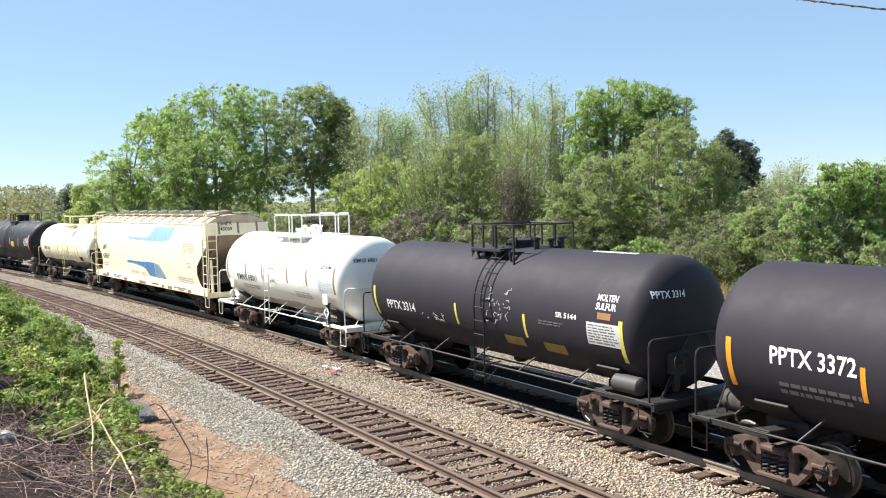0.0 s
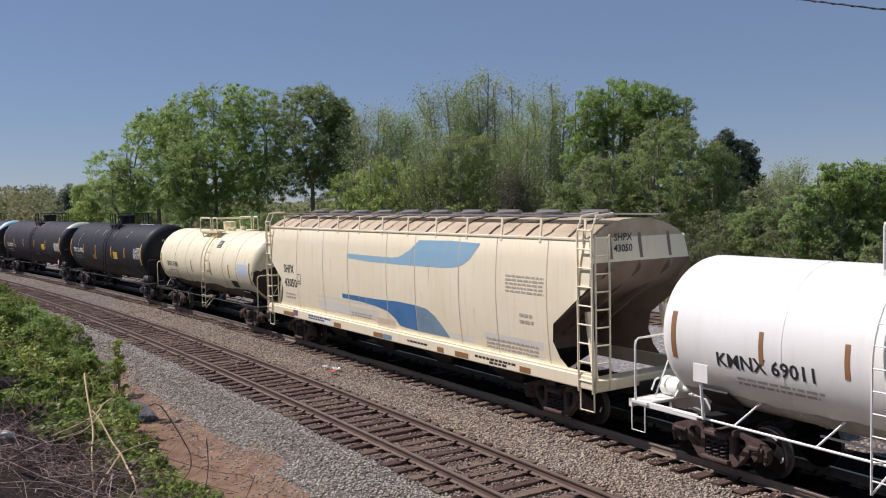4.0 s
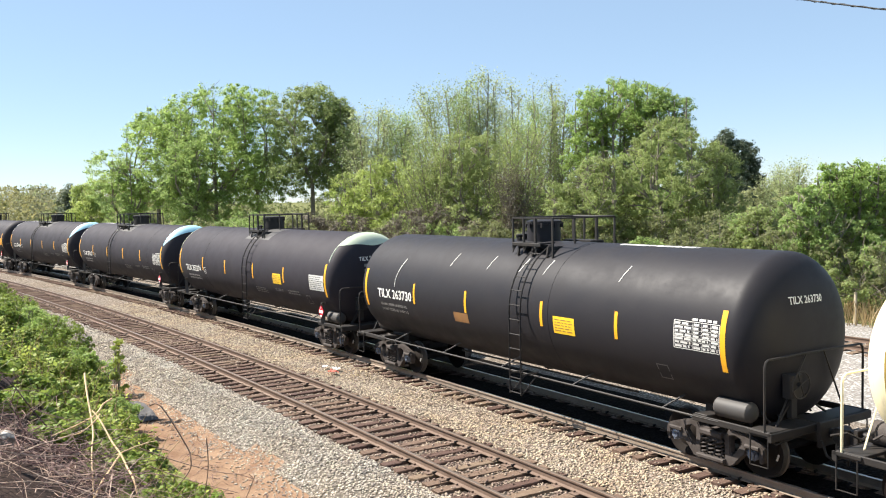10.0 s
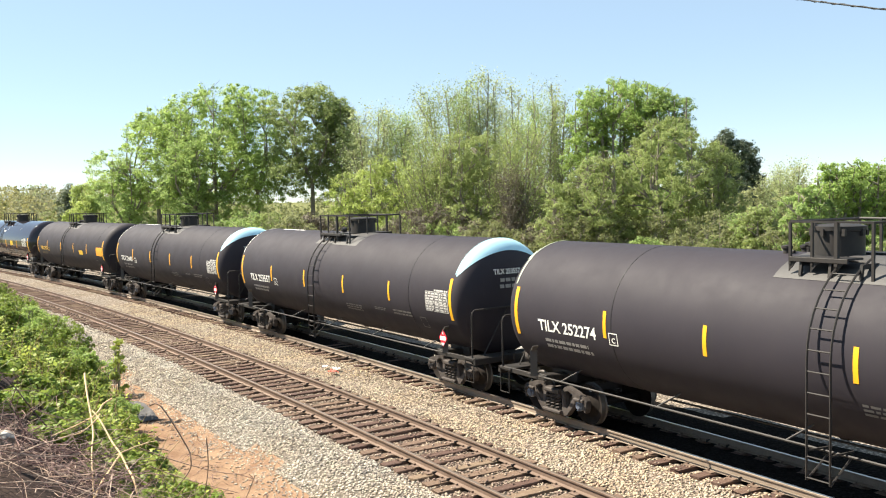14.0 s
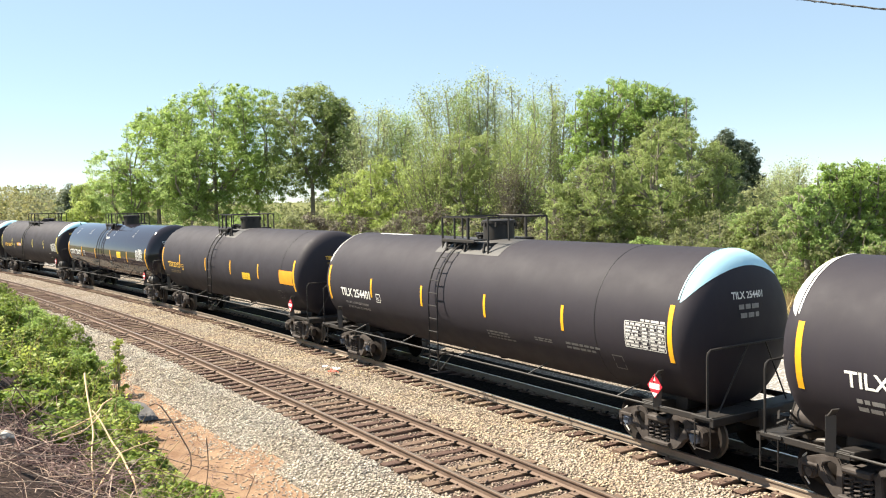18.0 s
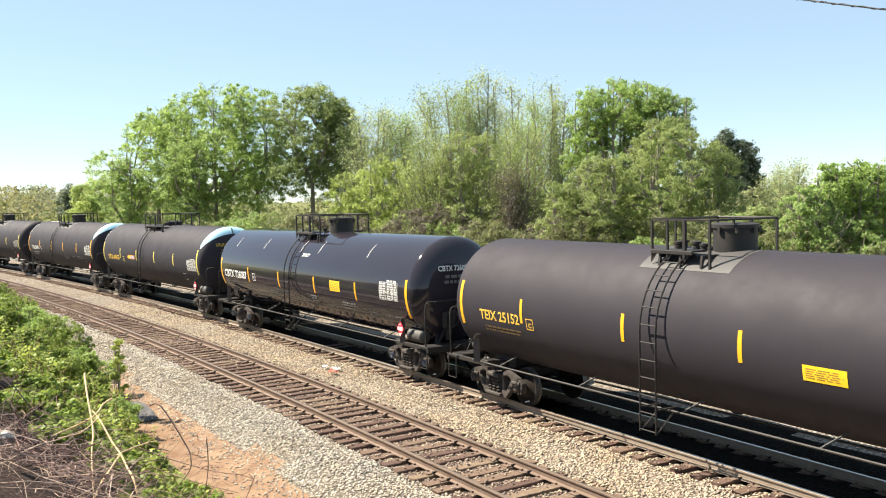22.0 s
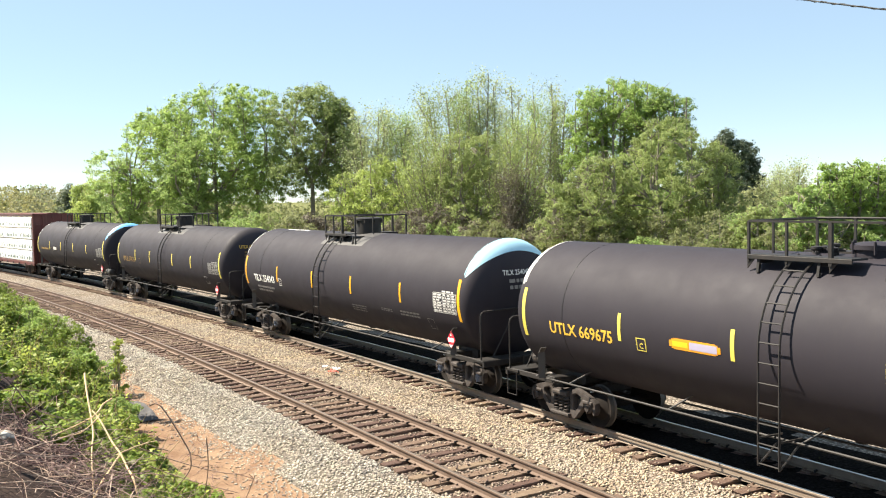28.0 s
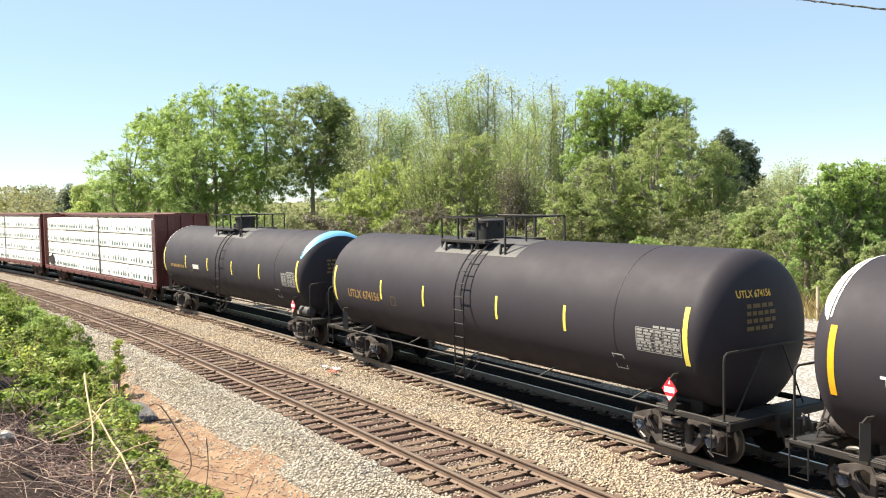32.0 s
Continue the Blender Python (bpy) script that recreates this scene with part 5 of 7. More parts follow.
        b.add([(x - 1.4, -1.2, 1.3), (x + 1.4, -1.2, 1.3), (x + 1.4, 1.2, 1.3), (x - 1.4, 1.2, 1.3), (x - 0.35, -0.5, 0.42), (x + 0.35, -0.5, 0.42), (x + 0.35, 0.5, 0.42), (x - 0.35, 0.5, 0.42)],
              [(3, 2, 1, 0), (4, 5, 6, 7), (0, 1, 5, 4), (1, 2, 6, 5), (2, 3, 7, 6), (3, 0, 4, 7)])
        part("discharge_bay", b, M_STEEL, car)
    brake_gear(car, -8.4, -1, M_STEEL, 5)
    # painted shapes and lettering
    part("painted_band", hopper_strip([(-2.34, 3.46), (0.5, 3.46), (0.9, 3.50), (1.48, 3.71), (1.92, 4.0), (3.47, 4.03), (4.79, 4.0)],
                                      [(-2.34, 3.33), (-1.03, 3.28), (0.79, 3.28), (3.2, 3.31), (3.78, 3.36), (4.1, 3.44), (4.4, 3.59), (4.79, 3.97)]), M_BLUE_PALE, car, "faded pale blue painted band")
    part("painted_band", hopper_strip([(-2.75, 2.17), (-0.49, 2.17), (0.78, 2.21), (1.76, 2.19)], [(-2.75, 2.03), (-1.48, 2.01), (-0.5, 1.95), (0.16, 1.86), (0.53, 1.69), (0.77, 1.50), (1.76, 1.46)]), M_BLUE_DEEP, car,
         "faded deep blue painted band")
    part("painted_band", hopper_strip([(1.77, 2.19), (2.32, 2.14), (2.7, 1.98), (3.01, 1.76), (3.34, 1.48)], [(1.77, 1.46), (3.34, 1.46)]), M_BLUE_GREY, car, "grimy blue grey painted band")
    for x0, x1, z0, z1, mt in ((-4.6, -0.5, 1.52, 1.98, M_REPAINT), (2.0, 4.4, 1.46, 1.62, M_REPAINT), (-0.6, 0.5, 1.36, 1.62, M_RUST_WASH), (4.9, 7.2, 1.42, 1.82, M_REPAINT)):
        part("paint_patch", hopper_patch(Geo(), x0, x1, z0, z1, 0.0025), mt, car)
    part("sill_plate", Geo().box((-4.45, -1.5515, 1.18), (1.9, 0.004, 0.2)), M_PLACARD_W, car)
    hopper_text(car, "SHPX", -7.33, -6.46, 2.72, 0.40, M_LETTER_K)
    for words, z in (("SHPX", 4.22), ("43050", 3.98)):
        vs, fs, wide = letter_verts(words, 0.22)
        part("lettering", Geo().add([(8.835, -0.86 + x * 0.55 / wide, z + y) for x, y in vs], fs), M_LETTER_K, car)
    hopper_text(car, "43050", -7.33, -6.26, 2.22, 0.40, M_LETTER_K)
    g = Geo()
    for a, b, c, d in ((-6.2, -5.9, 2.56, 2.58), (-6.2, -5.9, 2.24, 2.26), (-6.2, -6.18, 2.26, 2.56), (-5.92, -5.9, 2.26, 2.56)):
        hopper_patch(g, a, b, c, d)
    hopper_patch(g, -6.1, -6.0, 2.3, 2.36)
    part("stencil_frame", g, M_LETTER_K, car)
    rnd = random.Random(3)
    for x0, x1, z0, z1, rows, mt in ((-7.3, -6.5, 1.68, 1.92, 2, M_FADE_K), (-2.2, -0.9, 1.52, 1.68, 2, M_FADE_K), (5.9, 7.3, 2.9, 3.35, 5, M_FADE_K), (5.0, 7.0, 1.45, 1.75, 3, M_FADE_K),
                                     (6.4, 6.9, 2.2, 2.5, 2, M_FADE_K)):
        w = Geo()
        h = (z1 - z0) / rows
        for i in range(rows):
            x = x0
            while x < x1:
                L = rnd.uniform(0.06, 0.2)
                hopper_patch(w, x, min(x + L, x1), z0 + i * h, z0 + i * h + h * 0.5)
                x += L + 0.04
        part("small_writing", w, mt, car)["kind"] = "stuff"
    for x, wd, mt in ((-7.0, 0.9, M_TAPE_DIRTY), (-3.1, 0.5, M_TAPE_DIRTY), (-0.4, 0.55, M_TAPE_DIRTY), (0.15, 0.5, M_BLUE_GREY), (3.0, 0.3, M_TAPE_DIRTY), (4.0, 0.6, M_TAPE_DIRTY), (6.6, 0.4, M_TAPE_DIRTY)):
        part("sill_plate", Geo().box((x, -1.553, 1.12), (wd, 0.008, 0.13)), mt, car)
    w = Geo()
    for x0, x1, z in ((-5.3, -3.6, 1.22), (-5.3, -4.1, 1.14), (1.3, 2.2, 1.16), (4.6, 6.2, 1.18), (5.2, 5.9, 1.10)):
        x = x0
        while x < x1:
            L = rnd.uniform(0.08, 0.2)
            w.box((x + L / 2, -1.552, z), (L, 0.006, 0.055))
            x += L + 0.04
    part("small_writing", w, M_LETTER_K, car)["kind"] = "stuff"
    part("sill_plate", Geo().box((-6.4, -1.553, 1.2), (0.35, 0.01, 0.2)), M_PURPLE, car)
    return car


M_HOPPER_SEAM = material("rust_stained_seam", (0.7, 0.58, 0.42), 0.7, second=(0.55, 0.42, 0.27), scale=3, amount=0.7)
M_HOPPER_END = material("rusty_brown_slope_sheet", (0.2, 0.14, 0.105), 0.8, second=(0.32, 0.25, 0.18), scale=1.4, amount=0.7, grain=0.3)
M_GALV = material("galvanised_grating", (0.3, 0.29, 0.28), 0.55, metal=0.4, second=(0.2, 0.15, 0.11), scale=4, amount=0.6)
M_FADE_K = material("worn_dark_lettering", (0.46, 0.40, 0.32), 0.6)
# dried spill colour that also holds the tank's own shade
M_SPILL_SHADE = material("spill_with_painted_shade", (0.035, 0.022, 0.017), 0.55, second=(0.09, 0.062, 0.043), scale=2.2, amount=0.7, grain=0.3)
M_REPAINT = material("greyed_repaint", (0.76, 0.72, 0.62), 0.5, second=(0.68, 0.62, 0.5), scale=1.0, amount=0.5)
M_RUST_WASH = material("rusty_wash", (0.66, 0.5, 0.34), 0.7, second=(0.76, 0.64, 0.48), scale=3, amount=0.6)
M_RUST_RUN = material("rust_run", (0.78, 0.62, 0.4), 0.7, second=(0.84, 0.72, 0.52), scale=6, amount=0.7)
M_PURPLE = material("violet_sticker", (0.17, 0.1, 0.2), 0.6, second=(0.3, 0.2, 0.3), scale=9, amount=0.6)


# ---- the centre-beam flat car and its load ----
def centerbeam_car(centre):
    car = thing("centerbeam_car", "maroon centre-beam flat car loaded with wrapped lumber", "flat car", group="cars of the freight train")
    CARS.append((car, centre, 8.6))
    half = 11.2
    d = Geo().box((0, 0, 0.98), (2 * half, 2.9, 0.10), chamfer=0.02)
    for sy in (-1, 1):
        d.box((0, sy * 1.42, 0.93), (2 * half, 0.08, 0.24), chamfer=0.015)
    part("deck", d, M_MAROON, car)
    c = Geo()
    c.box((0, 0, 0.8), (2 * half, 0.5, 0.4), chamfer=0.03)
    part("centre_sill", c, M_STEEL, car)
    b = Geo()
    b.box((0, 0, 4.62), (2 * half, 0.75, 0.10), chamfer=0.02)
    b.bar((-half, 0, 4.5), (half, 0, 4.5), 0.3, 0.2)
    for i in range(15):
        b.bar((-half + 0.4 + i * (2 * half - 0.8) / 14, 0, 1.0), (-half + 0.4 + i * (2 * half - 0.8) / 14, 0, 4.5), 0.12, 0.14)
    part("centre_beam", b, M_MAROON, car)
    for sgn in (-1, 1):
        e = Geo().box((sgn * (half - 0.08), 0, 2.8), (0.12, 2.9, 3.6), chamfer=0.02)
        bh = part("bulkhead", e, M_MAROON, car, "ribbed maroon end bulkhead")
        for y in (-1.4, -0.7, 0, 0.7, 1.4):
            part("rib", Geo().bar((sgn * (half + 0.02), y, 1.0), (sgn * (half + 0.02), y, 4.6), 0.12, 0.12), M_MAROON, bh)
        for z in (1.8, 2.8, 3.8, 4.58):
            part("rail", Geo().bar((sgn * (half + 0.03), -1.45, z), (sgn * (half + 0.03), 1.45, z), 0.1, 0.1), M_MAROON, bh)
        st = Geo()
        stepped(st, sgn * (half - 0.3), -1.45, 0.9, 0.45, 0.4)
        part("sill_step", st, M_STEEL, car)
        coupler(car, sgn * (half + 0.35), sgn, M_STEEL)
        truck(car, sgn * 8.6, rusty=True)
    w = Geo()
    for i in range(14):
        w.box((-half + 1.0 + i * 1.6, -1.46, 0.86), (0.18, 0.08, 0.14))
    part("winch", w, M_STEEL, car)
    part("post", Geo().bar((1.5, -1.40, 1.03), (1.5, -1.40, 4.4), 0.06, 0.1), M_GALV, car)
    # the load: four tiers of packs, fore and aft
    for x0, x1 in ((-10.5, 1.42), (1.58, 10.55)):
        st = thing("lumber_stack", "white plastic-wrapped lumber packs strapped on the flat car", "lumber stack", group="lumber on the flat cars")
        RIDERS.append((st, car))
        n = max(1, round((x1 - x0) / 4.4))
        rnd = random.Random(int(x0 * 7 + centre))
        for tier in range(4):
            z0 = 1.06 + tier * 0.835
            for i in range(n):
                a, b2 = x0 + (x1 - x0) * i / n, x0 + (x1 - x0) * (i + 1) / n
                dy = rnd.uniform(-0.02, 0.02)
                g = Geo().box(((a + b2) / 2, -0.78 + dy, z0 + 0.40), (b2 - a - 0.03, 1.2, 0.78), chamfer=0.035)
                pk = part("pack", g, M_WRAP, st, bevel=0.012)
                mk = Geo()
                yy = -1.385 + dy
                m = 10
                for j in range(m):
                    x = a + (b2 - a) * (j + 0.5) / m
                    x += rnd.uniform(-0.05, 0.05)
                    if rnd.random() < 0.8:
                        mk.box((x, yy, z0 + 0.25), (rnd.uniform(0.18, 0.28), 0.006, rnd.uniform(0.13, 0.2)))
                    if rnd.random() < 0.6:
                        mk.box((x, yy, z0 + 0.39), (rnd.uniform(0.06, 0.12), 0.006, rnd.uniform(0.08, 0.14)))
                for q in range(5):
                    x = a + (b2 - a) * rnd.random() * 0.85
                    mk.box((min(x + 0.15, b2 - 0.3), yy, z0 + rnd.choice((0.10, 0.13, 0.6))), (rnd.uniform(0.15, 0.5), 0.006, 0.022))
                part("wrap_print", mk, M_WRAP_MARK, pk)["kind"] = "stuff"
                for x in (a + 0.6, (a + b2) / 2, b2 - 0.6):
                    part("dunnage", Geo().bar((x, -1.36, z0 - 0.018), (x, -0.2, z0 - 0.018), 0.09, 0.036), M_LUMBER, pk)
        if x0 < 0 and centre > -270:
            t = Geo()
            for j in range(7):
                t.add([(x0 + 0.15 + rnd.random() * 1.6, -1.392 - 0.01 * j, 1.1 + rnd.random() * 0.95) for _ in range(4)], [(0, 1, 2, 3)])
            part("torn_wrap", t, M_STEEL, st, "torn dark wrap")["kind"] = "stuff"
    return car


RIDERS = []     # (thing, the car it rides on)


# ---- the train, from the front ----
S4 = (-4.45, -1.6, 1.3, 4.2)
WHITE_CAP = (0.3, False, M_CAP_SHADED, "white painted top of the tank head, shade painted pale blue", False)
c = tank_car("dull black tank car with white lettering", -7.3, 5.3, trucks=4.5, couple=6.5, stripes=(-2.62, 0.5, 2.6), stripe_mat=M_ORANGE, stripe_z=2.15, rusty=True, plat=(-0.67, 1.1), housing=("low", 0.2),
             rail_top=4.45, seed=1, tank_r=1.43, tank_z=2.42)
side_text(c, "PPTX 3372", -4.34, -2.72, 2.38, 0.42, M_LETTER_W)
small_writing(c, -4.2, -2.6, 1.72, 1.98, 2, M_FADE, 1)
c = tank_car("dull black tank car lettered molten sulfur", -20.4, 5.35, trucks=4.6, couple=6.5, stripes=(-0.85, 2.05), stripe_mat=M_YELLOW_PALE, stripe_z=2.12, rusty=True, plat=(-0.67, 1.1), ladder_x=0.42,
             housing=("low", 0.2), rail_top=4.44, seed=2, tank_r=1.43, tank_z=2.42)
side_text(c, "PPTX 3314", -4.55, -2.95, 2.06, 0.36, M_LETTER_W)
side_text(c, "MOLTEN", 4.47, 5.08, 2.98, 0.2, M_LETTER_W)
side_text(c, "SULFUR", 4.47, 5.08, 2.8, 0.2, M_LETTER_W)
part("hazard_mark", patch(Geo(), 4.55, 4.95, 2.54, 2.68), M_TAPE_DIRTY, c)
side_text(c, "SR 5144", 3.2, 3.9, 2.5, 0.16, M_LETTER_W)
data_panel(c, 4.22, 5.22, 1.98, 2.46, M_LABEL, 2)
small_writing(c, 2.6, 3.5, 2.22, 2.34, 2, M_FADE, 3)
for x in (1.1, 2.6):
    part("paint_patch", patch(Geo(), x, x + 0.75, 1.58, 1.8), M_YELLOW_GRIMY, c)
g = Geo()
rnd = random.Random(12)
for i in range(46):
    low = i >= 34
    x, z = (-2.6 + rnd.random() * 1.1, 1.8 + rnd.random() * 0.22) if low else (0.55 + rnd.random() * 0.95, 2.0 + rnd.random() * 0.95)
    dx, dz, pts = rnd.uniform(-0.12, 0.12), rnd.uniform(-0.12, 0.16), []
    for k in range(5):
        pts.append(on_tank(x, z, 0.004))
        x, z = x + dx * 0.5, z + dz * 0.5
        dx, dz = dx * 0.5 + rnd.uniform(-0.07, 0.07), dz * 0.5 + rnd.uniform(-0.07, 0.07)
    g.tube(pts, 0.008, 4)
part("scrawl", g, M_LABEL, c, "worn pale scrawled paint")["kind"] = "stuff"
ridge_line(c, 3.1, 4.5)
head_text(c, "PPTX 3314", -1.05, -0.29, 3.1, 0.204, M_LETTER_W, 5.35, 0.6)
c = tank_car("white tank car with black lettering and white ladder", -33.13, 4.9, paint=M_WHITE, steel=M_WHITE, trucks=4.08, couple=6.25, stripes=(-2.8, -1.18, 1.12, 2.73), stripe_mat=M_TAPE_DIRTY, stripe_z=2.47,
             ladder_x=-0.47, plat=(-0.88, 1.52), plat_style="hoops", housing=("low", -0.1), seams=(2.47, -2.4), rusty=True, hazard="white", plat_x=(-5.75, 5.4), seed=3, reservoir=False, rail_top=4.65, tank_r=1.44, tank_z=2.46, bulge=2.7, brake_stand=False)
for x in (-4.05, 4.35):
    h = part("placard_holder", Geo().bar((x, -1.46, 1.0), (x - 0.03, -1.50, 1.75), 0.09, 0.04), M_WHITE, c)
    part("blank_panel", Geo().box((x, -1.53, 1.86), (0.34, 0.02, 0.34), chamfer=0.005), M_WHITE, h)
side_text(c, "KMNX 69011", -3.8, -1.77, 2.14, 0.36, M_LETTER_K)
side_text(c, "CLAY SLURRY", 3.72, 4.66, 2.9, 0.18, M_LETTER_K)
data_panel(c, 3.62, 4.68, 2.08, 2.66, M_FADE_B, 4, ruled=True)
small_writing(c, -3.4, -1.4, 1.72, 1.9, 2, M_FADE_K, 5)
small_writing(c, 1.6, 3.0, 1.7, 1.95, 3, M_FADE_K, 6)
head_text(c, "KMNX 69011", -0.95, -0.15, 3.15, 0.187, M_LETTER_K, 4.9, 0.6)
manway(c, M_WHITE, 0.62, 0.0, TANK["z"] + TANK["r"], 0.21, 0.36, "dome")
white_car = c
hopper_car("weathered cream covered hopper with faded blue bands", -48.9)
c = tank_car("cream tank car, dark underneath with spill and painted shade", -65.2, 5.55, paint=M_CREAM, steel=M_STEEL, trucks=4.6, couple=7.0, stripes=(-1.22, 1.17, 3.26), reservoir=False, brake_stand=False, stripe_mat=M_YELLOW_GRIMY, stripe_z=2.28,
             ladder_x=0.66, plat=(-1.1, 0.96), plat_style="hoops", housing=("drum", 0.0), seams=(-3.4, -1.9, 2.6, 4.1), rusty=True, seed=4, rail_top=4.48, deck=M_CREAM, tank_r=1.44, tank_z=2.46, bulge=2.9, rails=M_CREAM)


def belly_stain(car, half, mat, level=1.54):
    """Dark spill, soot and painted underside shade along the belly, upper edge ragged."""
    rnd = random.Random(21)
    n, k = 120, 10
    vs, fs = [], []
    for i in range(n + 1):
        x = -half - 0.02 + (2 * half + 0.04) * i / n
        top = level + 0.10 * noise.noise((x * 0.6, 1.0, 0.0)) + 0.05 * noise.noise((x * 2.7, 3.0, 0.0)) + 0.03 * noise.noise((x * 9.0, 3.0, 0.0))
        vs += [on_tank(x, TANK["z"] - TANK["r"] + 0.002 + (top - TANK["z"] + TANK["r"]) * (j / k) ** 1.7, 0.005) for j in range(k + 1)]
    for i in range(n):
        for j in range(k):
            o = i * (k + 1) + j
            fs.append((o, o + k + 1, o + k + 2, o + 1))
    part("belly_stain", Geo().add(vs, fs), mat, car, "dark ragged band along the belly, grime with shade painted in", smooth=True)


belly_stain(c, 5.55, M_SPILL_SHADE)
M_GRIME = material("sooty_grime", (0.38, 0.35, 0.31), 0.7, second=(0.6, 0.57, 0.51), scale=1.8, amount=0.8, streak=(0.2, 0.18, 0.16), streak_amount=0.6)
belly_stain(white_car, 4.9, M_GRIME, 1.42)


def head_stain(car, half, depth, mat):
    """Soot and spill on the forward head, its shade painted in, humped in the middle."""
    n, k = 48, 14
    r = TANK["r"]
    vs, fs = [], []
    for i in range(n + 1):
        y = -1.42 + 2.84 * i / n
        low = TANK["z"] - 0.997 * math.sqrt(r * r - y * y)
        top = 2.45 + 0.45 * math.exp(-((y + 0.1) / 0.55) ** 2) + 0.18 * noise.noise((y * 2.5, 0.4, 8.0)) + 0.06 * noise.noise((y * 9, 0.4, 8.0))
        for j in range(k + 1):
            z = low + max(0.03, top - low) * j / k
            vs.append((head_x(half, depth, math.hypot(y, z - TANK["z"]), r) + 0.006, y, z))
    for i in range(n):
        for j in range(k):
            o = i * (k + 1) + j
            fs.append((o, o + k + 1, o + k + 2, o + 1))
    part("head_stain", Geo().add(vs, fs), mat, car, "dark soot on the tank head with its shade painted in", smooth=True)


head_stain(c, 5.55, 0.6, M_SPILL_SHADE)
head_text(c, "ENGX 15160", -0.85, -0.04, 3.05, 0.170, M_LETTER_K, 5.55, 0.6)
side_text(c, "ENGX 15160", -4.55, -3.1, 2.27, 0.3, M_LETTER_K)
data_panel(c, 4.23, 5.3, 2.12, 2.66, M_LABEL_B, 7, bar_mat=M_FADE_B)
data_panel(c, 1.5, 2.0, 3.2, 3.5, M_LETTER_K, 8, 4, M_LABEL)
part("paint_patch", patch(Geo(), 3.3, 3.95, 1.62, 1.9), M_STEEL, c)
small_writing(c, -4.4, -3.0, 1.92, 2.02, 1, M_FADE_K, 9)
c = tank_car("semi-gloss black tank car with yellow tape stripes", -80.3, 6.85, paint=M_SEMI, trucks=6.1, couple=8.05, stripes=(-3.91, -1.37, 1.68, 4.07), ladder_x=0.87, stripe_z=2.5, plat=(-0.1, 1.4), seams=(1.9,), seed=6,
             blue=True)
side_text(c, "TILX 263730", -6.0, -4.05, 2.38, 0.36, M_LETTER_W)
data_panel(c, 5.62, 6.68, 2.27, 2.78, M_LABEL, 10, ruled=True)
ridge_line(c, 2.8, 5.0)
yellow_panel(c, 2.1, 2.8, 2.12, 2.5)
part("paint_patch", patch(Geo(), -1.95, -1.3, 1.95, 2.2), M_TAPE_DIRTY, c)
frame_mark(c, 5.2, 1.72, 0.3, M_FADE)
load_lines(c, -5.9, "LD LMT 189800 LB 85900 KG", "LT WT 73500 LB 33400 KG", 2.07)
pts = [(-5.0, 2.62), (-4.98, 2.82), (-4.93, 3.0), (-4.84, 3.2), (-4.72, 3.42)]
part("scratch", Geo().tube([on_tank(x, z, 0.004) for x, z in pts], 0.014, 4, 0.02), M_LABEL, c, "long pale scratch in the paint")
for x in (-2.4, -0.75, 0.55, 1.45, 3.9):
    part("paint_tick", Geo().tube([on_tank(x, 3.35, 0.004), on_tank(x + 0.05, 3.5, 0.004), on_tank(x + 0.1, 3.66, 0.004)], 0.012, 4), M_LABEL, c)
head_text(c, "TILX 263730", -0.60, 0.29, 3.2, 0.187, M_LETTER_W, 6.85, 0.6)
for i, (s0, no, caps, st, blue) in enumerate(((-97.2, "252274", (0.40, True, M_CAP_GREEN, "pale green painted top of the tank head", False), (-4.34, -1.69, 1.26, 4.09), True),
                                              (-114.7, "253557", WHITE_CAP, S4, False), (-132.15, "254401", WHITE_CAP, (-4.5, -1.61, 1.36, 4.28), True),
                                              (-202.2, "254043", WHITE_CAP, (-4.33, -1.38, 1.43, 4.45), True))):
    c = tank_car("long dull black tank car with orange tape stripes", s0, 7.48, caps=caps, stripes=st, seams=(-4.15,) if i == 0 else (-5.9,) if i == 3 else (5.3,), brake_stand=i == 0, ladder_x=0.72 if i == 0 else -0.8, plat=(-0.35, 1.15) if i == 0 else (-1.39, 0.74), hazard="red", worn=0.5, seed=20 + i, reservoir=i == 0, blue=blue,
                 housing=("housing", -0.1))
    side_text(c, "TILX " + no, -6.55, -4.62, 2.23, 0.36, M_LETTER_W)
    if i == 0:
        yellow_panel(c, 3.15, 3.86, 2.12, 2.5)
    data_panel(c, 6.2, 7.27, 2.11, 2.63, M_LABEL, 30 + i, ruled=i > 0)
    frame_mark(c, -4.1, 2.2, 0.26, M_LETTER_W, "C")
    frame_mark(c, 5.85, 1.72, 0.3, M_FADE)
    if i == 2:
        load_lines(c, -6.35, "LD LMT 210600 LB 95600 KG", "LT WT 75200 LB 34100 KG", 1.92)
    else:
        small_writing(c, -6.4, -4.8, 1.72, 1.98, 2, M_FADE_W, 40 + i)
    if i > 0:
        ridge_line(c, -6.3, -4.4)
    small_writing(c, 1.3, 2.4, 1.68, 1.9, 3, M_FADE, 50 + i)
    small_writing(c, 3.2, 3.95, 1.85, 1.95, 2, M_FADE, 60 + i)
    small_writing(c, 4.3, 5.4, 1.8, 1.98, 2, M_FADE, 70 + i)
    head_text(c, "TILX " + no, -0.60, 0.25, 3.18, 0.187, M_LETTER_W, 7.48, 0.6)
    part("head_writing", head_bars(Geo(), -0.45, 0.20, 2.72, 3.05, 2, 80 + i, 7.48, 0.6), M_FADE_W, c)["kind"] = "stuff"
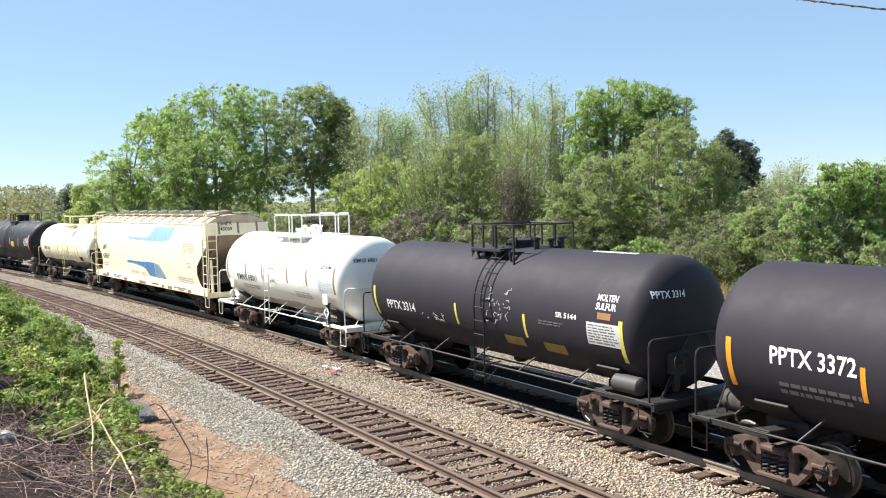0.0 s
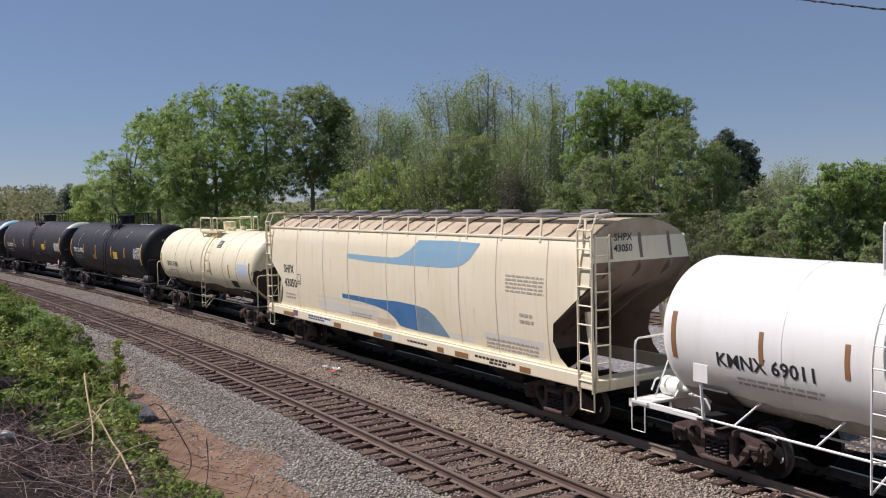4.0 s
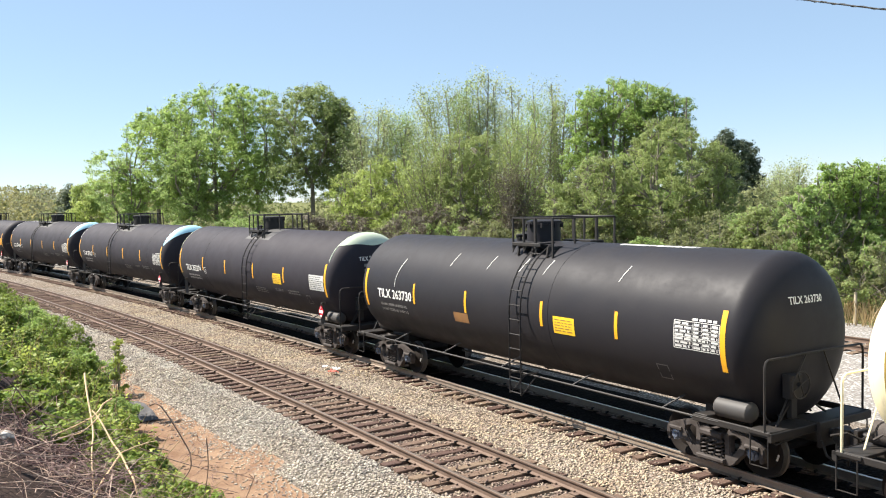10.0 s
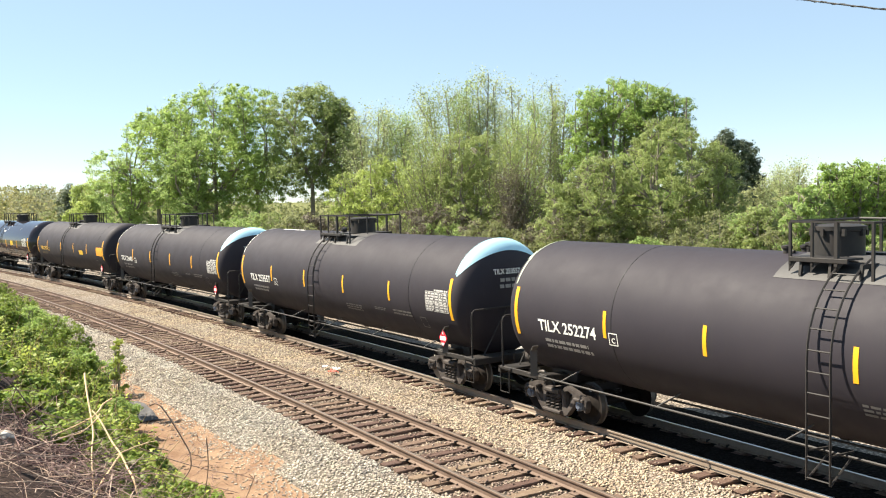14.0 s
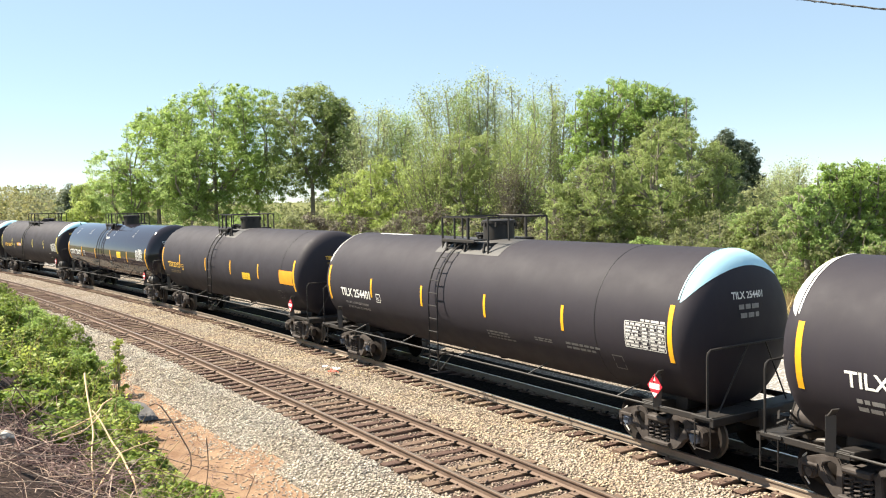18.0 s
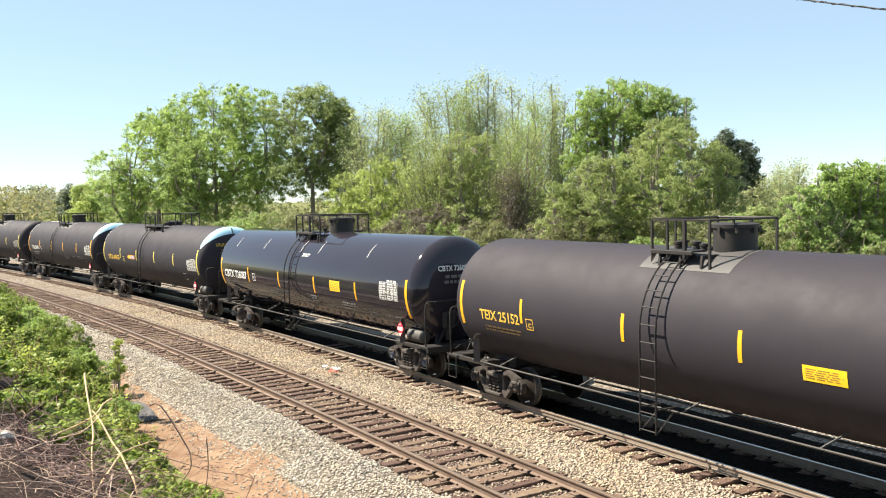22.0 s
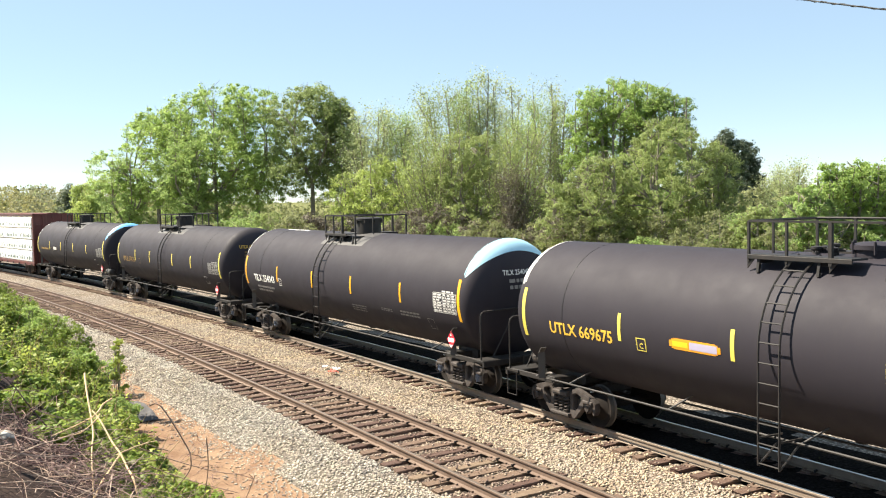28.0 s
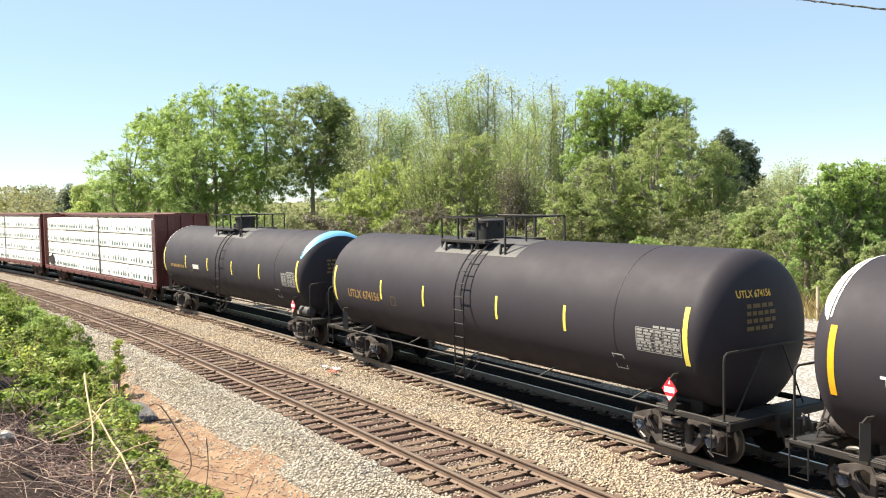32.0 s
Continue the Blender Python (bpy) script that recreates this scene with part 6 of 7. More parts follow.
c = tank_car("long dull black tank car with orange panels and yellow lettering", -149.65, 7.48, stripes=(-4.85, -1.49, 1.4, 4.23), seams=(6.35,), brake_stand=False, ladder_x=-0.66, plat=(-1.25, 0.22), hazard="red", worn=0.5, reservoir=False, housing=("housing", 0.0), seed=31)
side_text(c, "TEIX 25152", -6.55, -4.95, 2.25, 0.34, M_LETTER_Y)
part("orange_panel", patch(Geo(), 6.16, 7.28, 2.14, 2.64), M_ORANGE, c)
yellow_panel(c, 2.63, 3.42, 2.1, 2.36)
frame_mark(c, -4.55, 2.2, 0.26, M_LETTER_Y, "C")
frame_mark(c, 5.95, 1.72, 0.3, M_FADE)
small_writing(c, -6.4, -4.9, 1.86, 2.02, 2, M_FADE_Y, 90)
head_text(c, "TEIX 25152", -0.60, 0.16, 3.1, 0.187, M_LETTER_Y, 7.48, 0.6)
part("head_writing", head_bars(Geo(), -0.55, 0.30, 2.6, 2.98, 3, 91, 7.48, 0.6), M_FADE_Y, c)["kind"] = "stuff"
c = tank_car("long glossy black tank car with white lettering", -167.1, 7.48, paint=M_GLOSS, stripes=(-4.45, -1.54, 1.42, 4.35), stripe_z=2.3, seams=(0.0,), ladder_x=-0.5, plat=(-1.12, 0.8), hazard="red", housing=("housing", 0.6), seed=41, blue=True)
side_text(c, "CBTX 726087", -7.05, -4.65, 2.23, 0.42, M_LETTER_W)
yellow_panel(c, 2.62, 3.32, 2.2, 2.54)
data_panel(c, 5.88, 6.92, 2.2, 2.71, M_LABEL, 92, ruled=True)
for x0, x1, z0 in ((-2.6, -1.9, 1.62), (1.0, 1.5, 1.7), (3.3, 4.3, 1.66), (4.9, 5.4, 1.5)):
    small_writing(c, x0, x1, z0, z0 + 0.26, 3, M_FADE_W, int(x0 * 10))
frame_mark(c, -3.9, 2.24, 0.28, M_LETTER_W, "C")
frame_mark(c, 5.95, 1.72, 0.3, M_FADE)
small_writing(c, -6.9, -4.9, 1.8, 1.98, 2, M_FADE, 93)
small_writing(c, -2.0, -0.9, 1.75, 1.95, 3, M_FADE, 94)
small_writing(c, 0.2, 0.8, 3.2, 3.32, 2, M_LETTER_W, 97)
for x in (-6.2, -3.4, -0.1, 1.3, 4.7):
    part("paint_tick", patch(Geo(), x, x + 0.025, 3.35, 3.72, 0.012), M_LABEL, c)
head_text(c, "CBTX 726087", -0.85, 0.17, 3.15, 0.212, M_LETTER_W, 7.48, 0.6)
part("head_writing", head_bars(Geo(), -0.70, 0.10, 2.7, 3.0, 2, 95, 7.48, 0.6), M_FADE, c)["kind"] = "stuff"
for i, (s0, text, caps, st) in enumerate(((-184.8, "UTLX 669675", (0.3, False, M_CAP_SHADED, "white painted top of the tank head, shade painted pale blue", True), (-4.2, -1.36, 1.5, 4.3)), (-219.85, "UTLX 674156", None, (-4.28, -1.9, 1.48, 3.98)),
                                         (-237.5, "", (0.16, False, M_CAP_SHADED_DEEP, "white painted top of the tank head, shade painted deep blue", False), (-4.3, -1.5, 1.3, 4.1)))):
    c = tank_car("long dull black tank car with yellow lettering and tape", s0, 7.48, caps=caps, stripes=st, stripe_mat=M_YELLOW_PALE, seams=(-6.0,) if i == 0 else (5.5,), ladder_x=-0.5 if i == 0 else 0.05,
                 plat=(-1.5, 1.3) if i == 0 else (-1.81, 1.08), hazard="red", worn=0.5 if i else None, housing=("low" if i == 0 else "housing", 0.3 if i == 0 else -0.85), brake_stand=i != 1, seed=60 + i, reservoir=i != 1, blue=i == 1)
    if text:
        side_text(c, text, -6.45, -4.42, 2.22, 0.36, M_LETTER_WORN if i else M_LETTER_Y)
        head_text(c, text, -0.85, 0.00, 3.25, 0.187, M_LETTER_Y, 7.48, 0.6)
    else:
        small_writing(c, -6.4, -4.5, 2.12, 2.36, 1, M_LETTER_WORN, 100)
        part("white_panel", patch(Geo(), -3.35, -2.6, 2.2, 2.4), M_LABEL, c)
    part("head_writing", head_bars(Geo(), -0.70, 0.10, 2.55, 3.1, 4, 110 + i, 7.48, 0.6), M_FADE_Y, c)["kind"] = "stuff"
    data_panel(c, 6.13, 7.27, 2.08, 2.54, M_FADE_W if i else M_LABEL, 120 + i, ruled=True)
    frame_mark(c, -3.6, 2.2, 0.26, M_FADE_Y if i else M_YELLOW_PALE, "" if i else "C")
    frame_mark(c, 5.5, 1.75, 0.32, M_LABEL)
    if i == 0:
        p = Geo()
        for x0, x1, h in ((-2.84, -2.78, 0.06), (-2.78, -2.72, 0.09), (-2.72, -1.74, 0.105), (-1.74, -1.68, 0.09), (-1.68, -1.62, 0.06)):
            patch(p, x0, x1, 2.34 - h, 2.34 + h, 0.006)
        pill = part("logo_panel", p, M_ORANGE, c, "orange and white painted emblem")
        part("logo_field", patch(Geo(), -2.34, -1.7, 2.27, 2.41, 0.009), M_LAVENDER, pill)
        part("logo_field", patch(Geo(), -2.76, -2.38, 2.29, 2.39, 0.009), M_SIGN_YELLOW, pill)
for s0 in (-257.8, -281.0):
    centerbeam_car(s0)


# ---- trees, brush and weeds ----
def leaf_mesh(name, centres, normals, size, rs, mat, long=1.5, small=False):
    """A small folded leaf at every centre."""
    n = len(centres)
    d = rs.normal(size=(n, 3))
    d /= np.linalg.norm(d, axis=1)[:, None] + 1e-9
    nn = normals / (np.linalg.norm(normals, axis=1)[:, None] + 1e-9) + rs.normal(size=(n, 3)) * 0.33
    nn /= np.linalg.norm(nn, axis=1)[:, None] + 1e-9
    d -= nn * (d * nn).sum(1)[:, None]
    d /= np.linalg.norm(d, axis=1)[:, None] + 1e-9
    side = np.cross(d, nn)
    side /= np.linalg.norm(side, axis=1)[:, None] + 1e-9
    sz = (size * rs.uniform(0.6, 1.4, n))[:, None]
    a, b = d * sz * long * 0.5, side * sz * 0.5
    if small:
        v = np.stack([centres - a, centres + a * 0.5 + b * 1.15, centres + a * 0.5 - b * 1.15], 1).reshape(-1, 3)
        return mesh_of(name, v, np.arange(3 * n).reshape(-1, 3), mat)
    v = np.stack([centres - a, centres + b * 0.9, centres + a, centres - b * 0.9], 1).reshape(-1, 3)
    return mesh_of(name, v, np.arange(4 * n).reshape(-1, 4), mat)


def crown_points(rs, lobes, count, clump, spread):
    """Leaf places: rounded tufts on the skin of the lobes, fuller above than below, with gaps between; leaves face out of their tuft."""
    lob = np.array([(*c, r) for c, r in lobes])
    wgt = lob[:, 3] ** 2
    k = max(8, count // clump)
    which = rs.choice(len(lob), k, p=wgt / wgt.sum())
    d = rs.normal(size=(k, 3)) + np.array([0, 0, 0.3])
    d /= np.linalg.norm(d, axis=1)[:, None]
    rad = lob[which, 3] * (0.72 + 0.34 * rs.rand(k))
    cc = lob[which, :3] + d * rad[:, None] * np.array([1, 1, 0.85])
    u = rs.normal(size=(k * clump, 3))
    u /= np.linalg.norm(u, axis=1)[:, None]
    r = spread * np.repeat(rs.uniform(0.55, 1.35, k), clump) * rs.rand(k * clump) ** 0.4
    pts = np.repeat(cc, clump, 0) + u * r[:, None] * np.array([1, 1, 0.72])
    nrm = u + np.repeat(d, clump, 0) * 0.5 + np.array([0, 0, 0.35])
    return pts, nrm


def make_tree(pos, top, bottom, width, mat, count, kind, seed, label, name="tree", leaf=None, dist=80.0, group="trees beyond the tracks"):
    rs = np.random.RandomState(seed)
    rnd = random.Random(seed)
    t = thing(name, label, name, Matrix.Translation(pos), group)
    top, bottom = top - pos[2], max(0.3, bottom - pos[2])
    h = top - bottom
    lobes, limbs = [], Geo()
    trunk_r = 0.10 + 0.011 * top if name == "tree" else 0.02 + 0.008 * top
    lean = Vector((rnd.uniform(-0.04, 0.04), rnd.uniform(-0.04, 0.04), 1))
    if kind == "pine":
        limbs.tube([lean * (top * q) for q in (0, 0.3, 0.6, 1.0)], trunk_r, 7, 0.05)
        for i in range(40):
            z = bottom + h * (0.12 + 0.84 * i / 39)
            r = width / 2 * (1.05 - 0.72 * (i / 39) ** 2.2) * rnd.uniform(0.6, 1.0)
            a = rnd.uniform(0, 6.28)
            p = Vector((math.cos(a) * r * 0.6, math.sin(a) * r * 0.6, z))
            limbs.tube([lean * (z - 0.4), p], 0.05, 4, 0.02)
            lobes.append((p, max(0.6, r * 0.75)))
    elif kind == "slim":
        # several upright stems with rising side branches, leaves only along the branches
        pts, nrm = [], []
        per = count // 140
        for k in range(4):
            a = k * 1.57 + rnd.uniform(-0.5, 0.5)
            foot = Vector((math.cos(a), math.sin(a), 0)) * width * rnd.uniform(0.08, 0.2)
            tip = foot * rnd.uniform(1.3, 2.5) + Vector((0, 0, top * (1.0 if k == 0 else rnd.uniform(0.8, 0.97))))
            bow = Vector((rnd.uniform(-0.6, 0.6), rnd.uniform(-0.6, 0.6), 0))
            stem = [foot, foot.lerp(tip, 0.35) + bow, foot.lerp(tip, 0.7) + bow * 0.6, tip]
            limbs.tube(stem, trunk_r * 0.62, 6, 0.035)
            for i in range(26):
                u = 0.12 + 0.87 * (i + rnd.random()) / 26
                o = foot.lerp(tip, u) + bow * math.sin(math.pi * u) * 0.9
                if o.z < bottom - 0.5:
                    continue
                az = rnd.uniform(0, 6.28)
                L = width * 0.5 * (1.0 - 0.62 * u) * rnd.uniform(0.5, 1.2)
                e = o + Vector((math.cos(az) * L, math.sin(az) * L, L * rnd.uniform(0.8, 2.0)))
                e.z = min(e.z, top)
                limbs.tube([o, o.lerp(e, 0.5) - Vector((0, 0, 0.08 * L)), e], 0.06 * (1.2 - u), 4, 0.022)
                q = 1.15 * rs.rand(per) ** 0.8
                c = np.array(o)[None] * (1 - q[:, None]) + np.array(e)[None] * q[:, None]
                pts.append(c + np.clip(rs.normal(size=(per, 3)), -2, 2) * 0.34 * (0.7 + L * 0.45) * np.array([1, 1, 1.3]))
                nrm.append(rs.normal(size=(per, 3)) + np.array([0, 0, 0.5]))
        pts, nrm = np.concatenate(pts), np.concatenate(nrm)
    else:
        tips = []
        fork = bottom + h * 0.12
        trunk_top = Vector((lean.x * fork, lean.y * fork, fork))
        limbs.tube([Vector((0, 0, 0)), trunk_top * 0.5, trunk_top], trunk_r, 7, trunk_r * 0.7)
        boughs = []
        if name == "tree":
            # boughs that rise and spread from the fork
            for k in range(5):
                a = k * 1.257 + rnd.uniform(-0.4, 0.4)
                out = Vector((math.cos(a), math.sin(a), 0)) * width
                e = out * rnd.uniform(0.12, 0.27) + Vector((0, 0, top * rnd.uniform(0.84, 0.97)))
                boughs.append((out * 0.14 + trunk_top.lerp(e, 0.45), e))
                limbs.tube([trunk_top, boughs[-1][0], e], trunk_r * 0.6, 6, 0.03)
        n = (26 if name == "tree" else 24) if width > 0.6 else 12
        for i in range(n):
            u = (i + 0.5) / n
            prof = math.sin(math.pi * min(1, 0.16 + 0.80 * u)) ** 0.7
            r = width / 2 * prof
            a = i * 2.4 + rnd.uniform(-0.6, 0.6)
            rr = r * rnd.uniform(0.3, 0.98 if name == "tree" else 0.9)
            size = min(width * 0.21, h * 0.17) * rnd.uniform(0.55, 1.3) * (0.75 if u > 0.85 else 1)
            p = Vector((math.cos(a) * rr, math.sin(a) * rr, bottom + h * (0.06 + 0.88 * u)))
            p.z = min(p.z, top - size * 0.8)
            lobes.append((p, size))
            o = trunk_top
            if boughs:
                near = min(boughs, key=lambda bb: (bb[0] - p).length)
                o = trunk_top.lerp(near[0], min(1, u * 1.5)) if u < 0.6 else near[0].lerp(near[1], (u - 0.6) * 1.9)
            mid = o.lerp(p, 0.5) + Vector((rnd.uniform(-0.3, 0.3), rnd.uniform(-0.3, 0.3), 0.25 * (p - o).length * 0.3)) * min(1.0, width / 3)
            limbs.tube([o, mid, p], trunk_r * 0.32, 5, min(0.025, trunk_r * 0.2))
            for q in range(3):
                e = p + Vector((rnd.uniform(-1, 1), rnd.uniform(-1, 1), rnd.uniform(0, 1.2))) * size
                limbs.tube([mid.lerp(p, 0.6), e], min(0.035, trunk_r * 0.25), 4, min(0.015, trunk_r * 0.15))
    part("trunk", limbs, M_BARK, t, smooth=True)
    leaf = leaf or max(0.075, dist * (0.00115 if kind == "slim" else 0.00138))
    if kind != "slim":
        if name == "shrub":
            pts, nrm = crown_points(rs, lobes, count, 13, 0.11)
        else:
            pts, nrm = crown_points(rs, lobes, int(count * (0.95 if name == "tree" else 0.8)), 34 if name == "tree" else 30, 0.0047 * dist)
    part("crown", leaf_mesh("crown", pts, nrm, leaf, rs, mat, small=dist > 30, long=1.25 if name == "shrub" else 1.5), None, t)
    return t


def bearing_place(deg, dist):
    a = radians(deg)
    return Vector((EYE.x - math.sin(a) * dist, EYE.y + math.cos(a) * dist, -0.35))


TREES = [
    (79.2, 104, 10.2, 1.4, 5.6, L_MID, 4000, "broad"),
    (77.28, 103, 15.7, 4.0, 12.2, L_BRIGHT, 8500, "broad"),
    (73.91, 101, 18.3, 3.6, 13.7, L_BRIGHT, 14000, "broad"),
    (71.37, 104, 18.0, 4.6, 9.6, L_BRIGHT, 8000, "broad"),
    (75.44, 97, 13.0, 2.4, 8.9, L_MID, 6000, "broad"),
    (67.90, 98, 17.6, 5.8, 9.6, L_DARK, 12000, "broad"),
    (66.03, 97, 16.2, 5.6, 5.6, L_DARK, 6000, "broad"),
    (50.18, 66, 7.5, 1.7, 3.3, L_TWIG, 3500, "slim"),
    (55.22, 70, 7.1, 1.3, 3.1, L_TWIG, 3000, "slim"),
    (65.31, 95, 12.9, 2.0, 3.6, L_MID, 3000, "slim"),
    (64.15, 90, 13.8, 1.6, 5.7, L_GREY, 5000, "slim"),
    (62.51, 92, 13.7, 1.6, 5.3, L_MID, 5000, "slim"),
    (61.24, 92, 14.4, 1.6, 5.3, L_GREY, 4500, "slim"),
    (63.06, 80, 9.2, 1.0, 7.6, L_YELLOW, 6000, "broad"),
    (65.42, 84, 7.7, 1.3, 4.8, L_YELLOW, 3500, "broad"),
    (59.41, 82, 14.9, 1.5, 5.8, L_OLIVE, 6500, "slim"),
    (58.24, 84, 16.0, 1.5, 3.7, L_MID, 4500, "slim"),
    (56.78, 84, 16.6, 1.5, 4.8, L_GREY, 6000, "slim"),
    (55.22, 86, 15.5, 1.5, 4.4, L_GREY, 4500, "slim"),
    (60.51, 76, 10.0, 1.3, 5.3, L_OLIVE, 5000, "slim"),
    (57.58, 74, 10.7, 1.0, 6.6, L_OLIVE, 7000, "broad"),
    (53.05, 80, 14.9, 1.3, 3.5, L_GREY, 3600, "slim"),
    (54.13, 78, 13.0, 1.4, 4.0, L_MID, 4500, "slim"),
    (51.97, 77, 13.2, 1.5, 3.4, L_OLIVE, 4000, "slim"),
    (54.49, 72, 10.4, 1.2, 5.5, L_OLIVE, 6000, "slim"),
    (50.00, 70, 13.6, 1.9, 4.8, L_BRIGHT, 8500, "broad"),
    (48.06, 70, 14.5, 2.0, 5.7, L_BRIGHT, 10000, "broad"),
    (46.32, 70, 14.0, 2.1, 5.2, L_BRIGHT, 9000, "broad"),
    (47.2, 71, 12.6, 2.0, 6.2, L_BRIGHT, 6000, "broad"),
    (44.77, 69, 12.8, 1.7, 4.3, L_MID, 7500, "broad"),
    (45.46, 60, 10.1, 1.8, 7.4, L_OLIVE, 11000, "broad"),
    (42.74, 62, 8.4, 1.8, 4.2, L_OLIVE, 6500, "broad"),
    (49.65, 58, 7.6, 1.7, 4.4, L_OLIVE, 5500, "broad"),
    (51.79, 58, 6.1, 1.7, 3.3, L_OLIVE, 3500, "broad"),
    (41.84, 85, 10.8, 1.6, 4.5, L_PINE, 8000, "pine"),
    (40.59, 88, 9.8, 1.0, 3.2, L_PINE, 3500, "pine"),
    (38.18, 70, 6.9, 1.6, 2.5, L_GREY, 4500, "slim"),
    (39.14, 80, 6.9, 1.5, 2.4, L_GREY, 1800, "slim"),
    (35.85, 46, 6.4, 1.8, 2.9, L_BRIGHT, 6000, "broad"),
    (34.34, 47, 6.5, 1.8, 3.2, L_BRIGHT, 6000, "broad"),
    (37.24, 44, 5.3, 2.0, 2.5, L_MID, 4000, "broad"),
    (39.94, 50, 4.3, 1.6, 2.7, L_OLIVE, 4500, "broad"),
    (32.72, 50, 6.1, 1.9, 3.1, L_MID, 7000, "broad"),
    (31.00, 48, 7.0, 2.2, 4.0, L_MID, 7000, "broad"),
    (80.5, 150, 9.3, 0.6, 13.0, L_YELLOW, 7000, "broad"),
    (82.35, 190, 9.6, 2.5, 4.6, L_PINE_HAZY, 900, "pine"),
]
LEAF_WORDS = {L_BRIGHT: "tall broadleaf tree in fresh light green leaf", L_MID: "tall broadleaf tree in green leaf", L_DARK: "tall dark green broadleaf tree",
              L_GREY: "slender tree with thin grey green spring buds", L_OLIVE: "olive green thinly leaved tree", L_YELLOW: "yellow green young tree", L_PINE: "dark green pine tree", L_PINE_HAZY: "distant flat-topped green pine tree",
              L_TWIG: "brown twiggy tree not yet in leaf"}
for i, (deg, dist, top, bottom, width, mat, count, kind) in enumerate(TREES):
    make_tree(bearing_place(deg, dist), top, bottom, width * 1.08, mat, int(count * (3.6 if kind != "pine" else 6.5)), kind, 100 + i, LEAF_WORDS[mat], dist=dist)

# undergrowth at the foot of the trees
rnd = random.Random(77)
for i in range(46):
    deg = 32.0 + 43.0 * (i + rnd.random()) / 46
    dist = (44 + (deg - 32) * 0.98) * rnd.uniform(0.9, 1.02)
    mat = rnd.choice((L_SCRUB, L_SCRUB, L_OLIVE, L_SCRUB, L_MID, L_TWIG))
    top = rnd.uniform(2.4, 4.6)
    make_tree(bearing_place(deg, dist), top, 0.0, top * rnd.uniform(1.2, 1.9), mat, 7500, "broad", 300 + i, "scrubby green bush at the edge of the wood", "bush", dist=dist, group="bushes along the wood")


def far_woods():
    """The wooded skyline far down the line."""
    rs = np.random.RandomState(9)
    lobes = []
    for i in range(300):
        deg = 74 + 20 * rs.rand()
        dist = rs.uniform(190, 330)
        p = bearing_place(deg, dist)
        r = rs.uniform(2.5, 5.0) * dist / 230
        lobes.append((Vector((p.x, p.y, rs.uniform(0.5, 7.0) * dist / 260)), r))
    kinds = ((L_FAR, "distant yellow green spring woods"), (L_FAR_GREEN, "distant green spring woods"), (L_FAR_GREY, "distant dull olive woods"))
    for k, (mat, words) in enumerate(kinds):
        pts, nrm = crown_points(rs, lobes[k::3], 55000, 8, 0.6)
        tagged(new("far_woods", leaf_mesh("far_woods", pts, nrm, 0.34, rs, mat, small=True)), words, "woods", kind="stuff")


def woods_behind():
    """Thick low growth behind the first trees."""
    rs = np.random.RandomState(19)
    lobes = []
    for i in range(420):
        deg = 28 + 52 * rs.rand()
        dist = rs.uniform(1.25, 1.5) * (46 + (deg - 32) * 1.1)
        p = bearing_place(deg, dist)
        r = rs.uniform(1.2, 2.4)
        lobes.append((Vector((p.x, p.y, rs.uniform(0.2, 4.4))), r))
    for i in range(40):
        p = bearing_place(rs.choice((rs.uniform(58, 64.5), rs.uniform(71, 77))), rs.uniform(112, 128))
        lobes.append((Vector((p.x, p.y, rs.uniform(2.0, 7.6))), rs.uniform(1.4, 2.4)))
    for i in range(26):
        p = bearing_place(rs.uniform(64, 71.5), rs.uniform(104, 118))
        lobes.append((Vector((p.x, p.y, rs.uniform(0.8, 3.4))), rs.uniform(1.2, 2.0)))
    pts, nrm = crown_points(rs, lobes, 115000, 9, 0.5)
    tagged(new("undergrowth", leaf_mesh("undergrowth", pts, nrm, 0.2, rs, L_SCRUB, small=True)), "thick green undergrowth in the wood", "undergrowth", kind="stuff")


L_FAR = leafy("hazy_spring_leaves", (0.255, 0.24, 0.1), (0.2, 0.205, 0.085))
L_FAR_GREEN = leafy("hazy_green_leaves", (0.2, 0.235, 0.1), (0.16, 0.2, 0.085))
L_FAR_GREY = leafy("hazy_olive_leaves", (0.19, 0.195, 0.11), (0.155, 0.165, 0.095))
far_woods()
woods_behind()


def tall_grass(name, label, area, n, height, mat, seed, lean=0.3):
    rs = np.random.RandomState(seed)
    s = rs.uniform(area[0], area[1], n)
    w = rs.uniform(area[2], area[3], n)
    base = np.array([on_line(a, b, ground_height(a, b)) for a, b in zip(s, w)])
    hh = height * rs.uniform(0.5, 1.2, n)
    a = rs.uniform(0, 6.28, n)
    side = np.stack([np.cos(a), np.sin(a), 0 * a], 1) * (height * 0.012 + 0.004)
    tip = base + np.stack([rs.normal(0, lean, n) * hh, rs.normal(0, lean, n) * hh, hh], 1)
    mid = (base + tip) / 2 + np.stack([0 * a, 0 * a, hh * 0.12], 1)
    v = np.stack([base - side, base + side, mid + side * 0.8, tip, mid - side * 0.8], 1).reshape(-1, 3)
    f = np.arange(5 * n).reshape(-1, 5)
    tagged(new(name, mesh_of(name, v, f, mat)), label, "grass", kind="stuff")


tall_grass("dry_grass", "tall tan dry grass beyond the yard track", (-75, 0, 23, 27), 9000, 1.0, L_TAN, 5)
tall_grass("grass", "rough green grass before the wood", (-90, 5, 25, 34), 9000, 0.8, L_OLIVE, 6)

# weeds on the bank: low by the brush pile, higher down the line
FRONT = [(-62, 1.45), (-45.7, 1.5), (-38, 1.48), (-33, 1.3), (-29.7, 0.95), (-25.2, 0.72), (-22.7, 0.42), (-20.8, 0.1), (-19.0, -0.1), (-12, 0.0)]


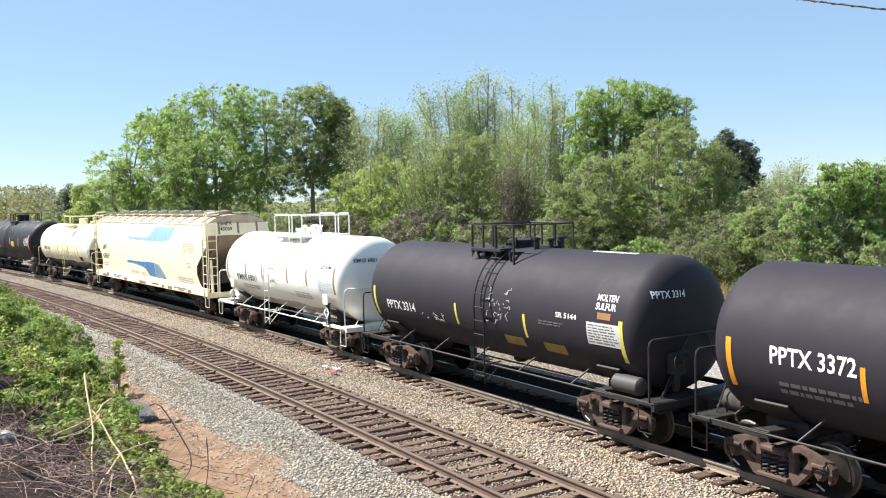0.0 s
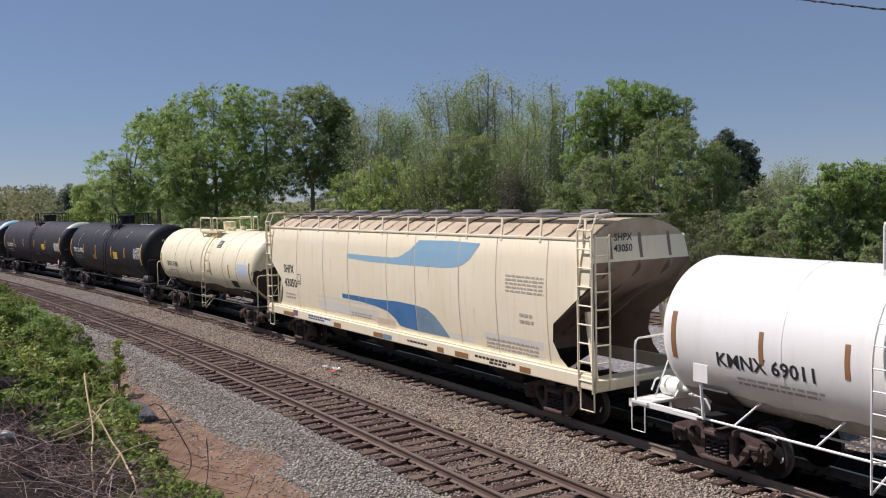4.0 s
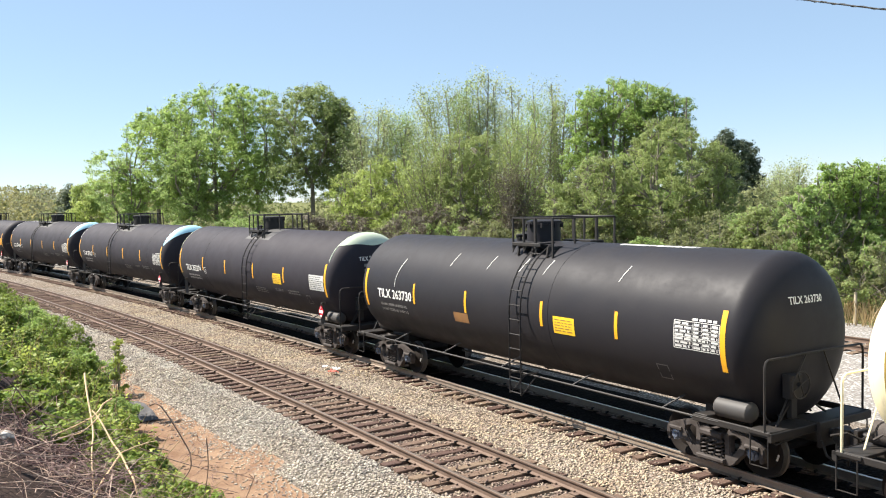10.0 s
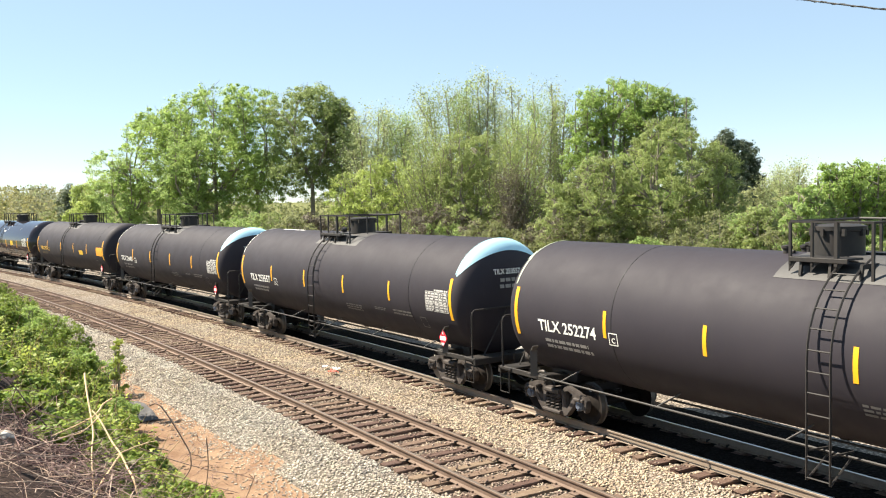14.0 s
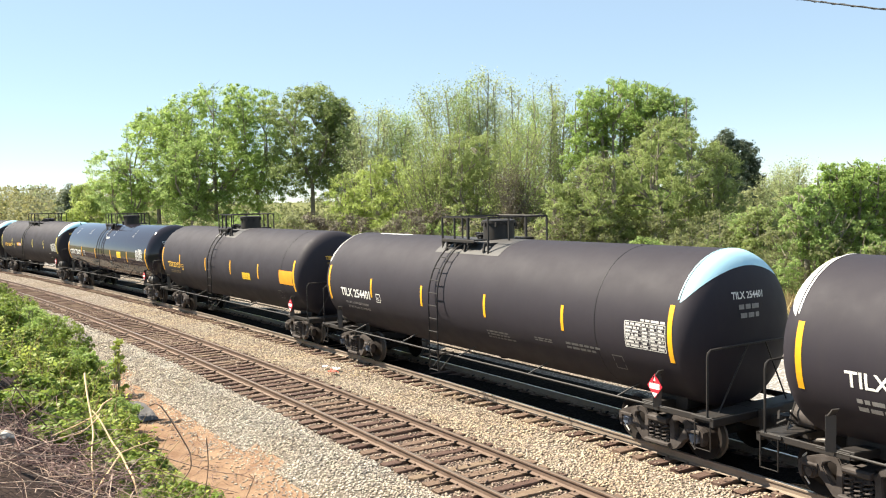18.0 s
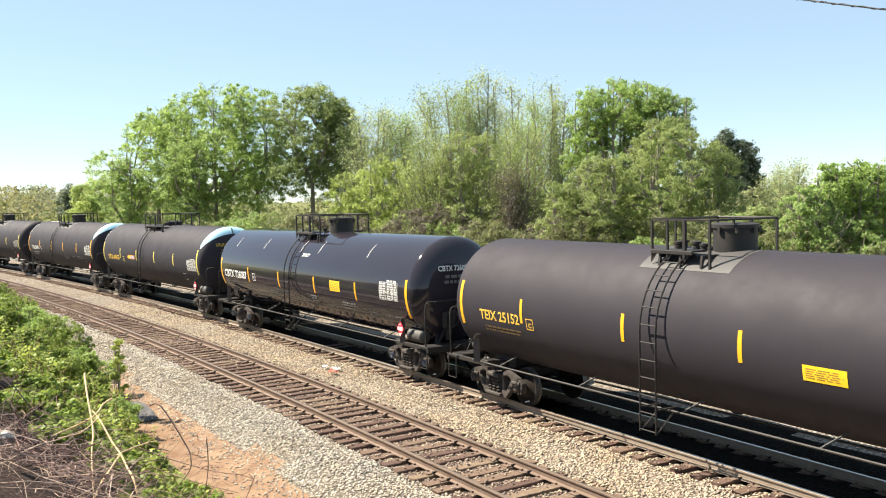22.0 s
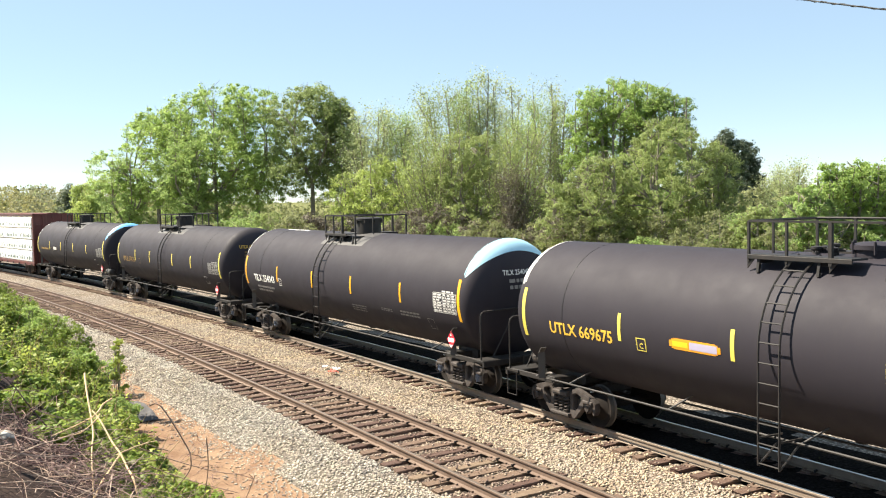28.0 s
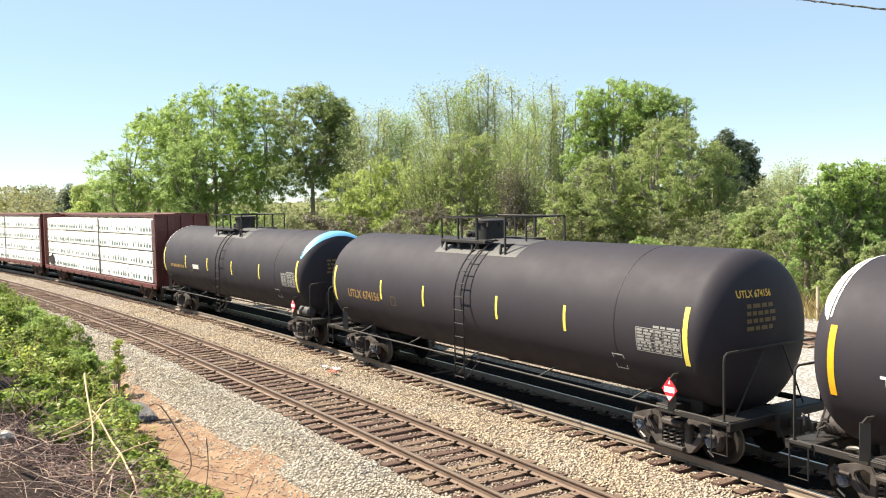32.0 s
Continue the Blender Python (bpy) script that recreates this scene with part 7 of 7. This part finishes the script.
def front_top(s):
    for (s0, z0), (s1, z1) in zip(FRONT[:-1], FRONT[1:]):
        if s0 <= s <= s1:
            return z0 + (z1 - z0) * (s - s0) / (s1 - s0)
    return FRONT[0][1]


def shrub(s, w, top, wide, i, mat=None, n=None):
    z = ground_height(s, w) - 0.05
    make_tree(on_line(s, w, z), max(top, z + 0.35), z + 0.1, wide, mat or L_WEED, n or int(1150 + 1900 * wide), "broad", 500 + i, "leafy bright green weeds on the bank", "shrub", leaf=0.048 + 0.011 * (i % 3), dist=25,
              group="weeds on the bank")


rnd = random.Random(31)
k = 0
s = -60.0
while s < -15.8:
    shrub(s, -4.95 - 0.75 * smoothstep(-20.5, -18.0, s) + rnd.uniform(-0.25, 0.25) + 0.8 * smoothstep(-24, -36, s), front_top(s) - rnd.choice((0.0, 0.05, 0.3, 0.5)), rnd.uniform(0.8, 1.5 if s > -25 else 2.2), k, rnd.choice((L_WEED, L_WEED, L_WEED, L_BRIGHT)))
    s += rnd.uniform(0.8, 1.7)
    k += 1
s = -56.0
while s < -13:
    w = rnd.uniform(-7.4, -5.4)
    if s < -20 or w > -6.1:
        low = 0.5 if -21 < s < -15.5 else 1.0       # kept low so the sheet at the ditch shows from the camera
        shrub(s, w, ground_height(s, w) + rnd.uniform(0.35, 1.3) * (1.15 if s < -24 else 0.7) * low, rnd.uniform(1.0, 2.4) * (0.35 + 0.65 * low), k, rnd.choice((L_WEED, L_WEED, L_WEED, L_BRIGHT)))
    s += rnd.uniform(0.7, 1.5)
    k += 1
for i in range(9):
    w = rnd.uniform(-8.6, -6.2)
    a = rnd.uniform(-17, -13.2)
    shrub(a, w, ground_height(a, w) + rnd.uniform(0.25, 0.5), rnd.uniform(0.4, 0.9), 950 + 3 * i, n=260)
shrub(-25.4, -4.25, 1.62, 0.4, 902, L_WEED_LIGHT, n=800)      # one slender shoot
for i in range(26):
    w, a = rnd.uniform(-9.3, -6.5), rnd.uniform(-17.5, -11.6)
    shrub(a, w, ground_height(a, w) + rnd.uniform(0.2, 0.55), rnd.uniform(0.6, 1.2), 1100 + i, n=900)
shrub(-14.2, -4.7, -0.1, 0.7, 901, n=700)
shrub(-13.0, -4.3, -0.2, 0.7, 903, n=600)


for i in range(10):
    w, a = rnd.uniform(-7.5, -6.4), rnd.uniform(-13, -8.5)
    shrub(a, w, ground_height(a, w) + rnd.uniform(0.2, 0.4), rnd.uniform(0.4, 0.8), 990 + i, n=200)


def shoots():
    """Young upright stems with paired leaves, standing clear of the weeds."""
    rs = np.random.RandomState(71)
    stems, pts, nrm = Geo(), [], []
    for i in range(420):
        s = -14 - 26 * rs.rand()
        w = rs.uniform(-7.2, -4.5) + 0.6 * smoothstep(-24, -36, s)
        if s > -20 and w > -5.0:
            continue
        z = ground_height(s, w)
        top = z + rs.uniform(0.5, 1.25) * (0.75 if s > -21 else 1.0)
        if w > -5.6:
            top = min(top, front_top(s) + 0.12)
        if top < z + 0.3:
            continue
        p, q = on_line(s, w, z), on_line(s + rs.normal(0, 0.18), w + rs.normal(0, 0.18), top)
        stems.tube([p, (p + q) / 2 + Vector((rs.normal(0, 0.05), rs.normal(0, 0.05), 0)), q], 0.008, 4, 0.003)
        for u in np.arange(0.35, 1.02, 0.075):
            c = p.lerp(q, float(u))
            for k in range(3):
                a = rs.uniform(0, 6.28)
                o = np.array((math.cos(a), math.sin(a), 0.15))
                pts.append(np.array(c) + o * rs.uniform(0.03, 0.12))
                nrm.append(o * 0.5 + np.array((0, 0, 1)))
    g = thing("weed_shoots", "young upright weed stems in fresh leaf", "weeds", kind="stuff")
    part("stems", stems, M_STICK, g)["kind"] = "stuff"
    part("leaves", leaf_mesh("leaves", np.array(pts), np.array(nrm), 0.068, rs, L_WEED_LIGHT, long=1.4), None, g)["kind"] = "stuff"


shoots()


def pale_stone():
    """A pale block of stone lodged in the brush."""
    rs = random.Random(3)
    g = Geo()
    c = on_line(-9.6, -8.64, ground_height(-9.6, -8.64) + 0.27)
    prof = [(-0.1, 0.05), (-0.08, 0.1), (0.02, 0.125), (0.08, 0.1), (0.105, 0.03)]
    g.lathe(prof, "Z", (0, 0, 0), n=9)
    g.v = [tuple(c + Vector((x * 0.8, y * 0.7, z * 0.7)) + Vector((rs.uniform(-0.015, 0.015), rs.uniform(-0.015, 0.015), rs.uniform(-0.012, 0.012)))) for x, y, z in g.v]
    tagged(new("stone", g.mesh("stone", M_GRAVEL, smooth=True)), "pale grey stone lying in the dead brush", "stone")


pale_stone()


# ---- the brush pile on the bank ----
def twig(g, rnd, p, length, r, flat=0.25):
    a = rnd.uniform(0, 6.28)
    d = Vector((math.cos(a), math.sin(a), rnd.gauss(0.05, flat))).normalized()
    pts = [p - d * length / 2]
    for i in range(6):
        d = (d + Vector((rnd.gauss(0, 0.3), rnd.gauss(0, 0.3), rnd.gauss(0, 0.17)))).normalized()
        pts.append(pts[-1] + d * length / 6)
    g.tube(pts, r, 5, r * 0.45)


def brush_pile():
    rnd = random.Random(8)
    g = Geo()
    for i in range(3000):
        s = rnd.uniform(-11.5, -3.2)
        w = rnd.uniform(-9.6, -5.6)
        # twigs thinned in one corner, so dark litter stands in for shade
        if w > -6.6 and s > -9.5 or s > -8.9 and w < -7.7 and rnd.random() < 0.65:
            continue
        z = ground_height(s, w) + abs(rnd.gauss(0, 0.17)) + 0.02
        twig(g, rnd, on_line(s, w, z), rnd.uniform(0.35, 1.7), rnd.choice((0.002, 0.002, 0.003, 0.003, 0.004, 0.005, 0.008)), 0.2)
    tagged(new("brush_pile", g.mesh("brush_pile", M_STICK)), "heap of dead brown twigs and cut branches", "brush", kind="stuff")


brush_pile()


def eased(pts, n=5):
    """A smooth curve through the given places."""
    out = []
    for i in range(len(pts) - 1):
        a, b, c, d = pts[max(i - 1, 0)], pts[i], pts[i + 1], pts[min(i + 2, len(pts) - 1)]
        for k in range(n):
            t = k / n
            out.append(0.5 * (2 * b + (c - a) * t + (2 * a - 5 * b + 4 * c - d) * t * t + (3 * b - a - 3 * c + d) * t ** 3))
    return out + [pts[-1]]


def broken_branch(pts, r, r1, label="pale split branch standing in the brush"):
    g = Geo().tube(eased([on_line(s, w, z) for s, w, z in pts]), r, 8, r1)
    tagged(new("broken_branch", g.mesh("broken_branch", M_STICK_PALE, smooth=True)), label, "branch", "branches in the brush")

broken_branch([(-11.00, -7.68, 3.21), (-10.80, -7.70, 3.05), (-10.58, -7.71, 2.87), (-10.32, -7.73, 2.67), (-10.05, -7.80, 2.47), (-9.58, -7.87, 2.01)], 0.0115, 0.007)
broken_branch([(-10.56, -7.69, 2.86), (-10.42, -7.63, 2.76), (-10.16, -7.57, 2.58), (-10.00, -7.52, 2.48), (-9.84, -7.49, 2.37), (-9.58, -7.46, 2.22), (-9.43, -7.43, 1.72)], 0.009, 0.012)
broken_branch([(-10.39, -8.14, 2.68), (-10.43, -7.94, 2.73), (-10.48, -7.74, 2.79), (-10.52, -7.64, 2.84), (-10.60, -7.56, 2.91), (-10.63, -7.46, 2.95)], 0.007, 0.011)
broken_branch([(-10.35, -8.09, 2.66), (-10.35, -7.86, 2.68), (-10.43, -7.70, 2.76), (-10.50, -7.62, 2.82)], 0.005, 0.007)
broken_branch([(-9.99, -7.56, 2.47), (-10.03, -7.35, 2.52), (-10.02, -7.13, 2.55)], 0.008, 0.004, "dry grey branch lying across the brush")
broken_branch([(-10.00, -7.51, 2.48), (-9.86, -7.65, 2.37), (-9.67, -7.82, 2.23), (-9.55, -7.92, 2.01)], 0.01, 0.008, "dry grey branch lying across the brush")


def vine(pts, r):
    g = Geo().tube(eased([on_line(s, w, z) for s, w, z in pts]), r * 0.75, 6, r * 0.45)
    tagged(new("bare_stem", g.mesh("bare_stem", M_STEM, smooth=True)), "thin bare brown stem arching over the ditch", "stem", "bare stems on the bank")


vine([(-14.55, -6.15, 1.95), (-14.41, -6.00, 1.94), (-14.17, -5.69, 1.31), (-14.10, -5.65, 1.1), (-14.14, -5.68, 0.9), (-14.28, -5.95, 0.55), (-14.4, -6.15, 0.42)], 0.017)
vine([(-14.00, -5.42, 1.44), (-13.97, -5.42, 0.95), (-14.02, -5.5, 0.4), (-14.0, -5.6, -0.1)], 0.014)
vine([(-13.0, -5.0, 1.0), (-13.2, -5.15, 0.5), (-13.5, -5.4, -0.05)], 0.009)
vine([(-15.6, -6.9, 1.5), (-15.0, -6.0, 1.05), (-14.4, -5.3, 0.8), (-14.0, -4.9, 0.75)], 0.014)
vine([(-15.6, -6.7, 1.15), (-14.9, -5.7, 0.65), (-14.1, -4.9, 0.42)], 0.013)
vine([(-16.5, -7.5, 1.8), (-15.9, -6.4, 1.25), (-15.5, -5.6, 0.9)], 0.015)


def dead_weeds():
    """Grey dry stalks sticking out of the green."""
    rnd = random.Random(14)
    g = Geo()
    for i in range(60):
        s, w = rnd.uniform(-24, -12), rnd.uniform(-7.6, -5.0)
        p = on_line(s, w, ground_height(s, w))
        h = rnd.uniform(0.5, 1.3)
        q = p + Vector((rnd.gauss(0, 0.35), rnd.gauss(0, 0.35), h))
        g.tube([p, (p + q) / 2 + Vector((0, 0, 0.1)), q], 0.01, 4, 0.004)
    tagged(new("dry_stalks", g.mesh("dry_stalks", L_TAN)), "pale dry weed stalks", "weeds", kind="stuff")


dead_weeds()


def plastic_sheet():
    """A torn piece of dark sheeting, half under the weeds, at the ditch."""
    n = 14
    vs, fs = [], []
    for i in range(n + 1):
        for j in range(n + 1):
            u, v = i / n, j / n
            s, w = -27.2 + 2.6 * u, -3.95 + 0.62 * v - 0.1 * u
            z = ground_height(s, w) + 0.03 + 0.16 * abs(noise.noise((u * 3, v * 2.4, 4.0))) + 0.14 * math.sin(math.pi * u)
            vs.append(on_line(s, w, z))
    for i in range(n):
        for j in range(n):
            o = i * (n + 1) + j
            fs.append((o, o + n + 1, o + n + 2, o + 1))
    tagged(new("plastic_sheet", Geo().add(vs, fs).mesh("plastic_sheet", M_SHEET, smooth=True)), "crumpled dark plastic sheet by the ditch", "plastic sheet")


plastic_sheet()


def ditch_debris():
    """Broken twigs and bark lying on the dirt."""
    rnd = random.Random(23)
    g = Geo()
    for i in range(420):
        s, w = rnd.uniform(-29, -12), rnd.gauss(-3.5, 0.4)
        if w < -4.4 or w > -2.5:
            continue
        twig(g, rnd, on_line(s, w, ground_height(s, w) + 0.012), rnd.uniform(0.08, 0.5), rnd.choice((0.004, 0.006, 0.01)), 0.06)
    tagged(new("ditch_debris", g.mesh("ditch_debris", M_STICK)), "scraps of dead twig and bark on red dirt", "debris", kind="stuff")


ditch_debris()


def litter(x, y, size, mat, seed, label):
    rnd = random.Random(seed)
    g = Geo()
    n = 5
    vs = [(x + (i / n - 0.5) * size + rnd.uniform(-0.02, 0.02), y + (j / n - 0.5) * size * 0.7, -0.2 + rnd.uniform(0, size * 0.32)) for i in range(n + 1) for j in range(n + 1)]
    fs = [(i * (n + 1) + j, (i + 1) * (n + 1) + j, (i + 1) * (n + 1) + j + 1, i * (n + 1) + j + 1) for i in range(n) for j in range(n)]
    tagged(new("litter", g.add(vs, fs).mesh("litter", mat)), label, "litter", "litter on the ballast")


litter(-25.3, 1.45, 0.34, M_LITTER, 1, "crumpled red wrapper on the ballast")
litter(-25.75, 1.7, 0.3, M_PLACARD_W, 2, "crumpled white wrapper on the ballast")
litter(-26.3, 1.6, 0.22, M_PLACARD_W, 3, "crumpled white wrapper on the ballast")


def overhead_cable():
    a, b = Vector((-27.92, 27.0, 14.15)), Vector((-23.7, 27.0, 12.85))
    d = (b - a).normalized()
    pts = []
    for i in range(61):
        t = -40 + 80 * i / 60
        p = a + d * t
        pts.append(p + Vector((0, 0, 0.0012 * t * t)))
    g = Geo().tube(pts, 0.036, 6)
    twist = []
    for i in range(400):
        t = -40 + 80 * i / 399
        p = a + d * t + Vector((0, 0, 0.0012 * t * t))
        q = d.cross(Vector((0, 0, 1))).normalized()
        twist.append(p + (q * math.cos(i * 1.2) + Vector((0, 0, 1)) * math.sin(i * 1.2)) * 0.045)
    c = thing("overhead_cable", "black twisted utility cable overhead", "cable", kind="structure")
    part("wire", g, M_CABLE, c, smooth=True)
    part("wire", Geo().tube(twist, 0.022, 5), M_CABLE, c, smooth=True)


overhead_cable()


def stake(x, y, h, r=0.07):
    z = -0.45
    g = Geo().tube([(x, y, z), (x + 0.02, y, z + h * 0.5), (x, y + 0.02, z + h)], r, 8, r * 0.9)
    tagged(new("fence_post", g.mesh("fence_post", M_POST, smooth=True)), "short weathered pale wooden post in dry grass", "post", "posts beyond the yard")


M_POST = material("pale_weathered_wood", (0.45, 0.38, 0.27), 0.9, second=(0.3, 0.25, 0.18), scale=5, amount=0.6)
stake(-24.05, 22.97, 1.55)
stake(-22.6, 23.4, 1.4)
stake(-20.2, 24.2, 1.5)
stake(-17.6, 24.6, 1.4)


# ---- what moves: the cars along the curve, the wheels on their axles ----
def car_pose(s, trucks):
    sag = trucks * trucks / (2 * (RADIUS + TRAIN_W))
    return line_pose(s, TRAIN_W - sag)


def motions():
    places = {}
    for car, centre, trucks in CARS:
        rows = [(t, car_pose(centre + run(t), trucks)) for t in range(33)]
        places[car] = rows
        walk(car, rows)
    for rider, car in RIDERS:
        walk(rider, places[car])
    turns = [(i / 10, run(i / 10) * (RADIUS + TRAIN_W) / RADIUS / WHEEL_R) for i in range(321)]
    for wheel, x, car in WHEELS:
        walk(wheel, [(t, Matrix.Translation((x, 0, WHEEL_R)) @ Matrix.Rotation(a, 4, "Y")) for t, a in turns])


motions()
